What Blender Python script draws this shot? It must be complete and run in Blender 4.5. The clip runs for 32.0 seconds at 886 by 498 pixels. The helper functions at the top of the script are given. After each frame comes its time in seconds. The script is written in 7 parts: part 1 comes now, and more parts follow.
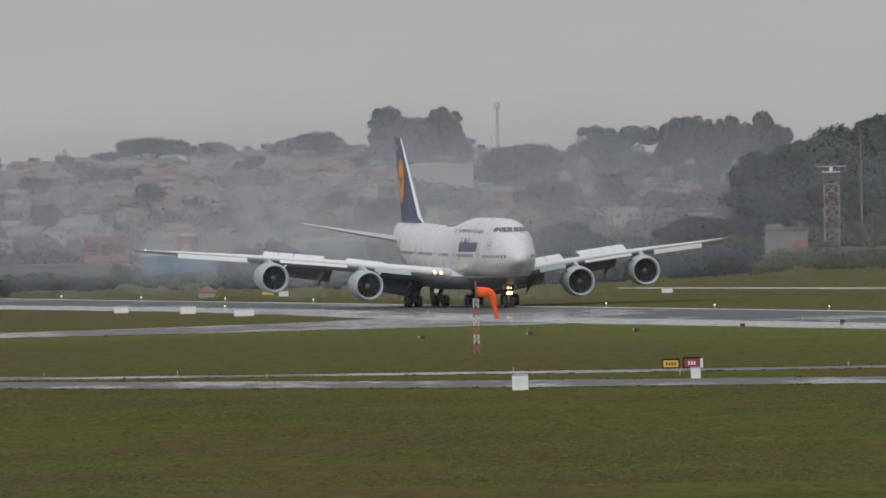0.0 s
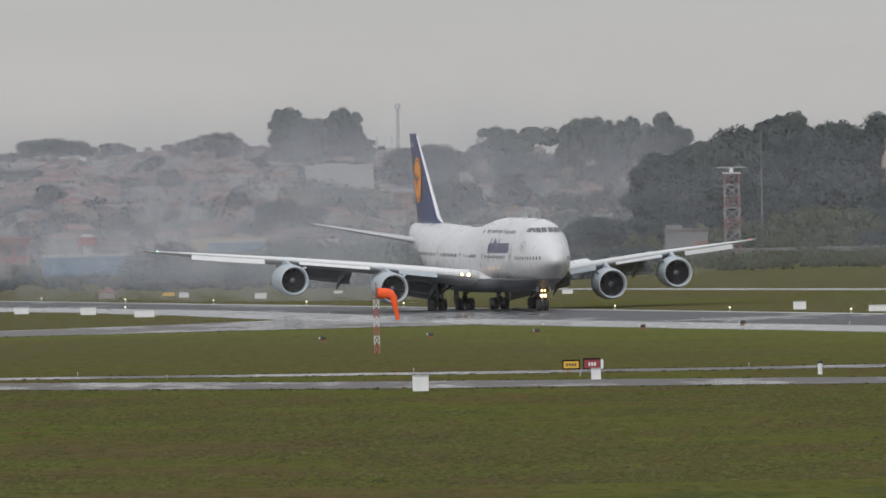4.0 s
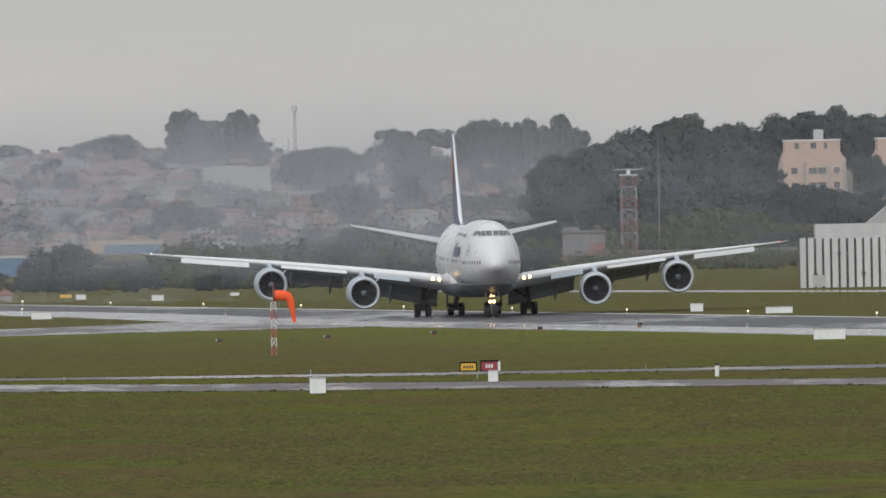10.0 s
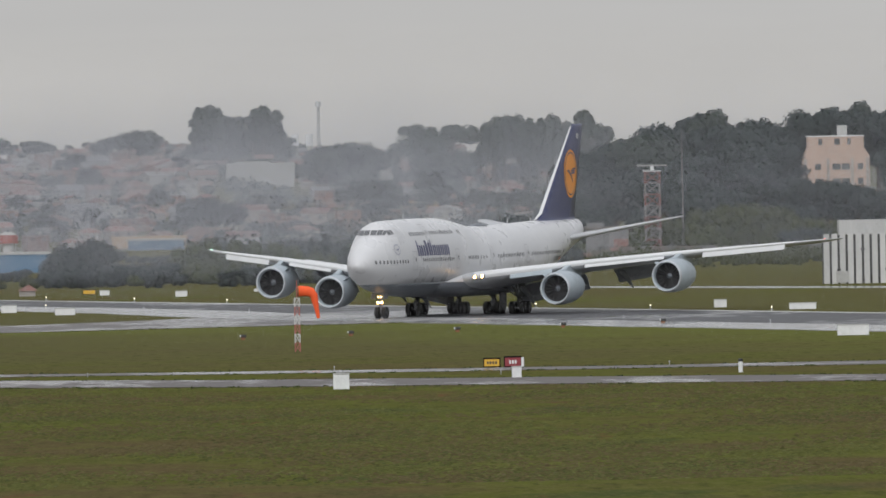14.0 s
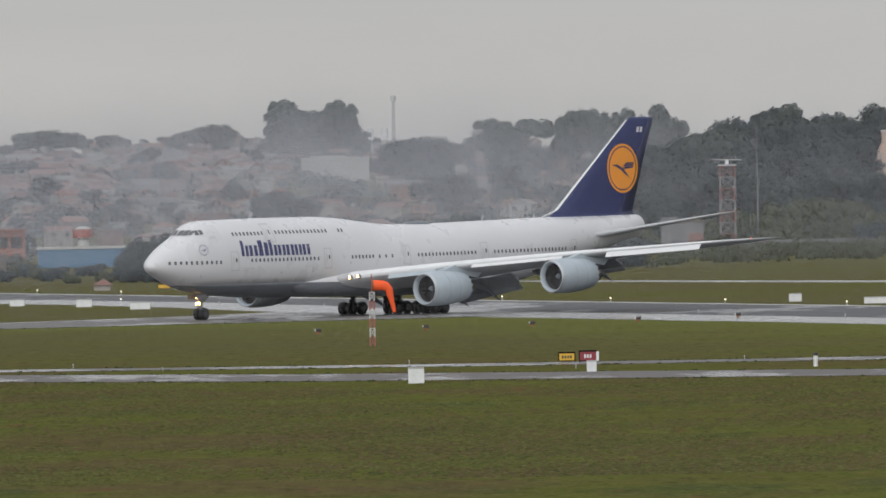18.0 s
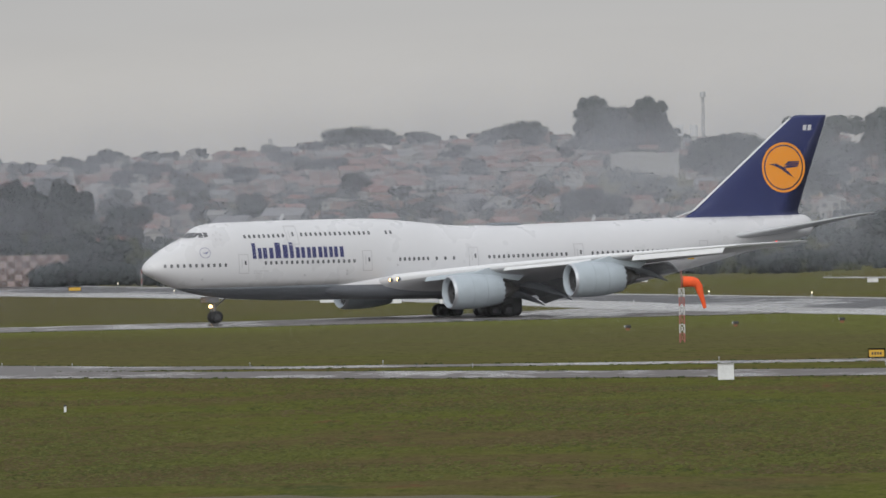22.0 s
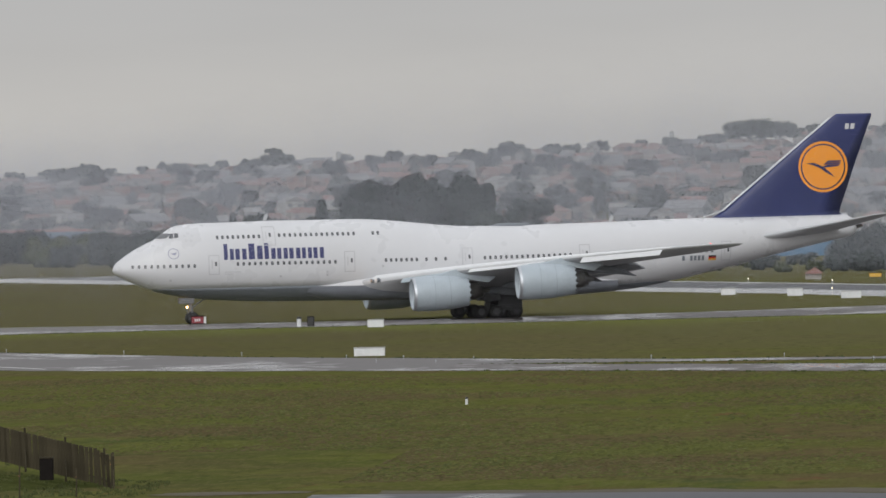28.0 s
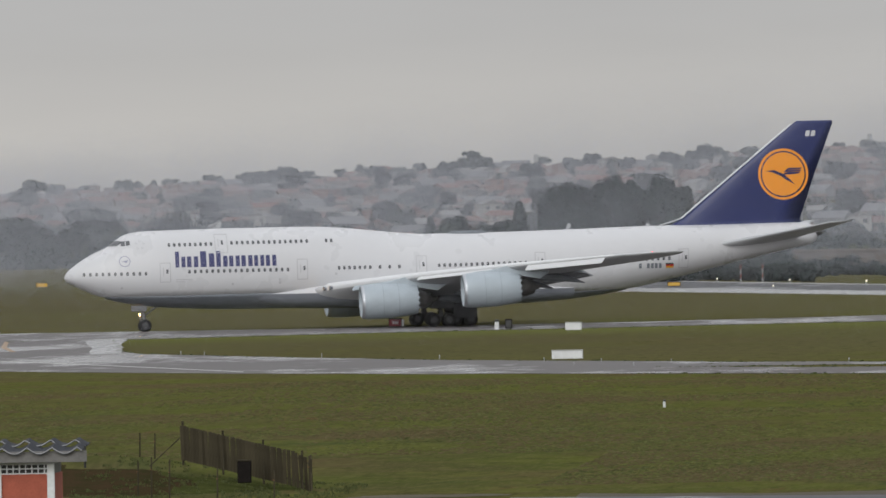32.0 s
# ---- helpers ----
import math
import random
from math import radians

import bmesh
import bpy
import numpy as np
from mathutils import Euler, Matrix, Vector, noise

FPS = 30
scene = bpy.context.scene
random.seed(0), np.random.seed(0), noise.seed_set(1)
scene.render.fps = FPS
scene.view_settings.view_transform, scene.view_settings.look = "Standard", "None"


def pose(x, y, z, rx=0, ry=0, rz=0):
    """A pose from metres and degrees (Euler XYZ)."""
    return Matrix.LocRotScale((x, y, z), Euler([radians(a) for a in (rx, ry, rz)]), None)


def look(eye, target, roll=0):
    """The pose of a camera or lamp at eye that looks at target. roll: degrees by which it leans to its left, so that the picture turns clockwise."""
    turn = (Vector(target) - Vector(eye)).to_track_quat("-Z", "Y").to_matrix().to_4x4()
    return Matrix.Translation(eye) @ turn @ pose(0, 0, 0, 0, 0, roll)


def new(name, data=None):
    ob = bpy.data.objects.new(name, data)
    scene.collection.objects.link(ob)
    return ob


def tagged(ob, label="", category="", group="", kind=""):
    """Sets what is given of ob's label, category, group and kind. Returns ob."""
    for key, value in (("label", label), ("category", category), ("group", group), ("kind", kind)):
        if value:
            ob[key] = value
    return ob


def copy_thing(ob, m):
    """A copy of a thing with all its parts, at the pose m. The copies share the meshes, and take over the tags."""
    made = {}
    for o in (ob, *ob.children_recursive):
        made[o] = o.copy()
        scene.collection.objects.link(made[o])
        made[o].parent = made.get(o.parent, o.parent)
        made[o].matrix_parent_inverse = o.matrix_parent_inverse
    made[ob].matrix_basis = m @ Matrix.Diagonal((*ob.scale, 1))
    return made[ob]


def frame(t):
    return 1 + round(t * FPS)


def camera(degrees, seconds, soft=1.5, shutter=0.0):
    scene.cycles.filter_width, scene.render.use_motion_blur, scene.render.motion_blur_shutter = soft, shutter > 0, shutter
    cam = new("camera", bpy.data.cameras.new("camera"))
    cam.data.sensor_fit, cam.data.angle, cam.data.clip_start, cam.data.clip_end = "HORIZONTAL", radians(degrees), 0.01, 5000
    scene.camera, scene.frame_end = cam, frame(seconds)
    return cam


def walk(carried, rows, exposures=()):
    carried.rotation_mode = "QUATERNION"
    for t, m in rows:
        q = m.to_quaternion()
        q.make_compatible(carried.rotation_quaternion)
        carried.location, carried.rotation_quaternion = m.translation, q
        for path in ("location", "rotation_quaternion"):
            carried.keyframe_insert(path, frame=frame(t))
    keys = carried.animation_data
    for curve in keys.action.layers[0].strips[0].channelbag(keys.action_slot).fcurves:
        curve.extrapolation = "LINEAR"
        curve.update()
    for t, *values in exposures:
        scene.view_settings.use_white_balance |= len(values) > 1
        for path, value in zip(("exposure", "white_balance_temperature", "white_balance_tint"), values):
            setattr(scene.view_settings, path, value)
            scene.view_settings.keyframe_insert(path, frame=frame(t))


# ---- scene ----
cam = camera(3.742, 32.0, soft=1.6)
EYE = (0.0, 0.0, 14.2)
ROLL = -1.106
# seconds, pan to the right and tilt upwards in degrees
PAN = [
    (0.0, -0.0000, -0.2933), (0.5, 0.0640, -0.2949), (1.0, 0.1682, -0.2939), (1.5, 0.2084, -0.2974), (2.0, 0.2919, -0.2961), (2.5, 0.3138, -0.2990), (4.5,
    0.5254, -0.2972), (5.0, 0.6506, -0.2987), (5.5, 0.7078, -0.3006), (6.0, 0.7589, -0.3051), (6.5, 0.8003, -0.3065), (7.0, 0.8324, -0.3067), (7.5,
    0.8734, -0.3075), (8.0, 0.8707, -0.3006), (8.5, 0.8622, -0.3000), (9.0, 0.8638, -0.3010), (9.5, 0.8525, -0.2998), (10.0, 0.8558, -0.2966), (10.5,
    0.8574, -0.2978), (11.0, 0.8430, -0.3038), (11.5, 0.8052, -0.3098), (12.0, 0.7567, -0.3109), (12.5, 0.7567, -0.3121), (13.0, 0.7567, -0.3122), (13.5,
    0.7559, -0.3121), (14.0, 0.7559, -0.3121), (14.5, 0.7551, -0.3125), (16.5, 0.7597, -0.3081), (17.0, 0.7546, -0.3141), (17.5, 0.5770, -0.3233), (18.0,
    0.4389, -0.3306), (18.5, 0.3329, -0.3299), (19.0, 0.1684, -0.3284), (19.5, 0.0430, -0.3311), (20.0, -0.1241, -0.3310), (20.5, -0.3243, -0.3269),
    (21.0, -0.5490, -0.3227), (21.5, -0.6605, -0.3217), (22.0, -0.8695, -0.3212), (22.5, -0.9731, -0.3247), (23.0, -1.0968, -0.3229), (23.5, -1.1930,
    -0.3222), (24.0, -1.3660, -0.3232), (24.5, -1.5152, -0.3260), (25.0, -1.6274, -0.3296), (25.5, -1.7398, -0.3290), (26.0, -1.9025, -0.3302), (26.5,
    -2.0963, -0.3331), (28.5, -2.6590, -0.3185), (29.0, -2.7340, -0.3184), (29.5, -2.8531, -0.3131), (30.0, -2.9719, -0.3108), (30.5, -3.0917, -0.3122),
    (31.0, -3.1948, -0.3064), (31.5, -3.3163, -0.3005), (32.0, -3.4005, -0.2933)
]


def aim(pan, tilt):
    a, b = radians(pan), radians(tilt)
    way = Vector((math.sin(a) * math.cos(b), math.cos(a) * math.cos(b), math.sin(b)))
    return look(EYE, Vector(EYE) + 1000 * way, ROLL)


walk(cam, [(t, aim(p, q)) for t, p, q in PAN], exposures=[(0.0, -0.2), (2.5, -0.18), (5.0, 0.06), (11.0, 0.05), (16.0, 0.0), (26.0, 0.0), (30.0, -0.06), (32.0, -0.06)])

# ---- overcast sky and soft sun ----
world = bpy.data.worlds.new("overcast")
scene.world = world
world.use_nodes = True
wn, wl = world.node_tree.nodes, world.node_tree.links
wn.clear()
w_out = wn.new("ShaderNodeOutputWorld")
w_bg = wn.new("ShaderNodeBackground")
w_sky = wn.new("ShaderNodeTexSky")
w_sky.sky_type = "NISHITA"
w_sky.sun_disc = False
w_sky.sun_elevation, w_sky.sun_rotation = radians(22), radians(195)
w_co = wn.new("ShaderNodeTexCoord")
w_sep = wn.new("ShaderNodeSeparateXYZ")
w_grad = wn.new("ShaderNodeValToRGB")       # cloud deck: dull at the horizon, three times brighter overhead
w_map = wn.new("ShaderNodeMapping")
w_map.inputs["Scale"].default_value = (9.0, 9.0, 60.0)
w_noise = wn.new("ShaderNodeTexNoise")
w_noise.inputs["Scale"].default_value = 1.0
w_noise.inputs["Detail"].default_value = 5.0
w_noise.inputs["Roughness"].default_value = 0.5
w_nr = wn.new("ShaderNodeMapRange")
w_nr.inputs["From Min"].default_value, w_nr.inputs["From Max"].default_value = 0.3, 0.7
w_nr.inputs["To Min"].default_value, w_nr.inputs["To Max"].default_value = 0.93, 1.07
w_mul = wn.new("ShaderNodeVectorMath")
w_mul.operation = "SCALE"
w_mix = wn.new("ShaderNodeMix")
w_mix.data_type = "RGBA"
w_mix.inputs["Factor"].default_value = 0.97
w_sc = wn.new("ShaderNodeVectorMath")
w_sc.operation = "SCALE"
w_sc.inputs["Scale"].default_value = 0.07
el = w_grad.color_ramp.elements
el[0].position, el[0].color = 0.0, (0.565, 0.545, 0.52, 1)
el[1].position, el[1].color = 1.0, (1.02, 1.05, 1.10, 1)
for pos, col in ((0.006, (0.54, 0.528, 0.512, 1)), (0.012, (0.508, 0.505, 0.503, 1)), (0.02, (0.488, 0.49, 0.495, 1)), (0.25, (0.64, 0.65, 0.67, 1))):
    e = el.new(pos)
    e.color = col
wl.new(w_co.outputs["Generated"], w_sep.inputs[0])
wl.new(w_sep.outputs["Z"], w_grad.inputs[0])
wl.new(w_co.outputs["Generated"], w_map.inputs["Vector"])
wl.new(w_map.outputs[0], w_noise.inputs["Vector"])
wl.new(w_noise.outputs["Fac"], w_nr.inputs["Value"])
wl.new(w_grad.outputs["Color"], w_mul.inputs[0])
wl.new(w_nr.outputs[0], w_mul.inputs["Scale"])
wl.new(w_sky.outputs[0], w_sc.inputs[0])
wl.new(w_sc.outputs[0], w_mix.inputs["A"])
wl.new(w_mul.outputs[0], w_mix.inputs["B"])
wl.new(w_mix.outputs["Result"], w_bg.inputs["Color"])
wl.new(w_bg.outputs[0], w_out.inputs["Surface"])
w_bg.inputs["Strength"].default_value = 1.0

sun = new("sun", bpy.data.lights.new("sun", "SUN"))
sun.data.energy, sun.data.angle, sun.data.color = 1.7, radians(50), (1.0, 0.985, 0.96)
sun.matrix_world = look((0, 0, 240), (150, 560, 0))


# ---- materials ----
def material(name, base, rough=0.6, metal=0.0, var=0.15, scale=1.0, tint=None, bump=0.0, bump_scale=None, islands=0.0, objects=0.0, stretch=(1, 1, 1),
             rough_var=0.0, fine=6.0, spec=0.5, emit=None, strength=0.0):
    """A node material: base colour mottled at a coarse and a fine scale (in metres), roughness variation and relief."""
    m = bpy.data.materials.new(name)
    m.use_nodes = True
    n, l = m.node_tree.nodes, m.node_tree.links
    b = n["Principled BSDF"]
    b.inputs["Roughness"].default_value, b.inputs["Metallic"].default_value = rough, metal
    b.inputs["Specular IOR Level"].default_value = spec
    co = n.new("ShaderNodeTexCoord")
    mp = n.new("ShaderNodeMapping")
    mp.inputs["Scale"].default_value = stretch
    l.new(co.outputs["Object"], mp.inputs["Vector"])

    def noise_at(size, detail):
        t = n.new("ShaderNodeTexNoise")
        t.inputs["Scale"].default_value, t.inputs["Detail"].default_value = 1.0 / size, detail
        l.new(mp.outputs[0], t.inputs["Vector"])
        return t

    coarse, small = noise_at(scale, 3), noise_at(scale / fine, 4)
    mix = n.new("ShaderNodeMix")
    mix.data_type = "RGBA"
    mix.inputs["A"].default_value = (*[c * (1 - var) for c in base], 1)
    mix.inputs["B"].default_value = (*(tint or [min(1, c * (1 + var)) for c in base]), 1)
    ad = n.new("ShaderNodeMath")
    ad.operation = "MULTIPLY_ADD"
    ad.inputs[1].default_value = 0.45
    l.new(small.outputs["Fac"], ad.inputs[0])
    half = n.new("ShaderNodeMath")
    half.operation = "MULTIPLY"
    half.inputs[1].default_value = 0.6
    l.new(coarse.outputs["Fac"], half.inputs[0])
    l.new(half.outputs[0], ad.inputs[2])
    ram = n.new("ShaderNodeMapRange")
    ram.inputs["From Min"].default_value, ram.inputs["From Max"].default_value = 0.34, 0.72
    l.new(ad.outputs[0], ram.inputs["Value"])
    l.new(ram.outputs[0], mix.inputs["Factor"])
    colour = mix.outputs["Result"]
    for amount, socket in ((objects, "o"), (islands, "i")):
        if amount:
            src = n.new("ShaderNodeObjectInfo").outputs["Random"] if socket == "o" else n.new("ShaderNodeNewGeometry").outputs["Random Per Island"]
            hs = n.new("ShaderNodeHueSaturation")
            r = n.new("ShaderNodeMapRange")
            r.inputs["To Min"].default_value, r.inputs["To Max"].default_value = 1 - amount, 1 + amount
            l.new(src, r.inputs["Value"])
            l.new(r.outputs[0], hs.inputs["Value"])
            l.new(colour, hs.inputs["Color"])
            colour = hs.outputs["Color"]
    l.new(colour, b.inputs["Base Color"])
    if rough_var:
        rr = n.new("ShaderNodeMapRange")
        rr.inputs["From Min"].default_value, rr.inputs["From Max"].default_value = 0.35, 0.65
        rr.inputs["To Min"].default_value, rr.inputs["To Max"].default_value = max(0.02, rough - rough_var), min(1, rough + rough_var)
        l.new(coarse.outputs["Fac"], rr.inputs["Value"])
        l.new(rr.outputs[0], b.inputs["Roughness"])
    if bump:
        bp = n.new("ShaderNodeBump")
        bp.inputs["Strength"].default_value, bp.inputs["Distance"].default_value = 0.6, bump
        src = noise_at(bump_scale, 3) if bump_scale else small
        l.new(src.outputs["Fac"], bp.inputs["Height"])
        l.new(bp.outputs[0], b.inputs["Normal"])
    if emit:
        b.inputs["Emission Color"].default_value = (*emit, 1)
        b.inputs["Emission Strength"].default_value = strength
    return m


M = {}
M["white_paint"] = material("white_paint", (0.58, 0.582, 0.60), 0.32, var=0.03, scale=3.0, rough_var=0.08, tint=(0.545, 0.548, 0.565))
M["belly"] = material("belly_paint", (0.155, 0.172, 0.195), 0.5, var=0.12, scale=2.0)
M["fairing"] = material("fairing_grey", (0.15, 0.162, 0.185), 0.42, var=0.1, scale=2.0)
M["wing_grey"] = material("wing_grey", (0.42, 0.43, 0.45), 0.42, var=0.06, scale=2.5)
M["wing_white"] = material("leading_edge_white", (0.63, 0.64, 0.655), 0.4, var=0.04, scale=2.0)
M["wing_dark"] = material("flap_underside", (0.26, 0.275, 0.30), 0.55, var=0.2, scale=1.0)
M["nacelle"] = material("nacelle_paint", (0.36, 0.41, 0.45), 0.5, var=0.08, scale=1.2)
M["nacelle_seam"] = material("nacelle_seam", (0.30, 0.345, 0.38), 0.6, var=0.1)
# Main gear tone: the shade under the wing is put into this colour.
M["gear_dark"] = material("shaded_gear_parts", (0.045, 0.045, 0.048), 0.7, var=0.3, scale=0.5)
M["emblem_line"] = material("emblem_line", (0.22, 0.23, 0.33), 0.5, var=0.1)
M["lip"] = material("polished_lip", (0.50, 0.52, 0.55), 0.5, 0.85, var=0.08, scale=0.5)
M["fan"] = material("fan_dark", (0.03, 0.03, 0.032), 0.7, var=0.2, scale=0.4)
M["blade"] = material("fan_blade", (0.03, 0.03, 0.033), 0.7, 0.0, var=0.2, scale=0.4)
M["blue"] = material("tail_blue", (0.018, 0.026, 0.105), 0.35, var=0.08, scale=2.0)
M["orange"] = material("tail_orange", (0.78, 0.29, 0.03), 0.4, var=0.05, scale=1.0)
M["title"] = material("title_blue", (0.03, 0.033, 0.12), 0.4, var=0.05)
M["glass"] = material("cabin_glass", (0.11, 0.113, 0.122), 0.25, var=0.1)
M["outline"] = material("door_seam", (0.42, 0.42, 0.44), 0.5, var=0.1)
M["tyre"] = material("tyre_rubber", (0.013, 0.013, 0.014), 0.75, var=0.2, scale=0.3)
M["hub"] = material("wheel_hub", (0.075, 0.075, 0.08), 0.5, 0.4, var=0.2, scale=0.2)
M["strut"] = material("gear_strut", (0.2, 0.2, 0.21), 0.45, 0.3, var=0.2, scale=0.4)
M["exhaust"] = material("exhaust_metal", (0.10, 0.095, 0.09), 0.4, 0.8, var=0.2, scale=0.5)
M["lamp"] = material("landing_lamp", (0.9, 0.8, 0.6), 0.3, emit=(1.0, 0.56, 0.20), strength=9.0)
M["lamp_wing"] = material("wing_lamp", (0.9, 0.85, 0.7), 0.3, emit=(1.0, 0.54, 0.18), strength=9.0)
M["red_lamp"] = material("red_lamp", (0.7, 0.1, 0.08), 0.3, emit=(1.0, 0.06, 0.03), strength=1.6)
M["green_lamp"] = material("green_lamp", (0.1, 0.5, 0.3), 0.3, emit=(0.5, 1.0, 0.75), strength=5.0)
M["edge_lamp"] = material("edge_lamp", (0.9, 0.85, 0.7), 0.3, emit=(1.0, 0.86, 0.6), strength=2.4)
M["flag_red"] = material("flag_red", (0.5, 0.03, 0.02), 0.5, var=0.05)
M["flag_gold"] = material("flag_gold", (0.7, 0.4, 0.03), 0.5, var=0.05)
M["tar"] = material("dull_black", (0.014, 0.012, 0.011), 0.9, spec=0.05, var=0.3, scale=0.3)
M["black"] = material("black_paint", (0.02, 0.02, 0.02), 0.5, var=0.1)

M["sock"] = material("windsock_cloth", (0.78, 0.10, 0.025), 0.8, var=0.15, scale=0.5)
M["red_white_red"] = material("mast_red", (0.30, 0.105, 0.09), 0.6, var=0.2, scale=0.5)
M["red_white_white"] = material("mast_white", (0.45, 0.45, 0.45), 0.6, var=0.12, scale=0.5)
M["pole_red"] = material("pole_red", (0.20, 0.085, 0.075), 0.6, var=0.2, scale=0.5)
M["pole_white"] = material("pole_white", (0.27, 0.27, 0.27), 0.6, var=0.12, scale=0.5)
M["concrete"] = material("painted_concrete", (0.62, 0.63, 0.64), 0.75, var=0.12, scale=0.6)
M["concrete_grey"] = material("grey_concrete", (0.36, 0.36, 0.35), 0.85, var=0.15, scale=0.8)
M["sign_red"] = material("sign_red", (0.20, 0.014, 0.024), 0.45, var=0.08)
M["sign_yellow"] = material("sign_yellow", (0.58, 0.34, 0.02), 0.45, var=0.08)
M["steel"] = material("galvanised_steel", (0.42, 0.43, 0.44), 0.5, 0.5, var=0.15, scale=0.8)
M["rust"] = material("orange_base", (0.19, 0.085, 0.04), 0.7, var=0.2)


# ---- mesh helpers ----
def mesh_of(name, verts, faces, mat, smooth=False):
    me = bpy.data.meshes.new(name)
    me.from_pydata([tuple(v) for v in verts], [], faces)
    me.materials.append(mat)
    if smooth:
        me.shade_smooth()
    me.update()
    return me


def quick_mesh(name, v, f, mat):
    """A mesh from arrays of vertices and of faces with equal corner counts."""
    me = bpy.data.meshes.new(name)
    me.vertices.add(len(v))
    me.vertices.foreach_set("co", np.asarray(v, dtype=np.float32).ravel())
    k = f.shape[1]
    me.loops.add(f.size)
    me.loops.foreach_set("vertex_index", f.ravel().astype(np.int32))
    me.polygons.add(len(f))
    me.polygons.foreach_set("loop_start", np.arange(0, f.size, k, dtype=np.int32))
    me.materials.append(mat)
    me.update(calc_edges=True)
    return me


def part(name, me, parent, label="", m=None):
    """A mesh as one object under a thing or a part."""
    ob = new(name, me)
    ob.parent = parent
    if m is not None:
        ob.matrix_basis = m
    if label:
        tagged(ob, label)
    return ob


def thing(name, m, label, category, group="", kind=""):
    ob = new(name)
    ob.matrix_basis = m
    return tagged(ob, label, category, group, kind)


def bm_mesh(name, bm, mat, smooth=False):
    me = bpy.data.meshes.new(name)
    bmesh.ops.recalc_face_normals(bm, faces=bm.faces)
    bm.to_mesh(me)
    bm.free()
    me.materials.append(mat)
    if smooth:
        me.shade_smooth()
    return me


def box(sx, sy, sz, x=0, y=0, z=0, bevel=0.0, bm=None, m=None):
    """Adds a box of that size, its base centre at x, y, z, to bm."""
    bm = bm or bmesh.new()
    k = Matrix.Translation((x, y, z + sz / 2)) @ Matrix.Diagonal((sx, sy, sz, 1))
    r = bmesh.ops.create_cube(bm, size=1.0, matrix=(m @ k) if m is not None else k)
    if bevel:
        es = list({e for v in r["verts"] for e in v.link_edges})
        bmesh.ops.bevel(bm, geom=es, offset=bevel, segments=1, affect="EDGES")
    return bm


def rod(p, q, r, bm=None, sides=8, r2=None):
    """Adds a tapered rod from p to q to bm."""
    bm = bm or bmesh.new()
    p, q = Vector(p), Vector(q)
    d = q - p
    m = Matrix.Translation((p + q) / 2) @ d.to_track_quat("Z", "Y").to_matrix().to_4x4()
    bmesh.ops.create_cone(bm, cap_ends=True, segments=sides, radius1=r, radius2=r if r2 is None else r2, depth=d.length, matrix=m)
    return bm


def lathe(profile, sides=32, axis="x"):
    """Vertices and faces of a turned shape: profile of (along, radius)."""
    verts, faces = [], []
    for s, r in profile:
        for k in range(sides):
            a = 2 * math.pi * k / sides
            c, d = r * math.cos(a), r * math.sin(a)
            verts.append({"x": (s, c, d), "y": (c, s, d), "z": (c, d, s)}[axis])
    for i in range(len(profile) - 1):
        for k in range(sides):
            a, b = i * sides + k, i * sides + (k + 1) % sides
            faces.append((a, b, b + sides, a + sides))
    return verts, faces


def loft(rings, closed=True, caps=False):
    n = len(rings[0])
    verts = [v for r in rings for v in r]
    faces = []
    for i in range(len(rings) - 1):
        for k in range(n if closed else n - 1):
            a, b = i * n + k, i * n + (k + 1) % n
            faces.append((a, b, b + n, a + n))
    if caps:
        faces += [tuple(range(n)), tuple(range(len(verts) - n, len(verts)))]
    return verts, faces


def lerp(table, a):
    for (a0, v0), (a1, v1) in zip(table, table[1:]):
        if a <= a1:
            return v0 + (v1 - v0) * max(0.0, (a - a0) / (a1 - a0))
    return table[-1][1]


def glide(table, a):
    """Like lerp, but with a smooth, monotone curve through the table's points."""
    n = len(table)
    i = next((k for k in range(n - 1) if a <= table[k + 1][0]), n - 2)
    slope = lambda k: (table[k + 1][1] - table[k][1]) / (table[k + 1][0] - table[k][0])

    def tangent(k):
        if k in (0, n - 1):
            return slope(min(k, n - 2))
        p, q = slope(k - 1), slope(k)
        return 0.0 if p * q <= 0 else 2 * p * q / (p + q)

    (a0, v0), (a1, v1) = table[i], table[i + 1]
    h = a1 - a0
    u = min(1.0, max(0.0, (a - a0) / h))
    return (2 * u ** 3 - 3 * u * u + 1) * v0 + (u ** 3 - 2 * u * u + u) * h * tangent(i) + (3 * u * u - 2 * u ** 3) * v1 + (u ** 3 - u * u) * h * tangent(i + 1)


def flipped(verts, faces):
    return [(x, -y, z) for x, y, z in verts], [tuple(reversed(f)) for f in faces]


# ---- ground, pavements, terrain ----
# the runway runs obliquely away; its near edge passes this point
RW0, RWU = (17.0, 1301.0), (0.2655, -0.9641)
RWN = (0.9641, 0.2655)
RIDGE = [(-7.0, 6.0), (-5.3, 8.9), (-4.3, 12.9), (-3.4, 15.3), (-2.4, 17.7), (-1.35, 21.5), (-0.4, 23.0), (0.55, 20.0), (2.0, 20.0), (5.0, 20.0)]


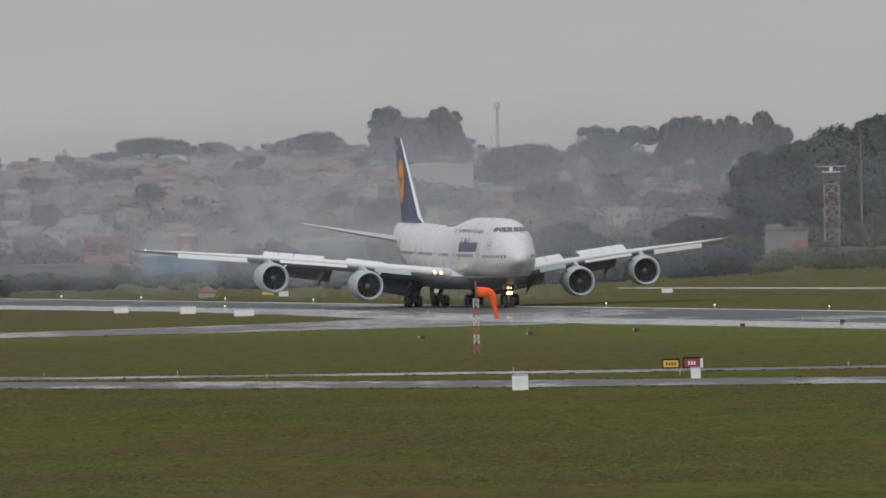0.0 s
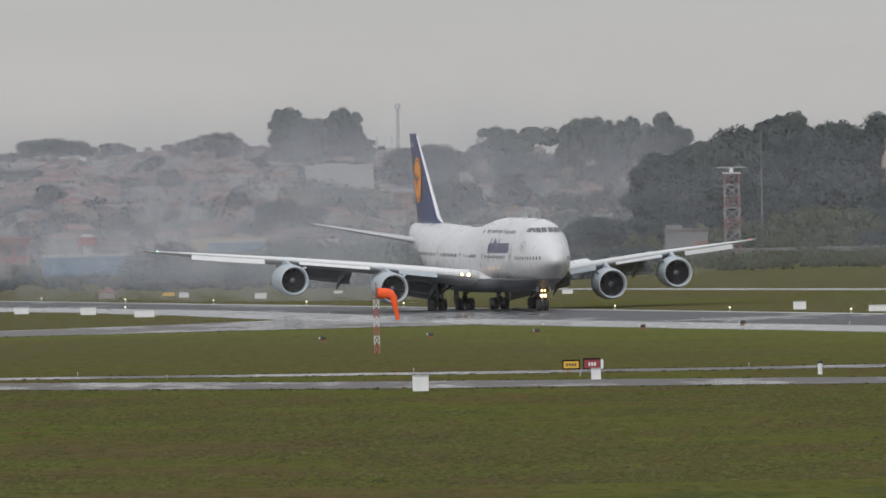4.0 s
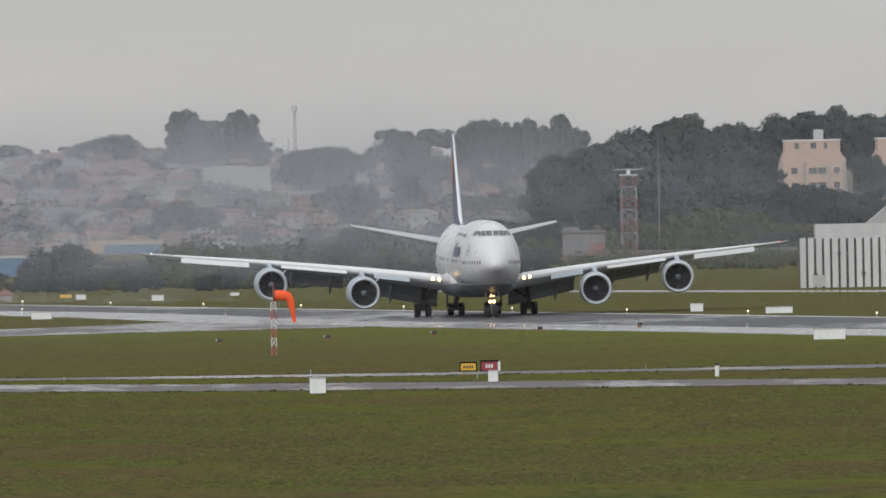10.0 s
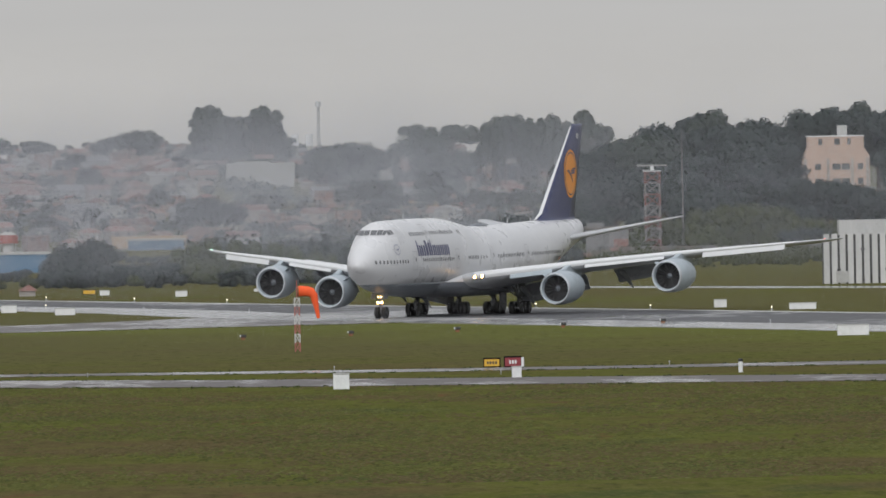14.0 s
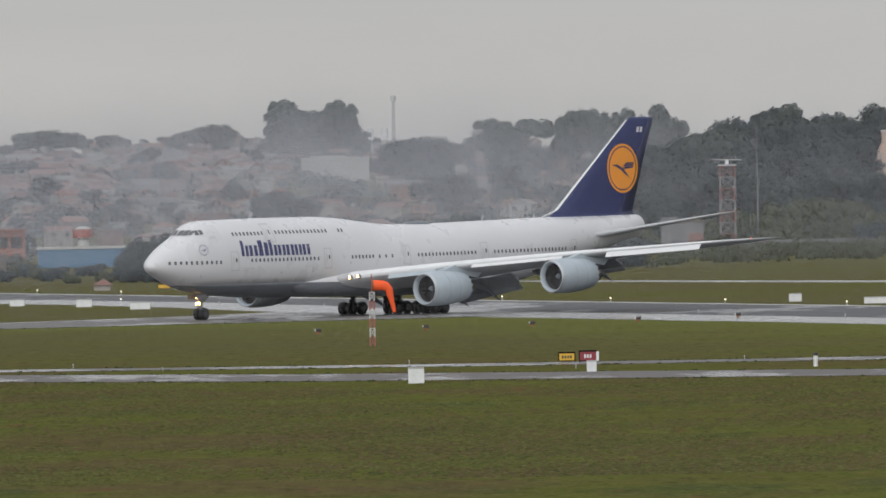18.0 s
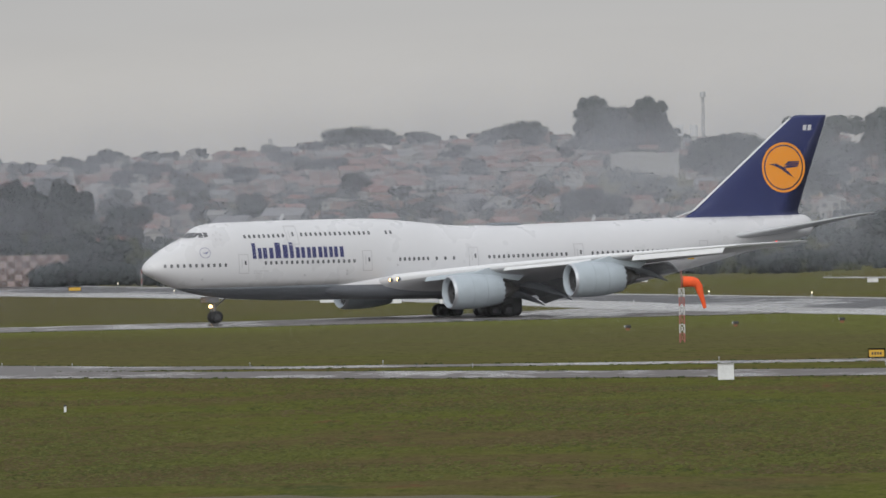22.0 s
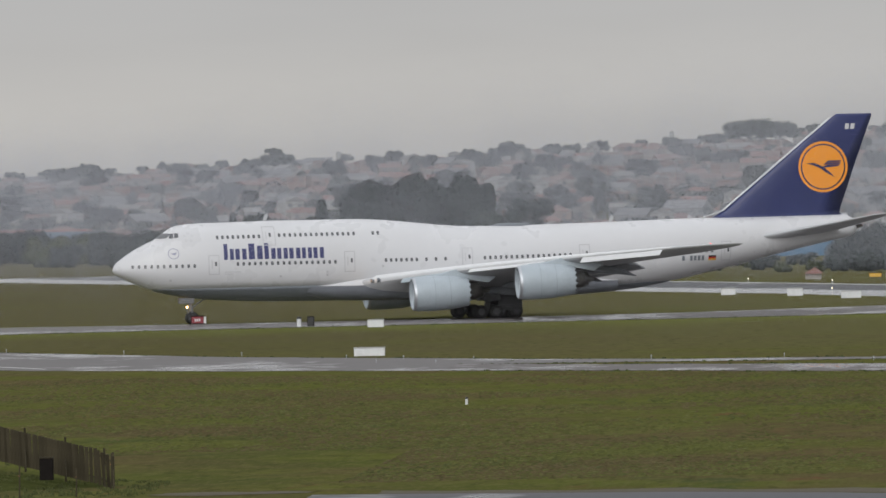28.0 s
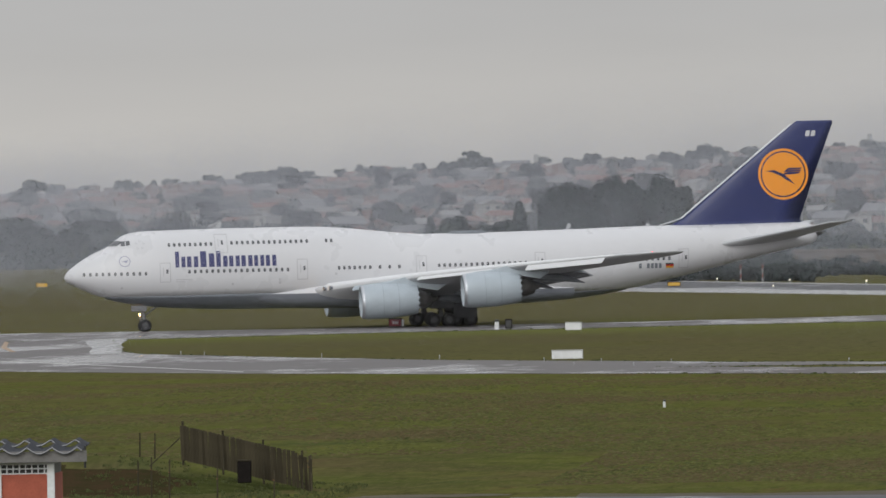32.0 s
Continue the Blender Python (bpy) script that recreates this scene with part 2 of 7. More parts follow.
def terrain(x, y):
    """Height of the land: level airfield, a low town hill beyond it and a wooded knoll."""
    if y < 1600:
        return 0.0
    az = math.degrees(math.atan2(x, y))
    s = min(1.0, max(0.0, (y - 2500) / 1900))
    z = lerp(RIDGE, az) * s ** 0.9
    knoll = max(0.0, 1 - ((az - 2.6) / 1.5) ** 2) if az < 2.6 else 1.0
    z = max(z, 9.0 * knoll * min(1.0, max(0.0, (y - 2180) / 260)))
    bank = min(1.0, max(0.0, (az - 1.2) / 0.3))
    return max(z, 1.5 * bank * min(1.0, max(0.0, (y - 1720) / 90)))


def grass_material():
    """Mown grass: lush along the pavements where rain runs off, duller on the far strip, with bare reddish streaks close by."""
    m = bpy.data.materials.new("airfield_grass")
    m.use_nodes = True
    n, l = m.node_tree.nodes, m.node_tree.links
    b = n["Principled BSDF"]
    b.inputs["Roughness"].default_value, b.inputs["Specular IOR Level"].default_value = 1.0, 0.0
    co = n.new("ShaderNodeTexCoord").outputs["Object"]

    def patches(size, sy, lo, hi, most, seed=0.0):
        mp = n.new("ShaderNodeMapping")
        mp.inputs["Scale"].default_value = (1 / size, sy / size, 1 / size)
        mp.inputs["Location"].default_value = (seed, seed * 0.7, seed)
        t = n.new("ShaderNodeTexNoise")
        t.inputs["Scale"].default_value, t.inputs["Detail"].default_value, t.inputs["Roughness"].default_value = 1.0, 5.0, 0.55
        l.new(co, mp.inputs[0])
        l.new(mp.outputs[0], t.inputs["Vector"])
        return span(t.outputs["Fac"], lo, hi, most)

    def span(value, lo, hi, most=1.0):
        r = n.new("ShaderNodeMapRange")
        r.interpolation_type = "SMOOTHSTEP"
        r.inputs["From Min"].default_value, r.inputs["From Max"].default_value, r.inputs["To Max"].default_value = lo, hi, most
        l.new(value, r.inputs["Value"])
        return r.outputs[0]

    def math_(op, p, q):
        t = n.new("ShaderNodeMath")
        t.operation = op
        for k, v in enumerate((p, q)):
            if isinstance(v, float):
                t.inputs[k].default_value = v
            else:
                l.new(v, t.inputs[k])
        return t.outputs[0]

    def across(origin, normal):
        v = n.new("ShaderNodeVectorMath")
        v.operation = "DOT_PRODUCT"
        v.inputs[1].default_value = (*normal, 0)
        l.new(co, v.inputs[0])
        return math_("SUBTRACT", v.outputs["Value"], float(origin[0] * normal[0] + origin[1] * normal[1]))

    def lay(under, fac, colour):
        mix = n.new("ShaderNodeMix")
        mix.data_type = "RGBA"
        if isinstance(under, tuple):
            mix.inputs["A"].default_value = (*under, 1)
        else:
            l.new(under, mix.inputs["A"])
        mix.inputs["B"].default_value = (*colour, 1)
        l.new(fac, mix.inputs["Factor"])
        return mix.outputs["Result"]

    sep = n.new("ShaderNodeSeparateXYZ")
    l.new(co, sep.inputs[0])
    near = span(sep.outputs["Y"], 930.0, 860.0)
    far = span(sep.outputs["Y"], 985.0, 1120.0)
    c = lay((0.094, 0.073, 0.037), patches(26.0, 0.7, 0.37, 0.57, 1.0), (0.086, 0.094, 0.025))
    c = lay(c, patches(9.0, 0.6, 0.48, 0.70, 0.6, 3.0), (0.110, 0.122, 0.029))
    c = lay(c, patches(7.0, 0.40, 0.52, 0.66, 0.48, 7.0), (0.098, 0.068, 0.039))
    c = lay(c, math_("MULTIPLY", far, patches(40.0, 0.5, 0.30, 0.55, 0.8, 1.5)), (0.099, 0.093, 0.045))
    # far strip mixed browner towards negative x
    dry = math_("MULTIPLY", far, span(sep.outputs["X"], -15.0, -75.0))
    c = lay(c, math_("MULTIPLY", dry, patches(30.0, 0.5, 0.25, 0.55, 0.85, 2.5)), (0.086, 0.076, 0.040))
    # lush verges along the runway and the exit
    wave = patches(14.0, 0.5, 0.30, 0.70, 26.0, 9.0)
    d1 = math_("ADD", across(RW0, RWN), wave)
    d2 = math_("ADD", across((8.0, 1308.0), (-0.447, 0.894)), wave)
    lush = math_("MULTIPLY", math_("MAXIMUM", span(d1, -52.0, 16.0), span(d2, -55.0, 16.0)), span(sep.outputs["Y"], 1335.0, 1300.0))
    c = lay(c, math_("MULTIPLY", lush, math_("SUBTRACT", 0.9, near)), (0.114, 0.126, 0.036))
    verge = math_("MULTIPLY", span(sep.outputs["Y"], 985.0, 1000.0), span(sep.outputs["Y"], 1150.0, 1060.0))
    c = lay(c, math_("MULTIPLY", verge, patches(16.0, 0.6, 0.30, 0.60, 0.6, 14.0)), (0.094, 0.086, 0.040))
    # darker tussocky patches and thin bare streaks of the near field
    c = lay(c, math_("MULTIPLY", near, patches(11.0, 0.35, 0.57, 0.68, 0.7, 5.0)), (0.051, 0.068, 0.029))
    c = lay(c, math_("MULTIPLY", near, patches(3.4, 0.12, 0.62, 0.72, 0.75, 11.0)), (0.128, 0.062, 0.039))
    # near field mixed darker towards negative x and smaller y
    rank = math_("MULTIPLY", span(sep.outputs["Y"], 930.0, 680.0), span(sep.outputs["X"], 0.0, -45.0))
    c = lay(c, math_("MULTIPLY", rank, patches(9.0, 0.5, 0.35, 0.65, 0.6, 8.0)), (0.060, 0.070, 0.024))
    # blades: fine grain at two sizes
    c = lay(c, patches(1.3, 0.22, 0.48, 0.68, 0.5, 2.0), (0.120, 0.118, 0.041))
    c = lay(c, patches(1.0, 0.16, 0.52, 0.70, 0.65, 13.0), (0.051, 0.050, 0.021))
    c = lay(c, patches(0.3, 0.09, 0.46, 0.70, 0.35, 4.0), (0.133, 0.118, 0.054))
    c = lay(c, patches(0.2, 0.08, 0.50, 0.72, 0.4, 6.0), (0.051, 0.049, 0.023))
    l.new(c, b.inputs["Base Color"])
    return m


def wet_material(name, base, rough, puddle, size, cover, damp=0.12):
    """Rain-wet pavement: dark, with smooth films of water lying in patches."""
    m = bpy.data.materials.new(name)
    m.use_nodes = True
    n, l = m.node_tree.nodes, m.node_tree.links
    b = n["Principled BSDF"]
    co = n.new("ShaderNodeTexCoord")
    out = []
    for s, sy in ((size, 0.22), (size * 0.22, 0.3)):
        mp = n.new("ShaderNodeMapping")
        mp.inputs["Scale"].default_value = (1 / s, sy / s, 1 / s)
        t = n.new("ShaderNodeTexNoise")
        t.inputs["Scale"].default_value, t.inputs["Detail"].default_value = 1.0, 5.0
        l.new(co.outputs["Object"], mp.inputs[0])
        l.new(mp.outputs[0], t.inputs["Vector"])
        out.append(t.outputs["Fac"])
    ad = n.new("ShaderNodeMath")
    ad.operation = "MULTIPLY_ADD"
    ad.inputs[1].default_value = 0.35
    l.new(out[1], ad.inputs[0])
    sc = n.new("ShaderNodeMath")
    sc.operation = "MULTIPLY"
    sc.inputs[1].default_value = 0.65
    l.new(out[0], sc.inputs[0])
    l.new(sc.outputs[0], ad.inputs[2])
    r = n.new("ShaderNodeMapRange")
    r.inputs["From Min"].default_value, r.inputs["From Max"].default_value = cover - 0.05, cover + 0.05
    l.new(ad.outputs[0], r.inputs["Value"])
    ro = n.new("ShaderNodeMapRange")
    ro.inputs["To Min"].default_value, ro.inputs["To Max"].default_value = rough, puddle
    l.new(r.outputs[0], ro.inputs["Value"])
    l.new(ro.outputs[0], b.inputs["Roughness"])
    sp = n.new("ShaderNodeMapRange")
    sp.inputs["To Min"].default_value, sp.inputs["To Max"].default_value = damp, 0.5
    l.new(r.outputs[0], sp.inputs["Value"])
    l.new(sp.outputs[0], b.inputs["Specular IOR Level"])
    mix = n.new("ShaderNodeMix")
    mix.data_type = "RGBA"
    mix.inputs["A"].default_value = (*base, 1)
    mix.inputs["B"].default_value = (*[c * 0.8 for c in base], 1)
    l.new(out[1], mix.inputs["Factor"])
    l.new(mix.outputs["Result"], b.inputs["Base Color"])
    b.inputs["IOR"].default_value = 1.33
    return m


M["grass"] = grass_material()
M["runway"] = wet_material("wet_runway_asphalt", (0.055, 0.056, 0.062), 0.45, 0.10, 22.0, 0.56)
M["taxiway"] = wet_material("wet_taxiway_concrete", (0.12, 0.109, 0.107), 0.45, 0.10, 14.0, 0.54)
M["taxiway_dark"] = wet_material("damp_taxiway_asphalt", (0.10, 0.086, 0.083), 0.45, 0.12, 8.0, 0.55)


# Pale base: painted sky sheen along the runway, plain concrete on track and patch.
M["shoulder"] = wet_material("pale_concrete_and_sheen", (0.30, 0.30, 0.30), 0.30, 0.12, 12.0, 0.47)
M["yellow_line"] = material("faded_yellow_line", (0.30, 0.19, 0.10), 0.5, var=0.2, scale=3.0)
M["line"] = material("worn_white_line", (0.55, 0.55, 0.54), 0.5, var=0.2, scale=3.0)


def build_ground():
    xs = [-2600, -1500, -900, -620] + list(range(-540, 341, 40)) + [420, 620, 900, 1500, 2600]
    ys = [-400, 0, 300, 600, 900, 1200, 1500, 1700, 1720, 1750, 1780] + list(range(1800, 4500, 60)) + [4600, 4900]
    verts = [(x, y, terrain(x, y)) for y in ys for x in xs]
    w = len(xs)
    faces = [(j * w + i, j * w + i + 1, (j + 1) * w + i + 1, (j + 1) * w + i) for j in range(len(ys) - 1) for i in range(w - 1)]
    ob = new("ground", mesh_of("ground", verts, faces, M["grass"], True))
    tagged(ob, "mown olive-green airfield grass with brownish worn patches", "grass field", kind="structure")


def pavement(name, outline, z, mat, label, category, wobble=0.9):
    """A sheet of pavement with a ragged grass edge."""
    pts = []
    for (x0, y0), (x1, y1) in zip(outline, outline[1:] + outline[:1]):
        n = max(1, int(math.hypot(x1 - x0, (y1 - y0) * 0.5) / 2.5))
        for k in range(n):
            x, y = x0 + (x1 - x0) * k / n, y0 + (y1 - y0) * k / n
            pts.append((x + wobble * 0.35 * noise.noise((x * 0.5, y * 0.13, z)), y + wobble * 2.2 * noise.noise((x * 0.33 + 7, y * 0.1, z * 9)), z))
    bm = bmesh.new()
    f = bm.faces.new([bm.verts.new(p) for p in pts])
    if f.normal.z < 0:
        f.normal_flip()
    bmesh.ops.triangulate(bm, faces=[f])
    ex = bmesh.ops.extrude_face_region(bm, geom=bm.faces[:])
    bmesh.ops.translate(bm, verts=[v for v in ex["geom"] if isinstance(v, bmesh.types.BMVert)], vec=(0, 0, -0.12))
    ob = new(name, bm_mesh(name, bm, mat))
    tagged(ob, label, category, kind="structure")
    return ob


def rw(s, d):
    """s metres along the runway towards the viewer, d metres across from its near edge."""
    return (RW0[0] + s * RWU[0] + d * RWN[0], RW0[1] + s * RWU[1] + d * RWN[1])


UPPER = [(6, 1392), (-6, 1391), (-20, 1358), (-35, 1334), (-60, 1314), (-90, 1308), (-125, 1314), (-260, 1350)]
LOWER = [(-260, 1240), (-112, 1242), (-100, 1249), (-80, 1264), (-55, 1274), (-30, 1284), (-10, 1297), (8, 1308), (40, 1330)]
JOIN = [(-104, 1249), (-104, 1236), (-101, 1205), (-97, 1160), (-93, 1135), (-84, 1112), (-73, 1085), (-63, 1063), (-41, 1026), (-40, 1003)]
FAR_TOP = [(-43, 1027), (-27, 1009), (-3, 999), (13, 994), (26, 991), (45, 992), (120, 1000)]
FAR_BOT = [(120, 960), (44.5, 974), (26, 979), (13, 980), (-3, 986.5), (-19.5, 995), (-26, 997), (-42, 1003)]
NEAR_TOP = [(-44, 1002), (-26, 982), (-19, 975), (-3, 957), (12, 947), (25, 939), (42, 926), (120, 880)]
NEAR_BOT = [(120, 846), (41, 899), (24, 910), (12, 916), (-3, 925), (-18.5, 940), (-26, 952), (-41, 970), (-44, 974)]
EDGE = [(700, 0), (-60, 0), (-94, 2.2), (-155, 8.5), (-220, 12.0), (-320, 9), (-470, 3), (-690, 0)]
build_ground()
pavement("runway", [rw(s, d) for s, d in EDGE] + [rw(-690, 45), rw(700, 45)], 0.055, M["runway"], "rain-wet dark asphalt runway with standing water", "runway", 0.4)
pavement("taxiway", UPPER + LOWER, 0.045, M["taxiway"], "rain-wet grey taxiway curving off the runway", "taxiway")
pavement("taxiway", JOIN + [(-26, 953), (-41, 970), (-59, 988), (-76, 1010), (-96, 1043), (-125, 1090), (-260, 1260), (-260, 1300), (-112, 1290)], 0.035, M["taxiway"], "wide wet junction of two grey taxiways", "taxiway")
pavement("taxiway", NEAR_TOP + NEAR_BOT, 0.04, M["taxiway_dark"], "wet grey parallel taxiway between strips of grass", "taxiway")
pavement("taxiway", FAR_TOP + FAR_BOT, 0.03, M["taxiway"], "narrow wet shoulder road beside the taxiway", "taxiway")
# Sky reflection on the wet runway edge, put in as a paler strip.
pavement("runway_shoulder", [rw(s, d - 1) for s, d in EDGE] + [rw(s, d + 13) for s, d in EDGE[::-1]], 0.06, M["shoulder"], "wet strip along the runway edge, coloured pale for reflected sky", "runway", 1.2)
pavement("runway_edge_line", [rw(-690, 43.2), rw(-690, 44.6), rw(700, 44.6), rw(700, 43.2)], 0.065, M["line"], "worn white painted runway edge line", "runway", 0.1)
pavement("far_track", [(22, 1712), (60, 1612), (160, 1400), (170, 1412), (66, 1624), (22, 1730)], 0.04, M["shoulder"], "thin pale service track beyond the runway", "track", 0.5)
pavement("concrete_patch", [(-106.1, 1232), (-106.5, 1252), (-104.2, 1257), (-100.1, 1200), (-95.2, 1142), (-97.8, 1140), (-101.3, 1184)], 0.05, M["shoulder"], "pale bare concrete patch beside the grass island", "pavement patch", 0.7)
pavement("taxiway_edge_line", [(-102.1, 1105), (-92.7, 1076), (-75.7, 1017.4), (-75.6, 1015.8), (-92.5, 1074), (-101.9, 1103)], 0.052, M["line"], "thin worn white line on the taxiway", "painted line", 0.15)
pavement("taxiway_centre_line", [(-114.5, 1244), (-114.0, 1243), (-110.3, 1200), (-106.4, 1165.6), (-106.9, 1166.6), (-110.8, 1200)], 0.054, M["yellow_line"], "faded orange-yellow taxiway guide line", "painted line", 0.1)


# ---- the airliner: local x points forwards from the nose tip, y to its left, z up from the ground ----
TOP = [(0.0, 5.4), (0.25, 5.89), (0.92, 6.48), (2.03, 7.22), (3.15, 7.82), (4.26, 8.33), (5.1, 8.96), (5.82, 9.40), (6.76, 9.66), (8.14, 9.76), (10.4, 9.80),
       (15.9, 9.89), (23.6, 9.90), (26.9, 9.74), (29.7, 9.46), (32.5, 9.16), (34.7, 9.0), (38.0, 8.97), (49.0, 9.12), (58.0, 9.32), (66.0, 9.36), (72.8, 9.39), (73.6, 9.02), (73.95, 8.4)]
BOT = [(0.0, 5.3), (0.25, 4.95), (0.9, 4.6), (2.0, 4.08), (3.1, 3.6), (4.7, 3.08), (7.45, 2.56), (10.2, 2.3), (15.7, 2.07), (24.0, 2.02), (44.5, 2.2), (49.0, 2.35), (51.8, 2.62), (54.6, 3.09),
       (60.2, 4.30), (65.8, 5.62), (69.5, 6.45), (72.0, 6.98), (73.4, 7.3), (73.95, 7.75)]
WID = [(0.0, 0.03), (0.25, 0.56), (0.92, 1.06), (2.03, 1.62), (4.3, 2.35), (7.0, 2.86), (10.0, 3.12), (14.0, 3.25), (49.0, 3.25), (55.0, 3.05), (61.0, 2.45), (67.0, 1.72), (71.0, 1.15), (73.2, 0.75), (73.95, 0.3)]
MID = [(0.0, 5.35), (10.0, 5.2), (48.0, 5.2), (55.0, 5.75), (65.0, 7.25), (73.95, 8.2)]
BELT = [(0.0, 3.6), (3.2, 3.45), (21.0, 3.55), (40.0, 3.3), (48.0, 3.05), (56.0, 3.3), (80.0, 3.3)]


def hull_y(a, z):
    """Half-width of the fuselage at a metres behind the nose and z above the ground."""
    zt, zb, w, zc = glide(TOP, a), glide(BOT, a), glide(WID, a), glide(MID, a)
    if z >= zc:
        t = min(1.0, (z - zc) / max(1e-4, zt - zc))
        return w * (1 - t ** 2.15) ** (1 / 2.1)
    t = min(1.0, (zc - z) / max(1e-4, zc - zb))
    return w * math.sqrt(max(0.0, 1 - t * t))


def hull_rings(lower):
    st = sorted({round(a, 2) for a, _ in TOP + BOT + WID} | {0.1, 0.5, 1.4} | {0.5 * k for k in range(2, 22)} | {float(k) for k in range(11, 74, 1)})
    rings = []
    for a in st:
        zb, zt = glide(BOT, a), glide(TOP, a)
        cut = min(zt, max(zb + 0.01, glide(BELT, a)))
        if lower and glide(BELT, a) <= zb + 0.02:
            continue
        n = 9 if lower else 17
        z0, z1 = (zb, cut) if lower else (cut, zt)
        half = []
        for k in range(n):
            f = k / (n - 1)
            half_way = min(1.0, (cut - zb) / 0.9)
            f = (1 - math.cos(f * math.pi / 2)) if lower else half_way * math.sin(f * math.pi / 2) + (1 - half_way) * (1 - math.cos(f * math.pi)) / 2
            z = z0 + (z1 - z0) * f
            half.append((a, hull_y(a, z), z))
        ring = [(-a, y, z) for _, y, z in half] + [(-a, -y, z) for _, y, z in reversed(half)]
        rings.append(ring)
    return rings


def welded(me):
    bm = bmesh.new()
    bm.from_mesh(me)
    bmesh.ops.remove_doubles(bm, verts=bm.verts[:], dist=0.004)
    bmesh.ops.recalc_face_normals(bm, faces=bm.faces[:])
    bm.to_mesh(me)
    bm.free()
    me.shade_smooth()
    return me


def hull_patch(name, corners, mat, parent, side=1, off=0.025, nu=2, nv=4, label=""):
    """A thin plate lying on the fuselage; corners are (a, z) counterclockwise."""
    (a0, z0), (a1, z1), (a2, z2), (a3, z3) = corners
    verts, faces = [], []
    for j in range(nv + 1):
        for i in range(nu + 1):
            u, v = i / nu, j / nv
            a = (a0 * (1 - u) + a1 * u) * (1 - v) + (a3 * (1 - u) + a2 * u) * v
            z = (z0 * (1 - u) + z1 * u) * (1 - v) + (z3 * (1 - u) + z2 * u) * v
            verts.append((-a, side * (hull_y(a, z) + off), z + off * 0.3 * max(0.0, (z - 5.2) / 4)))
    w = nu + 1
    for j in range(nv):
        for i in range(nu):
            f = (j * w + i, j * w + i + 1, (j + 1) * w + i + 1, (j + 1) * w + i)
            faces.append(f if side < 0 else tuple(reversed(f)))
    return part(name, mesh_of(name, verts, faces, mat, True), parent, label)


def hull_oval(name, a, z, w, h, mat, parent, side, off=0.025):
    """A small pane with rounded ends lying on the fuselage."""
    ring = [(a + w / 2 * math.copysign(abs(math.cos(t)) ** 0.6, math.cos(t)), z + h / 2 * math.copysign(abs(math.sin(t)) ** 0.6, math.sin(t))) for t in [math.pi * (k + 0.5) / 5 for k in range(10)]]
    verts = [(-q, side * (hull_y(q, r) + off), r) for q, r in ring]
    f = tuple(range(10))
    return part(name, mesh_of(name, verts, [tuple(reversed(f)) if side > 0 else f], mat), parent)


def hull_ring(name, a, z, r0, r1, mat, parent, side, n=24, arc=(0, 360), label=""):
    verts, faces = [], []
    for k in range(n + 1):
        th = radians(arc[0] + (arc[1] - arc[0]) * k / n)
        for r in (r0, r1):
            aa, zz = a + r * math.cos(th), z + r * math.sin(th)
            verts.append((-aa, side * (hull_y(aa, zz) + 0.03), zz))
    for k in range(n):
        f = (2 * k, 2 * k + 1, 2 * k + 3, 2 * k + 2)
        faces.append(f if side > 0 else tuple(reversed(f)))
    return part(name, mesh_of(name, verts, faces, mat), parent, label)


AIR = [(0.0, 0.0), (0.01, 0.32), (0.04, 0.60), (0.12, 0.9), (0.3, 1.0), (0.55, 0.8), (0.8, 0.42), (1.0, 0.04)]


def aerofoil(a, y, z, chord, thick, drop=0.05, upright=False):
    """A closed section; a is the leading edge, drop the fall of the trailing edge as a share of the chord."""
    up = [(f, h * (0.55 if upright else 0.44) * thick) for f, h in AIR]
    lo = [(f, -h * (0.45 if upright else 0.56) * thick) for f, h in reversed(AIR[1:-1])]
    ring = []
    for f, h in up + lo:
        if upright:
            ring.append((-(a + f * chord), y + h * 0.9, z))
        else:
            ring.append((-(a + f * chord), y, z - f * chord * drop + h))
    return ring


# span, leading edge, chord, height of the leading edge, thickness
WING = [(2.6, 23.4, 17.2, 3.62, 1.5), (6.5, 26.6, 14.6, 4.14, 1.3), (12.2, 31.5, 11.3, 4.86, 1.02), (21.1, 39.8, 8.2, 5.78, 0.76), (28.0, 46.2, 6.0, 6.40, 0.48), (31.5, 49.5, 4.5, 6.72, 0.34), (33.2, 52.0, 2.9, 6.88, 0.2),
        (34.2, 54.3, 0.8, 7.0, 0.08)]


def wing_at(y, k):
    return lerp([(s[0], s[k]) for s in WING], y)


def slab(points, thick):
    """A plate from four corners (x, y, z), given thickness downwards, slightly rounded in chord."""
    (p0, p1, p2, p3) = [Vector(p) for p in points]
    verts, faces = [], []
    n = 5
    for i in range(n + 1):
        f = i / n
        bow = 0.12 * (p3 - p0).length * math.sin(math.pi * f)
        t = thick * (0.35 + 0.65 * math.sin(math.pi * min(1.0, f * 0.9 + 0.1)))
        for q, r in ((p0, p3), (p1, p2)):
            c = q.lerp(r, f)
            verts += [c + Vector((0, 0, bow)), c + Vector((0, 0, bow - t))]
    for i in range(n):
        b = i * 4
        faces += [(b, b + 2, b + 6, b + 4), (b + 1, b + 5, b + 7, b + 3), (b, b + 4, b + 5, b + 1), (b + 2, b + 3, b + 7, b + 6)]
    faces += [(0, 1, 3, 2), (4 * n, 4 * n + 2, 4 * n + 3, 4 * n + 1)]
    return verts, faces


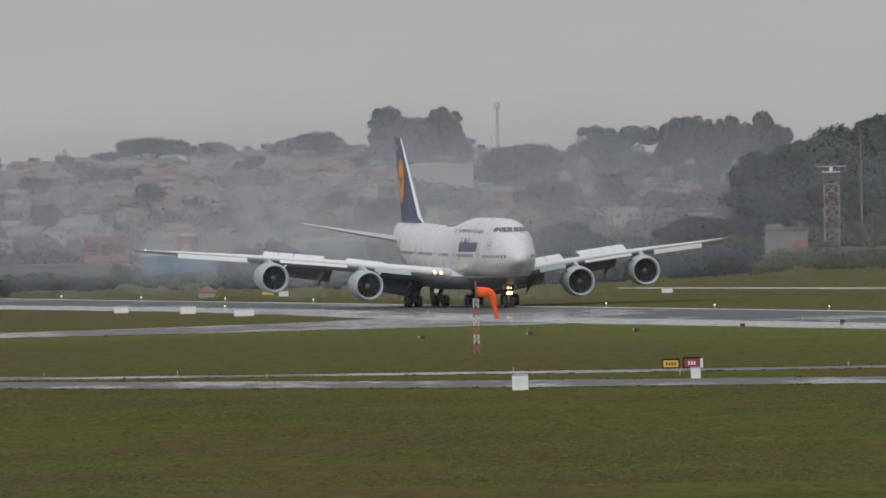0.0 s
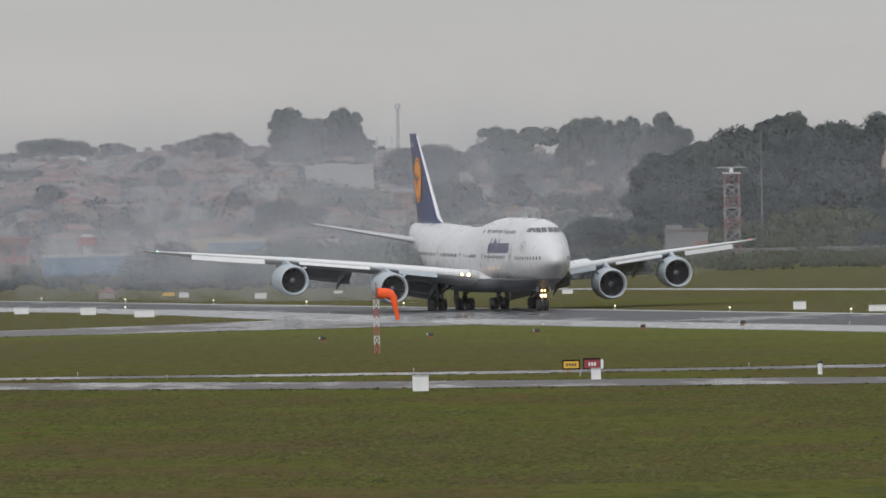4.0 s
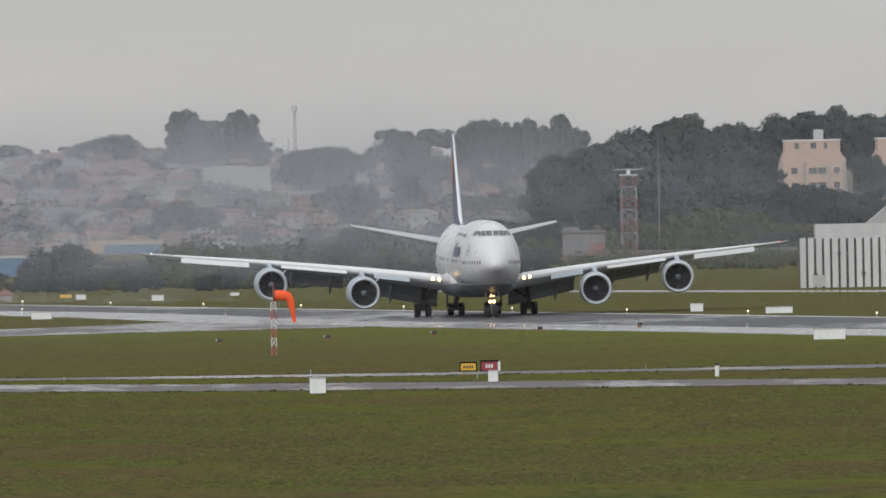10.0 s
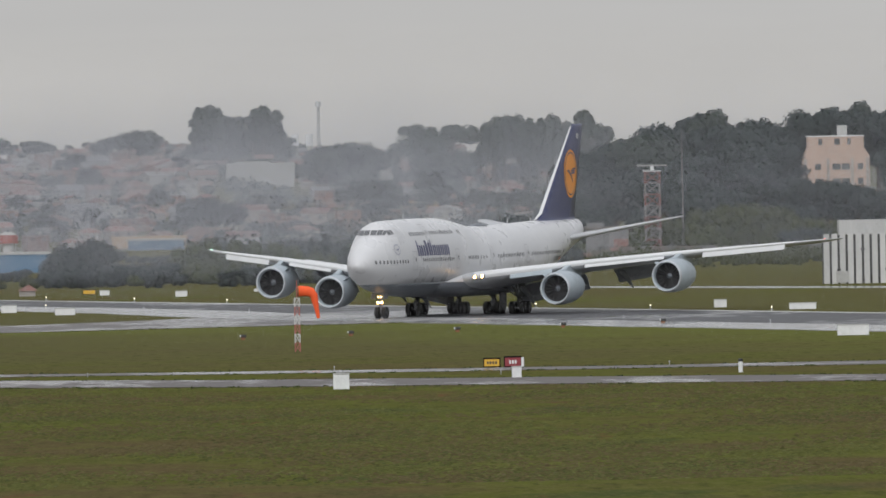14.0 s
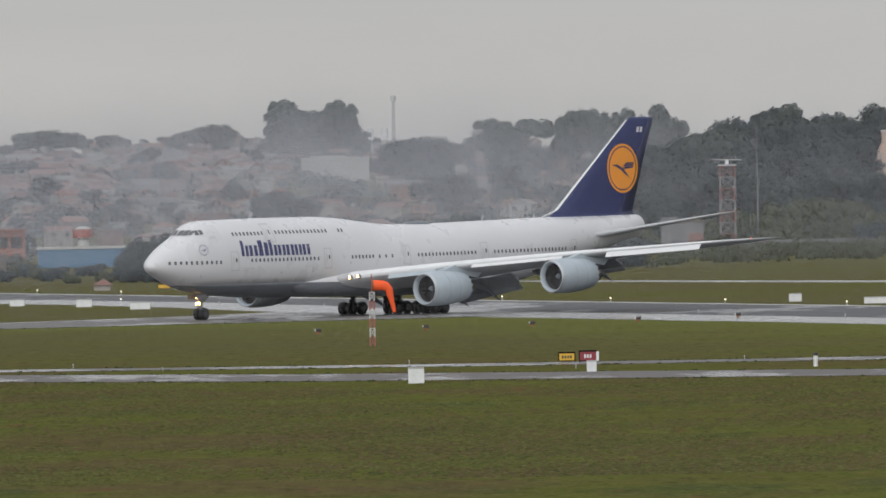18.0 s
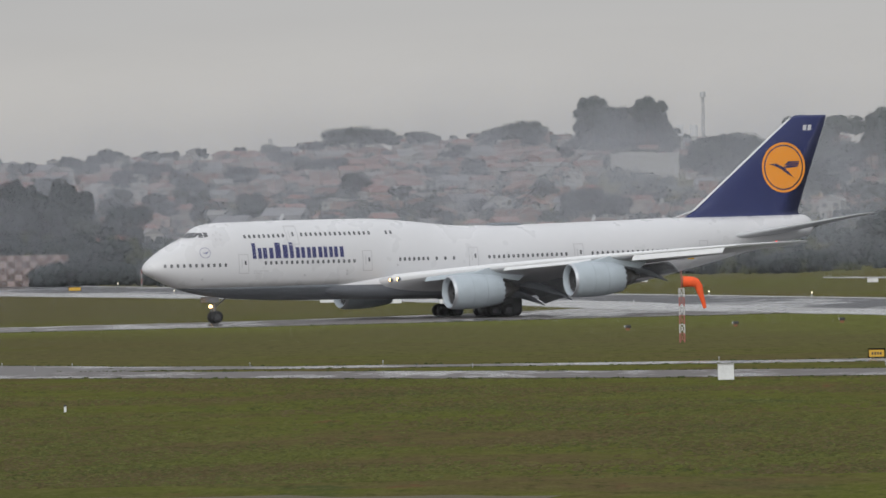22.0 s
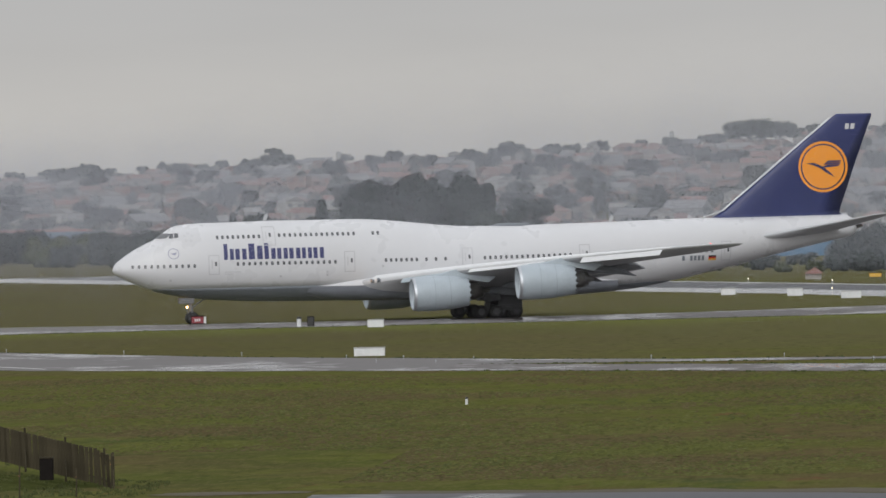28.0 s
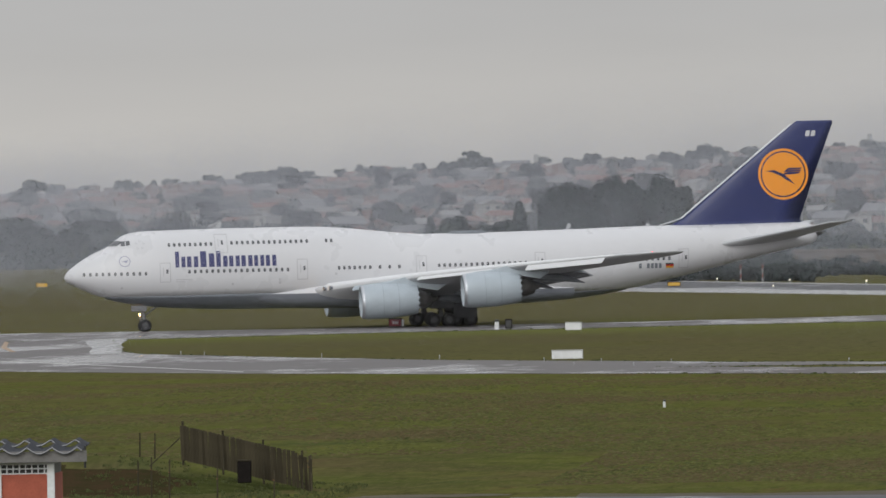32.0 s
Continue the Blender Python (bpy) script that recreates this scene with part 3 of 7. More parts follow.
def build_engine(parent, a, y, z, side):
    prof = [(-0.55, 1.30), (-0.12, 1.38), (0.0, 1.47), (-0.1, 1.56), (-0.6, 1.66), (-1.8, 1.70), (-3.2, 1.67), (-4.6, 1.53), (-5.45, 1.36)]
    v, f = lathe(prof, 48)
    # scalloped rear edge of the fan nozzle
    v = [(x - (0.2 if k % 3 == 1 else 0.0), y_ * (0.985 if k % 3 == 1 else 1), z_ * (0.985 if k % 3 == 1 else 1)) if k >= 48 * (len(prof) - 1) else (x, y_, z_) for k, (x, y_, z_) in enumerate(v)]
    m = Matrix.Translation((-a, y, z)) @ pose(0, 0, 0, 0, 2.0, -1.5 * side)
    eng = part("engine", mesh_of("nacelle", v, f, M["nacelle"], True), parent, "pale blue-grey turbofan engine nacelle", m)
    v, f = lathe([(-0.62, 1.30), (-0.12, 1.39), (0.012, 1.475), (-0.06, 1.55), (-0.28, 1.61)], 40)
    part("inlet_lip", mesh_of("inlet_lip", v, f, M["lip"], True), eng, "polished bare-metal inlet lip")
    for x, r in ((-2.05, 1.702), (-3.55, 1.652)):
        v, f = lathe([(x, r), (x - 0.02, r + 0.012), (x - 0.05, r + 0.012), (x - 0.07, r - 0.004)], 40)
        part("cowl_seam", mesh_of("cowl_seam", v, f, M["nacelle_seam"], True), eng, "thin dark cowl seam")
    v, f = lathe([(-0.5, 1.31), (-1.2, 1.30), (-1.25, 0.0)], 32)
    part("inlet_duct", mesh_of("inlet_duct", v, f, M["fan"], True), eng, "dark inlet duct")
    blade = bm_mesh("fan_blade", box(0.30, 0.03, 0.98, 0, 0, -0.49, 0.0), M["blade"])
    for k in range(18):
        part("fan_blade", blade, eng, "", Matrix.Rotation(2 * math.pi * k / 18, 4, "X") @ Matrix.Translation((-1.1, 0, 0.78)) @ Matrix.Rotation(radians(38), 4, "Z"))
    v, f = lathe([(-0.62, 0.01), (-0.8, 0.16), (-1.15, 0.32)], 16)
    part("spinner", mesh_of("spinner", v, f, M["belly"], True), eng, "grey fan spinner")
    v, f = lathe([(-5.2, 1.33), (-5.0, 0.98), (-6.1, 0.86), (-6.9, 0.62), (-6.7, 0.5), (-7.7, 0.06)], 28)
    part("exhaust_core", mesh_of("exhaust_core", v, f, M["exhaust"], True), eng, "dark metal exhaust core")
    zw = wing_at(abs(y), 3) - z
    aw = wing_at(abs(y), 1) - a
    ring = lambda x, zz, hw: [(-x, -hw, zz), (-x, hw, zz)]
    low = [(0.9, 1.55, 0.12), (2.4, 1.6, 0.28), (4.5, 1.4, 0.3), (7.5, 0.75, 0.25), (aw + 5.2, zw - 0.35, 0.06)]
    high = [(1.2, 1.72, 0.08), (aw - 1.2, zw - 0.4, 0.16), (aw + 0.3, zw - 0.1, 0.24), (aw + 2.5, zw - 0.05, 0.22), (aw + 5.3, zw - 0.25, 0.06)]
    rings = [[(-l[0], -l[2], l[1]), (-l[0], l[2], l[1]), (-h_[0], h_[2], h_[1]), (-h_[0], -h_[2], h_[1])] for l, h_ in zip(low, high)]
    v, f = loft(rings, True, True)
    part("pylon", mesh_of("pylon", v, f, M["nacelle"]), eng, "engine pylon under the wing")
    bm = bmesh.new()
    box(1.3, 0.05, 0.5, -1.6, 0, 0, 0.02, bm, Matrix.Rotation(radians(48 * side), 4, "X") @ Matrix.Translation((0, 0, 1.62)))
    part("strake", bm_mesh("strake", bm, M["nacelle"]), eng)


def wheel_meshes(r, w):
    prof = [(-w / 2, r * 0.52), (-w / 2, r * 0.86), (-w * 0.36, r * 0.97), (-w * 0.2, r), (w * 0.2, r), (w * 0.36, r * 0.97), (w / 2, r * 0.86), (w / 2, r * 0.52)]
    v, f = lathe(prof, 24, "y")
    tyre = mesh_of("tyre", v, f, M["tyre"], True)
    bm = bmesh.new()
    rod((0, -w * 0.42, 0), (0, w * 0.42, 0), r * 0.55, bm, 20)
    for s in (-1, 1):
        rod((0, s * w * 0.42, 0), (0, s * w * 0.56, 0), r * 0.2, bm, 10)
        for k in range(6):
            t = k * math.pi / 3
            rod((r * 0.37 * math.cos(t), s * w * 0.42, r * 0.37 * math.sin(t)), (r * 0.37 * math.cos(t), s * w * 0.47, r * 0.37 * math.sin(t)), r * 0.09, bm, 6)
    return tyre, bm_mesh("hub", bm, M["hub"])


WHEELS, SPOILERS, FLAPS = [], [], []


def add_wheel(parent, a, y, r, tyre, hub):
    w = part("wheel", tyre, parent, "black rubber tyre", pose(-a, y, r))
    part("hub", hub, w, "grey metal wheel hub")
    WHEELS.append((w, a, y, r))


def build_plane():
    p = thing("airliner", pose(8.54, 1479.54, 0, 0, 0, -79.45), "large white four-engined airliner with dark blue tail, flaps lowered", "airplane")
    v, f = loft(hull_rings(False), True, True)
    part("fuselage", welded(mesh_of("fuselage", v, f, M["white_paint"], True)), p, "glossy white fuselage with humped upper deck")
    v, f = loft(hull_rings(True), True, True)
    part("belly", welded(mesh_of("belly", v, f, M["belly"], True)), p, "grey painted belly")
    # wing-to-body fairing
    for name, lo_, mat, lab in (("wing_fairing", True, M["fairing"], "grey underside of the wing-to-body fairing"), ("wing_fillet", False, M["white_paint"], "white upper fillet of the wing root")):
        rings = []
        for a, w, zt, zb in ((17.0, 2.0, 3.5, 2.9), (19.0, 2.55, 3.55, 2.45), (20.2, 2.8, 3.62, 2.25), (21.5, 3.1, 3.85, 2.06), (23.5, 3.32, 4.3, 1.98), (26, 3.5, 4.75, 1.93), (32, 3.62, 4.9, 1.88), (40, 3.6, 4.6, 1.9), (45, 3.35, 4.1, 2.05), (49.5, 2.6, 3.5, 2.35)):
            zc = 3.45
            span = [math.pi * k / 14 for k in range(15)]
            rings.append([(-a, w * math.copysign(abs(math.cos(t)) ** 0.55, math.cos(t)), zc + ((zb - zc) if lo_ else (zt - zc)) * abs(math.sin(t)) ** 0.8) for t in span])
        v, f = loft(rings, False)
        part(name, mesh_of(name, v, f, mat, True), p, lab)
    for side in (1, -1):
        fl = (lambda q: q) if side > 0 else (lambda q: flipped(*q))
        v, f = fl(loft([aerofoil(a, y, z, c, t) for y, a, c, z, t in WING], True, True))
        part("wing", mesh_of("wing", v, f, M["wing_grey"], True), p, "long swept light grey wing")
        # bright leading edge and drooped leading-edge flaps
        rings = []
        for k in range(13):
            y = 4.2 + (33.0 - 4.2) * k / 12
            a, z, t = wing_at(y, 1), wing_at(y, 3), wing_at(y, 4)
            rings.append([(-(a + 0.5), y, z + t * 0.40), (-(a - 0.02), y, z + t * 0.15), (-(a - 0.05), y, z + t * 0.08), (-(a - 0.03), y, z - t * 0.05), (-(a + 0.02), y, z - t * 0.14)])
        v, f = fl(loft(rings, False))
        part("leading_edge", mesh_of("leading_edge", v, f, M["wing_white"], True), p, "white wing leading edge")
        for y0, y1, dr in ((23.2, 30.0, 0.62), (13.5, 20.0, 0.42), (7.3, 10.8, 0.6)):
            q = []
            for y, back in ((y0, 0), (y1, 0), (y1, 1), (y0, 1)):
                a, z = wing_at(y, 1), wing_at(y, 3)
                q.append((-(a - 0.25 + 0.35 * back), y, z + 0.05 - dr * (1 - back) - 0.12 * back))
            v, f = fl(slab(q, 0.08))
            part("leading_edge_flap", mesh_of("leading_edge_flap", v, f, M["wing_white"] if y0 > 10 else M["nacelle"]), p, "lowered pale leading-edge flap")
        # trailing-edge flaps, two elements each
        for y0, y1, ch, ang in ((3.7, 10.7, 2.9, 36), (13.4, 20.0, 2.3, 30)):
            for el_, (c0, c1, off, ext) in enumerate(((0.0, 0.72, 0, 0), (0.70, 1.0, 5, 0.1))):
                q = []
                for y, c in ((y0, c0), (y1, c0), (y1, c1), (y0, c1)):
                    chord = wing_at(y, 2)
                    a, z = wing_at(y, 1) + chord * 0.93, wing_at(y, 3) - chord * 0.05 - 0.12
                    taper = ch * (1.0 if y == y0 else 0.82)
                    an = radians(ang + off)
                    q.append((-(a + c * taper * math.cos(an)), y, z - c * taper * math.sin(an)))
                v, f = fl(slab(q, 0.28 - 0.1 * el_))
                ends = [Vector((-(wing_at(y, 1) + wing_at(y, 2) * 0.90), side * y, wing_at(y, 3) - wing_at(y, 2) * 0.05 + 0.1)) for y in (y0, y1)]
                mid = (ends[0] + ends[1]) / 2
                ob = part("flap", mesh_of("flap", [Vector(c) - mid for c in v], f, M["wing_dark"]), p, "dark lowered trailing-edge flap", Matrix.Translation(mid))
                FLAPS.append((ob, mid, (ends[1] - ends[0]).normalized() * side, 24))
        # flap track fairings
        for y, ln in ((5.6, 5.6), (8.6, 5.6), (14.7, 5.0), (18.6, 4.6)):
            chord = wing_at(y, 2)
            a0, z0 = wing_at(y, 1) + chord * 0.62, wing_at(y, 3) - chord * 0.04 - wing_at(y, 4) * 0.4
            rings = []
            for k in range(8):
                s = k / 7
                r = 0.30 * math.sin(math.pi * (0.06 + 0.93 * s ** 0.8)) ** 0.8 + 0.01
                a, z = a0 + ln * s, z0 - 0.25 - 1.75 * s ** 1.7 * ln / 5.0
                rings.append([(-a, y + r * 0.75 * math.cos(t), z + r * 1.35 * math.sin(t)) for t in [2 * math.pi * i / 10 for i in range(10)]])
            v, f = fl(loft(rings, True, True))
            hinge = Vector((-a0, side * y, z0))
            ob = part("flap_track_fairing", mesh_of("flap_track_fairing", [Vector(c) - hinge for c in v], f, M["fairing"], True), p, "grey flap track fairing", Matrix.Translation(hinge))
            FLAPS.append((ob, hinge, Vector((0, 1, 0)), 13))
        # spoilers, hinged near the rear of the wing
        for y0, y1, n in ((8.6, 12.6, 2), (14.8, 21.0, 4)):
            for k in range(n):
                ya, yb = y0 + (y1 - y0) * k / n + 0.04, y0 + (y1 - y0) * (k + 1) / n - 0.04
                ym = (ya + yb) / 2
                ch = wing_at(ym, 2)
                hinge = Vector((-(wing_at(ym, 1) + ch * 0.72), side * ym, wing_at(ym, 3) - ch * 0.036 + wing_at(ym, 4) * 0.25))
                sl = (wing_at(yb, 1) + wing_at(yb, 2) * 0.72 - wing_at(ya, 1) - wing_at(ya, 2) * 0.72) / (yb - ya)
                dz = (wing_at(yb, 3) - wing_at(ya, 3)) / (yb - ya)
                hw = (yb - ya) / 2
                hl = hw * math.sqrt(1 + sl * sl)
                pts = [(0, -hl, 0), (0, hl, 0), (-1.25, hl, 0), (-1.25, -hl, 0)]
                v, f = slab(pts, 0.05)
                rest = Matrix.Translation(hinge) @ pose(0, 0, 0, math.degrees(math.atan(dz)) * side, 0, math.degrees(math.atan(sl)) * side)
                s = part("spoiler", mesh_of("spoiler", v, f, M["wing_white"]), p, "pale hinged spoiler panel", rest)
                SPOILERS.append((s, rest, k + (0 if y0 < 9 else 2)))
        # tailplane
        v, f = fl(loft([aerofoil(63.0, 0.9, 7.2, 8.8, 0.7, -0.075), aerofoil(67.9, 5.6, 8.2, 5.8, 0.42, -0.075), aerofoil(73.1, 10.8, 9.32, 2.6, 0.17, -0.075), aerofoil(73.8, 11.05, 9.40, 1.8, 0.07, -0.075)], True, True))
        part("tailplane", mesh_of("tailplane", v, f, M["wing_grey"], True), p, "light grey swept tailplane")
        build_engine(p, 27.2, side * 11.95, 2.55, side)
        build_engine(p, 35.75, side * 21.1, 3.55, side)
    # fin
    fin = [(9.0, 59.0, 14.2, 0.95), (9.6, 60.0, 12.3, 0.9), (10.0, 60.7, 11.7, 0.86), (14.0, 65.6, 8.2, 0.62), (19.0, 71.75, 3.95, 0.3), (19.26, 72.2, 3.5, 0.12)]
    v, f = loft([aerofoil(a, 0, z, c, t, upright=True) for z, a, c, t in fin], True, True)
    v = [(x, y + 0.045 * lerp([(q[0], q[3]) for q in fin], z) * 0, z) for x, y, z in v]
    fob = part("fin", mesh_of("fin", v, f, M["blue"], True), p, "dark blue vertical tail fin")

    def fin_y(a, z):
        le, ch, th = (lerp([(q[0], q[k]) for q in fin], z) for k in (1, 2, 3))
        s = min(1.0, max(0.0, (a - le) / ch))
        return lerp(AIR, s) * 0.55 * th * 0.9

    def fin_disc(name, r0, r1, mat, side, off, label="", c=(70.72, 14.1), arc=(0, 360), n=36, rings_=5):
        verts, faces = [], []
        for j in range(rings_ + 1):
            r = r0 + (r1 - r0) * j / rings_
            for k in range(n + 1):
                t = radians(arc[0] + (arc[1] - arc[0]) * k / n)
                a, z = c[0] + r * math.cos(t), c[1] + r * math.sin(t)
                verts.append((-a, side * (fin_y(a, z) + off), z))
        for j in range(rings_):
            for k in range(n):
                b = j * (n + 1) + k
                q = (b, b + n + 1, b + n + 2, b + 1)
                faces.append(q if side > 0 else tuple(reversed(q)))
        part(name, mesh_of(name, verts, faces, mat), fob, label)

    def fin_quad(name, pts, mat, side, off):
        verts = [(-a, side * (fin_y(a, z) + off), z) for a, z in pts]
        part(name, mesh_of(name, verts, [tuple(range(len(pts))) if side < 0 else tuple(reversed(range(len(pts))))], mat), fob)

    for side in (1, -1):
        fin_disc("emblem_disc", 0.0, 2.12, M["orange"], side, 0.02, "round orange emblem on the fin")
        fin_disc("emblem_ring", 2.26, 2.5, M["orange"], side, 0.02, "thin orange ring")
        for pts in ([(68.95, 14.42), (69.6, 14.3), (70.4, 13.95), (71.0, 13.75), (71.0, 13.95), (70.5, 14.2), (69.8, 14.5)], [(70.3, 14.05), (70.9, 13.6), (71.9, 13.05), (71.2, 13.75)],
                    [(70.5, 14.05), (71.3, 14.05), (72.3, 14.15), (72.4, 14.3), (71.2, 14.3)], [(70.7, 14.3), (72.45, 14.36), (72.5, 14.5), (71.0, 14.5)], [(71.0, 14.52), (72.5, 14.56), (72.55, 14.7), (71.2, 14.7)]):
            fin_quad("emblem_bar", pts, M["blue"], side, 0.045)
        for k in range(2):
            fin_quad("marking_bar", [(72.95 + 0.55 * k, 17.75), (73.35 + 0.55 * k, 17.75), (73.45 + 0.55 * k, 18.3), (73.05 + 0.55 * k, 18.3)], M["white_paint"], side, 0.03)
    v, f = loft([[(-(a - 0.06), w, z), (-(a - 0.22), 0, z), (-(a - 0.06), -w, z), (-(a + 0.12), 0, z)] for a, z, w in ((58.6, 9.36, 0.1), (60.7, 10.0, 0.2), (65.6, 14.0, 0.15), (71.75, 19.0, 0.08))], True, True)
    part("fin_leading_edge", mesh_of("fin_leading_edge", v, f, M["wing_white"]), fob, "bare metal fin leading edge")
    v, f = lathe([(0, 0.42), (-0.5, 0.36), (-0.9, 0.2)], 12)
    part("tail_exhaust", mesh_of("tail_exhaust", v, f, M["exhaust"], True), p, "", pose(-73.6, 0, 8.35))
    # cabin windows, doors, markings
    win = []

    def row(a0, a1, z0, z1, n, w=0.235, hgt=0.35):
        for k in range(n):
            q = k / max(1, n - 1)
            win.append((a0 + (a1 - a0) * q, z0 + (z1 - z0) * q, w, hgt))

    row(1.75, 7.6, 5.66, 5.66, 11)
    row(11.8, 21.4, 5.78, 5.80, 18)
    row(26.4, 29.45, 5.86, 5.86, 7)
    row(30.4, 32.3, 5.86, 5.87, 3)
    row(36.2, 44.7, 5.90, 6.0, 17)
    row(47.6, 58.9, 6.02, 6.14, 21)
    row(9.96, 14.05, 8.38, 8.41, 9)
    row(16.05, 23.4, 8.48, 8.50, 15)
    row(25.3, 25.8, 8.52, 8.52, 2)
    for side in (1, -1):
        for a, z, w, hg in win:
            hull_oval("window", a, z, w * 1.1, hg * 1.06, M["glass"], p, side)
        for a0, a1, z0, z1 in ((8.95, 10.0, 4.78, 6.68), (22.3, 23.35, 4.8, 6.8), (33.95, 35.0, 4.98, 6.9), (45.6, 46.65, 5.1, 7.0), (59.85, 60.85, 5.15, 7.05), (14.4, 15.65, 7.5, 9.35)):
            t = 0.07
            d = None
            for c in ([(a0, z0), (a1, z0), (a1, z0 + t), (a0, z0 + t)], [(a0, z1 - t), (a1, z1 - t), (a1, z1), (a0, z1)], [(a0, z0), (a0 + t, z0), (a0 + t, z1), (a0, z1)], [(a1 - t, z0), (a1, z0), (a1, z1), (a1 - t, z1)]):
                hull_patch("door_frame", c, M["outline"], p, side, nv=6 if abs(c[3][1] - c[0][1]) > 0.5 else 1)
            zc = (z0 + z1) / 2 + 0.1
            hull_patch("door_window", [(a0 + 0.62, zc - 0.2), (a0 + 0.82, zc - 0.2), (a0 + 0.82, zc + 0.2), (a0 + 0.62, zc + 0.2)], M["glass"], p, side, nu=1)
            hull_patch("door_handle", [(a0 + 0.3, zc - 0.45), (a0 + 0.38, zc - 0.45), (a0 + 0.38, zc + 0.35), (a0 + 0.3, zc + 0.35)], M["outline"], p, side, nu=1)
        # name band: plain upright dark blue blocks
        order = [("tall", 0.95), ("low", 1.05), ("tall", 0.7), ("mid", 0.65), ("tall", 1.05), ("low", 1.0), ("low", 1.05), ("low", 0.95), ("low", 1.0)]
        total, a = sum(w for _, w in order), 10.4
        for kind_, w in (order if side > 0 else order[::-1]):
            ww = 10.0 * w / total
            top_ = {"tall": 7.72, "mid": 7.5, "low": 7.24}[kind_]
            b, e_ = a + 0.07, a + ww - 0.07
            for c0, c1, zt in ((0.0, 0.38, top_), (0.6, 0.98, min(top_, 7.24))) if ww > 0.9 else ((0.08, 0.92, top_),):
                b0, b1 = b + (e_ - b) * c0, b + (e_ - b) * c1
                hull_patch("title_block", [(b0, 6.2), (b1, 6.2), (b1, zt), (b0, zt)], M["title"], p, side, nv=5)
            a += ww
        hull_ring("emblem_ring", 5.62, 6.88, 0.47, 0.53, M["emblem_line"], p, side)
        hull_patch("emblem_bar", [(5.3, 6.9), (5.75, 6.72), (5.98, 7.02), (5.6, 6.92)], M["emblem_line"], p, side, 0.03, 2, 2)
        for k in range(5):
            t = radians(90 + 72 * k)
            hull_ring("star_mark", 7.15 + 0.38 * math.cos(t), 8.46 + 0.38 * math.sin(t), 0.1, 0.17, M["outline"], p, side, 3)
        hull_patch("caption_bar", [(10.5, 4.98), (12.1, 4.98), (12.1, 5.05), (10.5, 5.05)], M["outline"], p, side, 0.02, 2, 1)
        hull_patch("caption_bar", [(10.5, 4.78), (11.4, 4.78), (11.4, 4.85), (10.5, 4.85)], M["outline"], p, side, 0.02, 2, 1)
        for k in range(6):
            if k != 1:
                hull_patch("marking_bar", [(55.85 + 0.4 * k, 5.2), (56.12 + 0.4 * k, 5.2), (56.12 + 0.4 * k, 5.68), (55.85 + 0.4 * k, 5.68)], M["belly"], p, side, 0.03, 1, 2)
        for k, mt in enumerate(("flag_gold", "flag_red", "black")):
            hull_patch("flag_band", [(58.55, 5.2 + 0.16 * k), (59.35, 5.2 + 0.16 * k), (59.35, 5.36 + 0.16 * k), (58.55, 5.36 + 0.16 * k)], M[mt], p, side, 0.03, 2, 1)
        for a, z in ((15.9, 4.4), (20.5, 4.45), (20.5, 4.75), (26.0, 5.2), (5.2, 4.2)):
            hull_patch("panel_mark", [(a, z), (a + 0.2, z), (a + 0.2, z + 0.2), (a, z + 0.2)], M["outline"], p, side, 0.02, 1, 1)
        for pts in ([(5.32, 8.36), (5.74, 8.36), (5.78, 8.84), (5.48, 8.80)], [(5.82, 8.38), (6.22, 8.44), (6.22, 8.84), (5.86, 8.86)]):
            hull_patch("flight_deck_window", pts, M["glass"], p, side, 0.03, 2, 3, "dark flight deck side window")
        # flight deck panes follow the brow of the nose
        for y0, y1, z0, z1 in ((0.05, 0.62, 8.36, 8.84), (0.68, 1.12, 8.34, 8.84), (1.17, 1.42, 8.36, 8.8)):
            verts, faces = [], []
            for j in range(4):
                for i in range(4):
                    y, z = y0 + (y1 - y0) * i / 3, z0 + (z1 - z0) * j / 3
                    lo, hi = 2.0, 9.0
                    for _ in range(30):
                        md = (lo + hi) / 2
                        if lerp(TOP, md) > z and hull_y(md, z) > y:
                            hi = md
                        else:
                            lo = md
                    verts.append((-(hi - 0.04), side * (y + 0.02), z + 0.02))
            for j in range(3):
                for i in range(3):
                    q = (j * 4 + i, j * 4 + i + 1, j * 4 + i + 5, j * 4 + i + 4)
                    faces.append(tuple(reversed(q)) if side > 0 else q)
            part("flight_deck_window", mesh_of("flight_deck_window", verts, faces, M["glass"]), p, "dark flight deck window pane")
    for a, hgt in ((15.0, 0.75), (49.3, 0.7), (57.2, 0.35)):
        bm = bmesh.new()
        box(0.35, 0.05, hgt, 0, 0, 0, 0.02, bm, pose(0, 0, 0, 0, -25, 0))
        part("antenna", bm_mesh("antenna", bm, M["wing_grey"]), p, "", pose(-a, 0, lerp(TOP, a) - 0.05))
    v, f = lathe([(-2.0, 0.02), (-1.6, 0.5), (0, 0.62), (1.5, 0.5), (2.0, 0.02)], 16)
    part("antenna_dome", mesh_of("antenna_dome", [(x, y, z * 0.4) for x, y, z in v], f, M["belly"], True), p, "low dark antenna dome", pose(-39.5, 0, 8.98))
    # landing gear
    nose_tyre, nose_hub = wheel_meshes(0.62, 0.46)
    gear = part("nose_gear_leg", bm_mesh("nose_gear_leg", rod((-7.75, 0, 0.62), (-7.55, 0, 2.7), 0.15), M["strut"]), p, "grey nose landing gear leg")
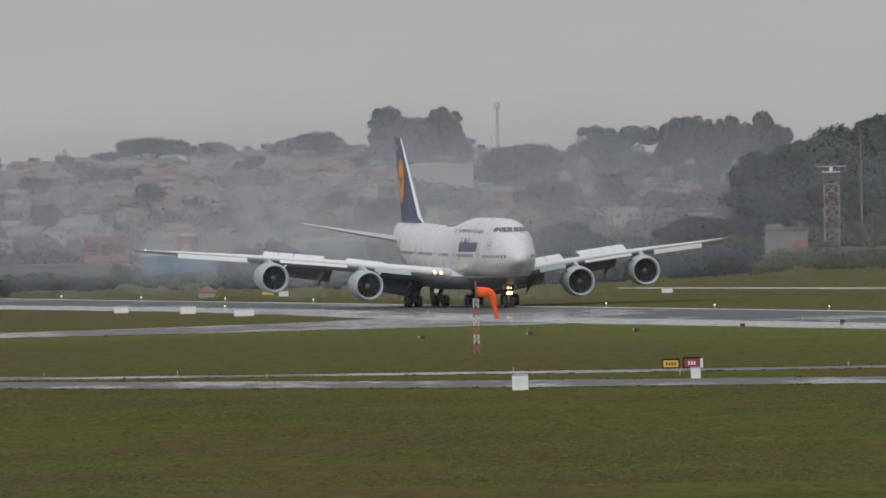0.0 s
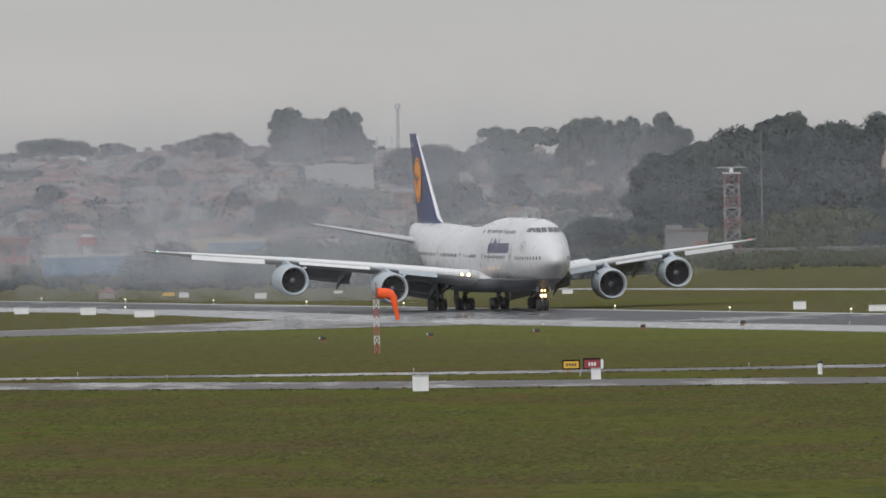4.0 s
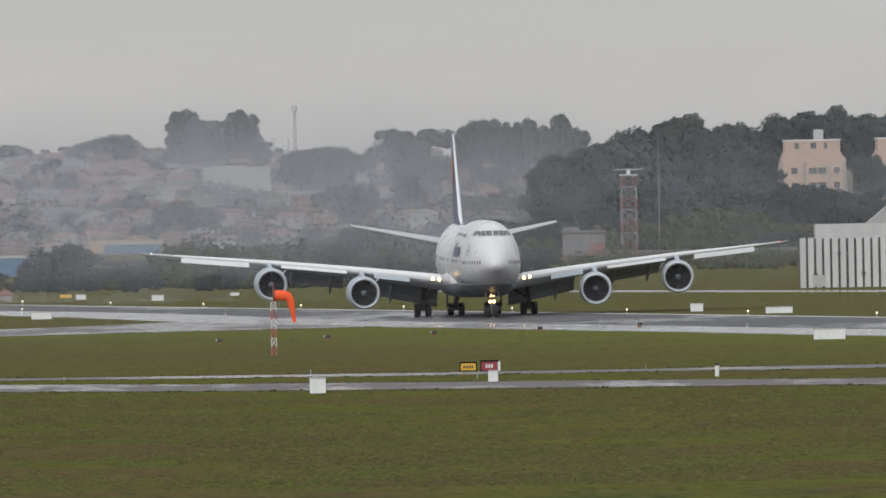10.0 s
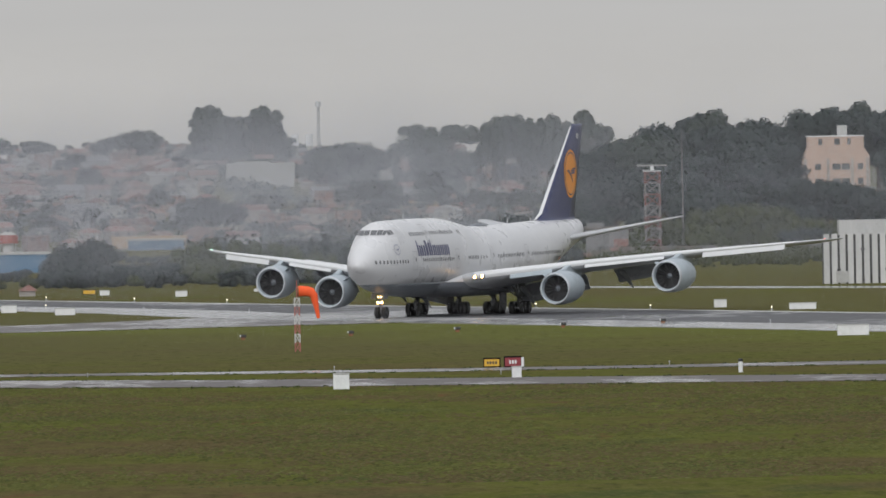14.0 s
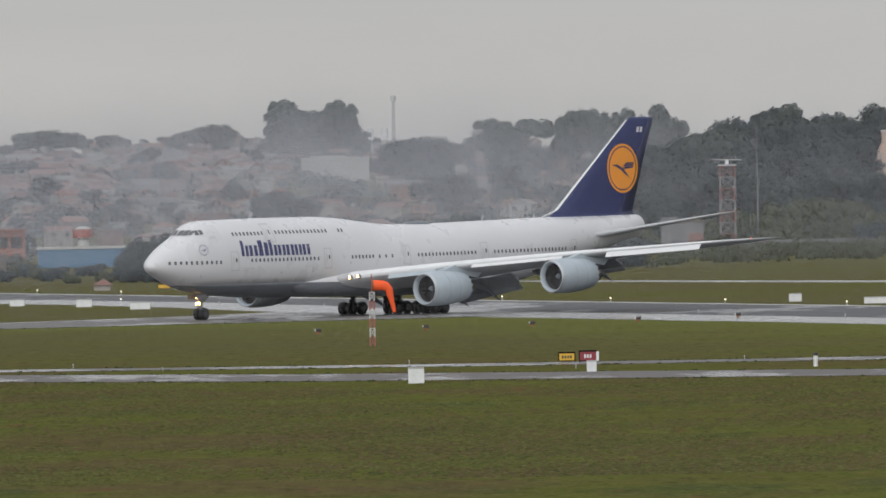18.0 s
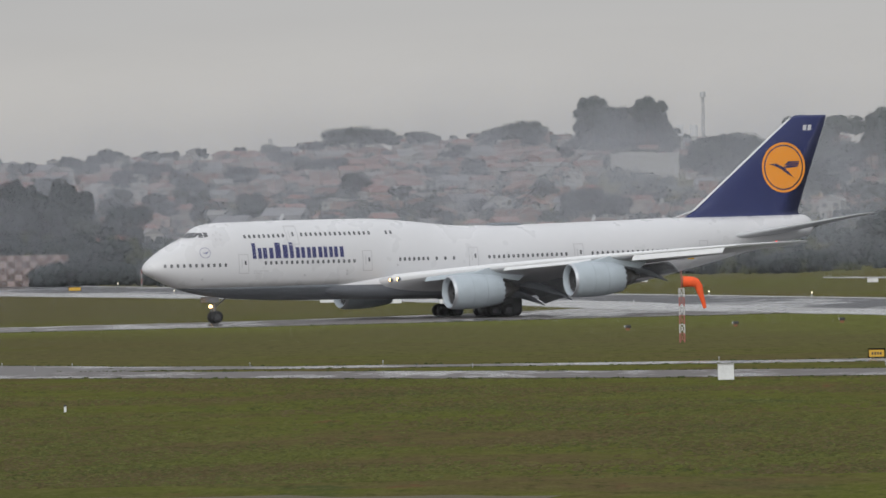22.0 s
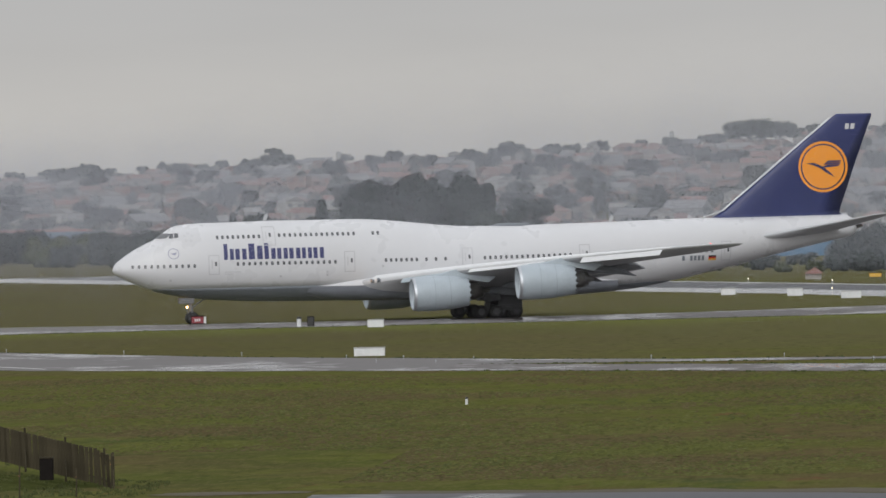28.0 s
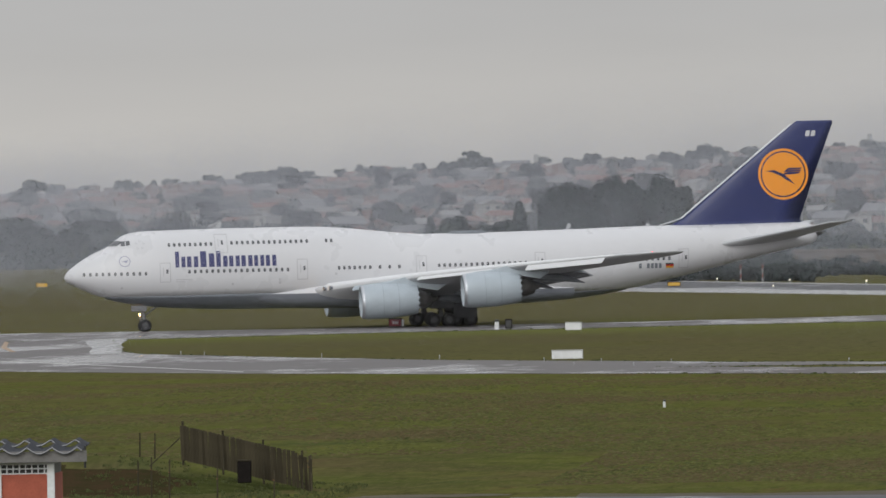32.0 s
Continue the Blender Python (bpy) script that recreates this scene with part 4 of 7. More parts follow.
    for nm, m_ in (("axle", rod((-7.75, -0.5, 0.62), (-7.75, 0.5, 0.62), 0.09)), ("drag_brace", rod((-7.6, 0, 1.5), (-9.2, 0, 2.6), 0.08)), ("torque_link", rod((-7.5, 0, 1.0), (-7.2, 0, 1.45), 0.06)), ("torque_link", rod((-7.2, 0, 1.45), (-7.45, 0, 1.9), 0.06)),
                   ("lamp_bracket", box(0.12, 0.75, 0.16, -7.38, 0, 1.57, 0.02)), ("steering_collar", rod((-7.68, 0, 1.3), (-7.64, 0, 1.75), 0.21, None, 12))):
        part(nm, bm_mesh(nm, m_, M["strut"]), gear)
    for y in (-0.38, 0.38):
        add_wheel(p, 7.75, y, 0.62, nose_tyre, nose_hub)
        bm = bmesh.new()
        box(1.4, 0.05, 0.55, -7.2, math.copysign(0.62, y), 2.02, 0.02, bm)
        part("gear_door", bm_mesh("gear_door", bm, M["strut"]), p, "open nose gear door")
    main_tyre, main_hub = wheel_meshes(0.66, 0.54)
    for a, y, bay in ((35.9, 5.5, 3.3), (35.9, -5.5, 3.3), (38.6, 1.9, 2.3), (38.6, -1.9, 2.3)):
        gear = part("main_gear_leg", bm_mesh("main_gear_leg", rod((-a, y, 0.62), (-a, y * 0.96, bay), 0.24, None, 12), M["gear_dark"]), p, "dark main landing gear leg")
        for nm, m_ in (("bogie_beam", rod((-a - 0.74, y, 0.66), (-a + 0.74, y, 0.66), 0.15)), ("axle", rod((-a - 0.74, y - 0.7, 0.66), (-a - 0.74, y + 0.7, 0.66), 0.09)), ("axle", rod((-a + 0.74, y - 0.7, 0.66), (-a + 0.74, y + 0.7, 0.66), 0.09)),
                       ("drag_brace", rod((-a, y, 1.5), (-a + 1.5, y * 0.9, bay), 0.11)), ("drag_brace", rod((-a, y, 1.4), (-a - 1.3, y * 0.95, bay), 0.09)), ("side_brace", rod((-a, y, 1.6), (-a, y * 0.55, bay), 0.11)),
                       ("shock_housing", box(0.55, 0.5, 0.8, -a, y, 0.8, 0.08)), ("torque_link", rod((-a - 0.32, y, 0.8), (-a - 0.1, y, 2.0), 0.08))):
            part(nm, bm_mesh(nm, m_, M["gear_dark"]), gear)
        for s in (-1, 1):
            for q in (-0.56, 0.56):
                add_wheel(p, a + s * 0.74, y + q, 0.66, main_tyre, main_hub)
        bm = bmesh.new()
        box(2.4, 0.07, 1.6, -a - 0.1, y + math.copysign(0.15 if abs(y) > 3 else 0.9, y), bay - 1.55, 0.03, bm)
        part("gear_door", bm_mesh("gear_door", bm, M["gear_dark"]), p, "dark open main gear door")
    # lamps
    def bulb(name, x, y, z, r, mat, label, flat=1.0):
        bm = bmesh.new()
        bmesh.ops.create_uvsphere(bm, u_segments=10, v_segments=6, radius=r)
        bmesh.ops.scale(bm, vec=(flat, 1, 1), verts=bm.verts[:])
        part(name, bm_mesh(name, bm, mat, True), p, label, pose(x, y, z))
    for y in (-0.19, 0.19):
        bulb("landing_light", -7.28, y, 1.65, 0.15, M["lamp"], "glowing warm nose gear light", 0.4)
        bulb("landing_light", -7.24, y * 0.8, 2.2, 0.08, M["lamp"], "glowing warm nose gear light", 0.4)
    for s in (-1, 1):
        for k in (0, 0.62):
            # sealed lamp in a short forward-facing tube, added to hide its glow from the side
            y = 4.35 + k
            r = 0.185
            v, f = lathe([(-0.62, r + 0.02), (0.0, r + 0.02), (0.0, r), (-0.09, r), (-0.1, 0.0)], 16)
            tube = part("lamp_tube", mesh_of("lamp_tube", v, f, M["fairing"], False), p, "grey tube added round a wing root lamp to hide it sideways", pose(-(wing_at(y, 1) - 0.21), s * y, wing_at(y, 3) + 0.02))
            v, f = lathe([(-0.085, 0.001), (-0.075, r * 0.6), (-0.065, r * 0.97)], 14)
            part("landing_light", mesh_of("landing_light", v, f, M["lamp_wing"], True), tube, "glowing warm landing light in the wing root")
    bulb("wing_tip_light", -52.2, 33.0, 6.95, 0.08, M["red_lamp"], "red wing tip light")
    bulb("wing_tip_light", -52.2, -33.0, 6.95, 0.08, M["green_lamp"], "green wing tip light")
    return p


plane = build_plane()


# ---- airfield furniture ----
def spot(az, d, lift=0.0):
    """Ground point at a bearing in degrees and a distance ahead."""
    x = d * math.tan(radians(az))
    return (x, d, terrain(x, d) + lift)


def marker_block(name, x, y, w, dp, h, label, turn=0.0, cap=True, group="concrete airfield blocks"):
    t = thing(name, pose(x, y, 0, 0, 0, turn), label, "concrete block", group)
    part("body", bm_mesh("body", box(w, dp, h, 0, 0, -0.02, 0.03), M["concrete"]), t)
    if cap:
        part("cover", bm_mesh("cover", box(w * 1.03, dp * 1.03, 0.09, 0, 0, h - 0.02, 0.02), M["concrete_grey"]), t, "dark grey cover slab")
    for k in (-1, 1):
        part("foot", bm_mesh("foot", box(w * 0.12, dp * 0.9, 0.05, k * w * 0.38, 0, -0.03, 0.005), M["concrete_grey"]), t)
    return t


def build_blocks():
    for x, y, w, dp, h, lab in ((5.0, 908, 1.08, 0.9, 1.0, "white concrete block with dark cover beside the taxiway"), (17.4, 943, 0.68, 0.6, 0.76, "small white concrete block at the grass edge"),
                                (49.7, 1147, 2.65, 0.9, 0.86, "long low white concrete block at the runway edge"), (54.2, 1367, 2.7, 0.9, 0.6, "long flat white concrete block on the grass"),
                                (47.0, 1400, 1.3, 0.9, 0.78, "pale square concrete block on the grass"), (-53.4, 1060, 2.4, 0.9, 0.62, "long white concrete block on the grass island"),
                                (-62.8, 1259, 1.5, 0.8, 0.66, "white concrete block beside the taxiway"), (-28.1, 1488, 1.7, 0.9, 0.8, "white concrete block between runway and exit"),
                                (-21.4, 1451, 2.15, 0.9, 0.72, "wide white concrete block on the grass island"), (-10.2, 1655, 1.45, 0.9, 0.66, "pale concrete block beyond the runway"),
                                (-20.0, 1693, 1.2, 0.9, 0.6, "pale concrete block beyond the runway"), (-0.8, 1708, 1.15, 0.8, 0.34, "low pale concrete block beyond the runway"),
                                (-36.0, 1512, 1.6, 0.9, 0.7, "white concrete block by the runway"), (27.0, 1640, 1.3, 0.8, 0.5, "pale concrete block on far grass")):
        marker_block("concrete_block", x, y, w, dp, h, lab)


def build_post(x, y, h, w, label):
    t = thing("marker_post", pose(x, y, 0), label, "marker post", "marker posts")
    v, f = lathe([(0, w / 2), (h * 0.8, w / 2), (h * 0.8, 0.0)], 12, "z")
    part("post", mesh_of("post", v, f, M["concrete"], False), t)
    v, f = lathe([(h * 0.8, w * 0.53), (h, w * 0.5), (h + 0.03, 0.0)], 12, "z")
    part("cap", mesh_of("cap", v, f, M["black"]), t, "black top band")


def build_sign(x, y, w, h, mat, label, marks, end=True, turn=0.0):
    t = thing("taxiway_sign", pose(x, y, 0, 0, 0, turn), label, "airfield sign", "taxiway signs")
    part("frame", bm_mesh("frame", box(w + 0.16, 0.26, h + 0.2, 0, 0, 0.08, 0.02), M["tar"]), t, "dark sign housing")
    part("panel", bm_mesh("panel", box(w, 0.03, h, 0, -0.15, 0.16, 0.0), mat), t)
    for k in (-1, 1):
        part("leg", bm_mesh("leg", box(0.07, 0.07, 0.16, k * w * 0.38, 0, -0.02, 0.0), M["steel"]), t)
    for k in range(marks):
        part("marking_bar", bm_mesh("marking_bar", box(0.13, 0.012, h * 0.42, (k - (marks - 1) / 2) * 0.2, -0.172, 0.16 + h * 0.28, 0.0), M["concrete"] if mat is M["sign_red"] else M["black"]), t)
    if end:
        part("end_panel", bm_mesh("end_panel", box(0.2, 0.34, h + 0.05, w / 2 + 0.14, 0, 0.12, 0.01), M["concrete"]), t, "white end panel")


def build_marker_lamp(x, y):
    t = thing("taxiway_light", pose(x, y, 0), "small dark taxiway guidance light on an orange base", "airfield light", "taxiway lights")
    bm = box(0.5, 0.4, 0.26, 0.04, 0, 0.22, 0.04)
    part("housing", bm_mesh("housing", bm, M["black"]), t)
    part("lens", bm_mesh("lens", box(0.1, 0.3, 0.16, -0.25, 0, 0.27, 0.01), M["concrete"]), t, "pale glass lens")
    part("base", bm_mesh("base", box(0.36, 0.3, 0.24, 0, 0, -0.01, 0.02), M["rust"]), t, "orange base")


def build_edge_light(x, y, glow=True):
    t = thing("runway_edge_light", pose(x, y, terrain(x, y)), "small glowing runway edge light on a short stem", "airfield light", "runway edge lights")
    bm = rod((0, 0, -0.02), (0, 0, 0.34), 0.05)
    rod((0, 0, -0.02), (0, 0, 0.04), 0.16, bm)
    part("stem", bm_mesh("stem", bm, M["steel"]), t)
    bm = bmesh.new()
    bmesh.ops.create_uvsphere(bm, u_segments=10, v_segments=6, radius=0.08)
    part("lamp", bm_mesh("lamp", bm, M["edge_lamp"] if glow else M["steel"], True), t, "", pose(0, 0, 0.38))


SOCK = []


def build_windsock():
    t = thing("windsock", pose(2.6, 1108, 0), "drooping orange windsock on a red and white lattice mast", "windsock")
    hgt, w, n = 4.4, 0.4, 6
    for k in range(n):
        z0, z1 = k * hgt / n - 0.02 * (k == 0), (k + 1) * hgt / n
        mt = M["red_white_red" if k % 2 == 0 else "red_white_white"]
        lab = "red painted mast member" if k % 2 == 0 else "white painted mast member"
        c = [(-w / 2, -w / 2), (w / 2, -w / 2), (w / 2, w / 2), (-w / 2, w / 2)]
        for i in range(4):
            (xa, ya), (xb, yb) = c[i], c[(i + 1) % 4]
            part("mast_leg", bm_mesh("mast_leg", rod((xa, ya, z0), (xa, ya, z1), 0.055, None, 6), mt), t, lab)
            part("brace", bm_mesh("brace", rod((xa, ya, z0), (xb, yb, z1), 0.035, None, 5), mt), t, lab)
            part("brace", bm_mesh("brace", rod((xb, yb, z0), (xa, ya, z1), 0.035, None, 5), mt), t, lab)
            part("cross_bar", bm_mesh("cross_bar", rod((xa, ya, z1 - 0.03), (xb, yb, z1 - 0.03), 0.04, None, 5), mt), t, lab)
    bm = rod((0, 0, hgt - 0.1), (0, 0, 5.85), 0.05)
    part("pole", bm_mesh("pole", bm, M["red_white_red"]), t, "red top pole")
    v, f = lathe([(0.05, 0.43), (0.0, 0.44), (-0.05, 0.43)], 16)
    part("hoop", mesh_of("hoop", v, f, M["rust"]), t, "", pose(0.1, 0, 4.95))
    # cloth: a stout sleeve, then a bend, then a hanging tail
    path = [(0.06, 4.95, 0.44, 0), (0.5, 4.95, 0.43, 0), (0.95, 4.92, 0.41, 4), (1.25, 4.8, 0.38, 22), (1.42, 4.5, 0.33, 60), (1.5, 4.1, 0.27, 76), (1.62, 3.6, 0.2, 76), (1.74, 3.05, 0.17, 78), (1.8, 2.72, 0.13, 80)]
    for k, (i0, i1) in enumerate(((0, 3), (2, 5), (4, 8))):
        rings = []
        for x, z, r, a in path[i0:i1 + 1]:
            tilt = radians(a)
            rings.append([(x + r * math.sin(q) * math.sin(tilt), r * 0.8 * math.cos(q), z + r * math.sin(q) * math.cos(tilt)) for q in [2 * math.pi * j / 18 for j in range(18)]])
        v, f = loft(rings, True)
        px, pz = path[i0][0], path[i0][1]
        s = part("sock", mesh_of("sock", [(x - px, y, z - pz) for x, y, z in v], f, M["sock"], True), t, "faded orange cloth sleeve", pose(px, 0, pz))
        SOCK.append((s, px, pz, k))


def build_approach_pole(x, y, h):
    t = thing("light_pole", pose(x, y, terrain(x, y)), "thin red and white frangible light pole", "light pole", "approach light poles")
    for k in range(4):
        part("pole_section", bm_mesh("pole_section", rod((0, 0, h * k / 4 - 0.02), (0, 0, h * (k + 1) / 4), 0.11, None, 8), M["pole_red" if k % 2 else "pole_white"]), t)


build_blocks()
build_post(33.2, 949, 0.95, 0.32, "white marker post with a black top")
build_post(-70.6, 1271, 0.95, 0.42, "white marker post beside the taxiway")
build_post(-35.9, 829.5, 0.44, 0.16, "tiny white marker peg in the grass")
build_sign(16.5, 992, 1.1, 0.5, M["sign_yellow"], "yellow taxiway direction sign in a dark frame", 4, False)
build_sign(18.0, 990, 1.15, 0.62, M["sign_red"], "red mandatory taxiway sign with a white end panel", 3)
build_sign(-82.4, 1307, 1.15, 0.62, M["sign_red"], "red mandatory taxiway sign at the far verge", 3)
build_sign(-170, 1906, 1.5, 0.5, M["sign_yellow"], "small yellow sign far beyond the runway", 0, False)
build_sign(-73, 1722, 1.5, 0.4, M["sign_yellow"], "small yellow sign far beyond the runway", 0, False)
build_sign(-22, 1700, 1.5, 0.45, M["sign_yellow"], "small yellow sign far beyond the runway", 0, False)
build_sign(-69.6, 1273, 0.5, 0.7, M["black"], "dark back of a taxiway sign", 0, False)
for lx, ly in ((-2.0, 1196), (7.6, 1210), (17.3, 1224), (27.3, 1244), (37.0, 1262)):
    build_marker_lamp(lx, ly)
for k in range(-9, 12):
    build_edge_light(*rw(-170 + 41.5 * k, 47.5))
for lx, ly in ((-24.8, 1534), (-97.3, 1766), (-58.5, 1668), (-109, 1850), (-148, 1985)):
    build_edge_light(lx, ly)
for lx, ly in ((-13.2, 1478), (-1.7, 1431), (34.3, 1300), (46.1, 1238)):
    build_edge_light(lx, ly, False)
build_windsock()
build_approach_pole(-66.0, 1762, 2.4)
build_approach_pole(-63.3, 1766, 2.4)


# ---- hut, screen and earth bank in the foreground ----
M["brick_wall"] = material("orange_brick_wall", (0.34, 0.085, 0.05), 0.8, var=0.2, scale=0.5, bump=0.01)
M["roof_sheet"] = material("fibre_cement_sheet", (0.055, 0.058, 0.066), 0.9, spec=0.1, var=0.25, scale=0.8)
M["roof_rim"] = material("sheet_edge_highlight", (0.30, 0.30, 0.31), 0.7, var=0.2, scale=0.4)
M["weathered_wood"] = material("weathered_wood", (0.046, 0.039, 0.024), 0.85, spec=0.15, var=0.35, scale=0.4, stretch=(1, 1, 0.2), islands=0.25, objects=0.25)
M["weedy_soil"] = material("weedy_red_soil", (0.040, 0.046, 0.018), 0.95, var=0.3, scale=1.0, tint=(0.058, 0.034, 0.021), bump=0.05, fine=5.0, spec=0.0)
M["weed_ground"] = material("rank_dark_grass", (0.046, 0.055, 0.018), 0.95, var=0.35, scale=1.1, tint=(0.072, 0.08, 0.026), bump=0.06, fine=5.0, spec=0.0)
M["soil"] = material("red_soil", (0.09, 0.045, 0.030), 0.95, var=0.35, scale=1.2, tint=(0.06, 0.062, 0.022), bump=0.03)


def build_bank():
    """A low grassy rise under the screen, with bare red earth."""
    verts, faces, n = [], [], 56
    for j in range(n + 1):
        for i in range(n + 1):
            x, y = -56 + 17 * i / n, 600 + 70 * j / n
            u, v = (x + 54) / 8.5, (y - 633) / 20
            v *= 1.9 if v < 0 else 1.0
            z = 1.75 * math.exp(-max(0.0, u) ** 2 * 1.15 - v * v) + 0.12 * noise.noise((x * 0.4, y * 0.2, 3)) - 0.22
            verts.append((x, y, z))
    for j in range(n):
        for i in range(n):
            a = j * (n + 1) + i
            faces.append((a, a + 1, a + n + 2, a + n + 1))
    me = mesh_of("earth_bank", verts, faces, M["grass"], True)
    me.materials.append(M["weedy_soil"])
    me.materials.append(M["weed_ground"])
    for f in me.polygons:
        c = f.center
        if c.y + 2.5 * noise.noise((c.x * 0.5, c.y * 0.3, 8)) < 628 and c.z > -0.05:
            f.material_index = 1 if c.x + 2.2 * noise.noise((c.x * 0.9, c.y * 0.35, 4)) < -49.2 else 2
    tagged(new("earth_bank", me), "low earth bank with weeds and bare red soil on its face", "bank", kind="structure")

    def lift(x, y):
        u, v = (x + 54) / 8.5, (y - 633) / 20
        v *= 1.9 if v < 0 else 1.0
        return 1.75 * math.exp(-max(0.0, u) ** 2 * 1.15 - v * v) + 0.12 * noise.noise((x * 0.4, y * 0.2, 3)) - 0.22

    return lift


bank_z = build_bank()


def bare_patch(cx, cy, rx, ry):
    verts, faces = [(cx, cy, max(0, bank_z(cx, cy)) + 0.05)], []
    for k in range(24):
        t = 2 * math.pi * k / 24
        r = 0.75 + 0.35 * noise.noise((cx + math.cos(t) * 2, cy + math.sin(t) * 2, 1))
        x, y = cx + rx * r * math.cos(t), cy + ry * r * math.sin(t)
        verts.append((x, y, max(0, bank_z(x, y)) + 0.02))
    faces = [(0, k + 1, (k + 1) % 24 + 1) for k in range(24)]
    tagged(new("bare_earth", mesh_of("bare_earth", verts, faces, M["soil"], True)), "patch of bare reddish earth in the grass", "earth", kind="structure")


for q in ((-37.0, 607, 5.0, 4),):
    bare_patch(*q)


def build_screen():
    t = thing("slatted_screen", pose(0, 0, 0), "dark weathered wooden slat screen leaning on posts", "fence")
    n = 40
    slat = bm_mesh("slat", box(0.172, 0.03, 1.62, 0, 0, -0.06, 0.006), M["weathered_wood"])
    line = []
    for k in range(n):
        s = k / (n - 1)
        x = -49.6 + 6.0 * s + (0.35 * max(0.0, s - 0.85) / 0.15)
        y = 628 - 5.5 * s - 3.0 * max(0.0, s - 0.85)
        line.append((x, y, 1.46 - 1.30 * s - 0.25 * max(0.0, s - 0.9) / 0.1))
    for k, (x, y, z) in enumerate(line):
        part("slat", slat, t, "", pose(x, y, z, 4 + random.uniform(-2, 2), random.uniform(-1.5, 1.5), -20 + random.uniform(-4, 4)))
    for zz in (0.25, 1.3):
        bm = bmesh.new()
        for a, b in zip(line[::3], line[3::3] + [line[-1]]):
            rod((a[0], a[1] + 0.08, a[2] + zz), (b[0], b[1] + 0.08, b[2] + zz), 0.04, bm, 6)
        part("rail", bm_mesh("rail", bm, M["weathered_wood"]), t, "dark wooden rail")
    for k in (0, 13, 26, 37, 39):
        x, y, z = line[k]
        g = z - 0.3
        part("post", bm_mesh("post", rod((x, y + 0.14, g), (x, y + 0.14, z + 1.75), 0.05, None, 8), M["weathered_wood"]), t)
        part("brace", bm_mesh("brace", rod((x - (1.5 if k == 0 else -0.1), y - 0.9, g + (0.15 if k else 0.0)), (x, y + 0.1, z + 1.1), 0.03, None, 6), M["weathered_wood"]), t)
    d = thing("dark_crate", pose(-46.35, 622.6, 0.42), "dark square crate against the screen", "crate")
    part("body", bm_mesh("body", box(0.62, 0.5, 1.0, 0, 0, 0, 0.03), M["tar"]), d)
    part("lid", bm_mesh("lid", box(0.66, 0.54, 0.06, 0, 0, 1.0, 0.01), M["weathered_wood"]), d)


def build_fence_posts():
    for x, y, h in ((-50.9, 618, 1.7), (-49.8, 612, 2.0), (-48.5, 606, 2.0), (-46.2, 604, 1.6), (-43.8, 606, 1.4), (-43.2, 620, 1.75), (-51.4, 634, 1.3), (-52.6, 640, 1.3)):
        t = thing("fence_post", pose(x, y, max(0, bank_z(x, y)) - 0.1), "thin dark wooden fence post in the grass", "fence post", "old fence posts")
        part("stake", bm_mesh("stake", rod((0, 0, -0.1), (0.03, 0, h), 0.035, None, 6), M["weathered_wood"]), t)
        part("wire_tie", bm_mesh("wire_tie", rod((0, 0, h * 0.7), (0, 0, h * 0.72), 0.042, None, 6), M["rust"]), t)


# Fascia grey, darker than the grey concrete.
M["fascia_grey"] = material("plain_fascia", (0.15, 0.145, 0.14), 0.8, var=0.25, scale=0.8)


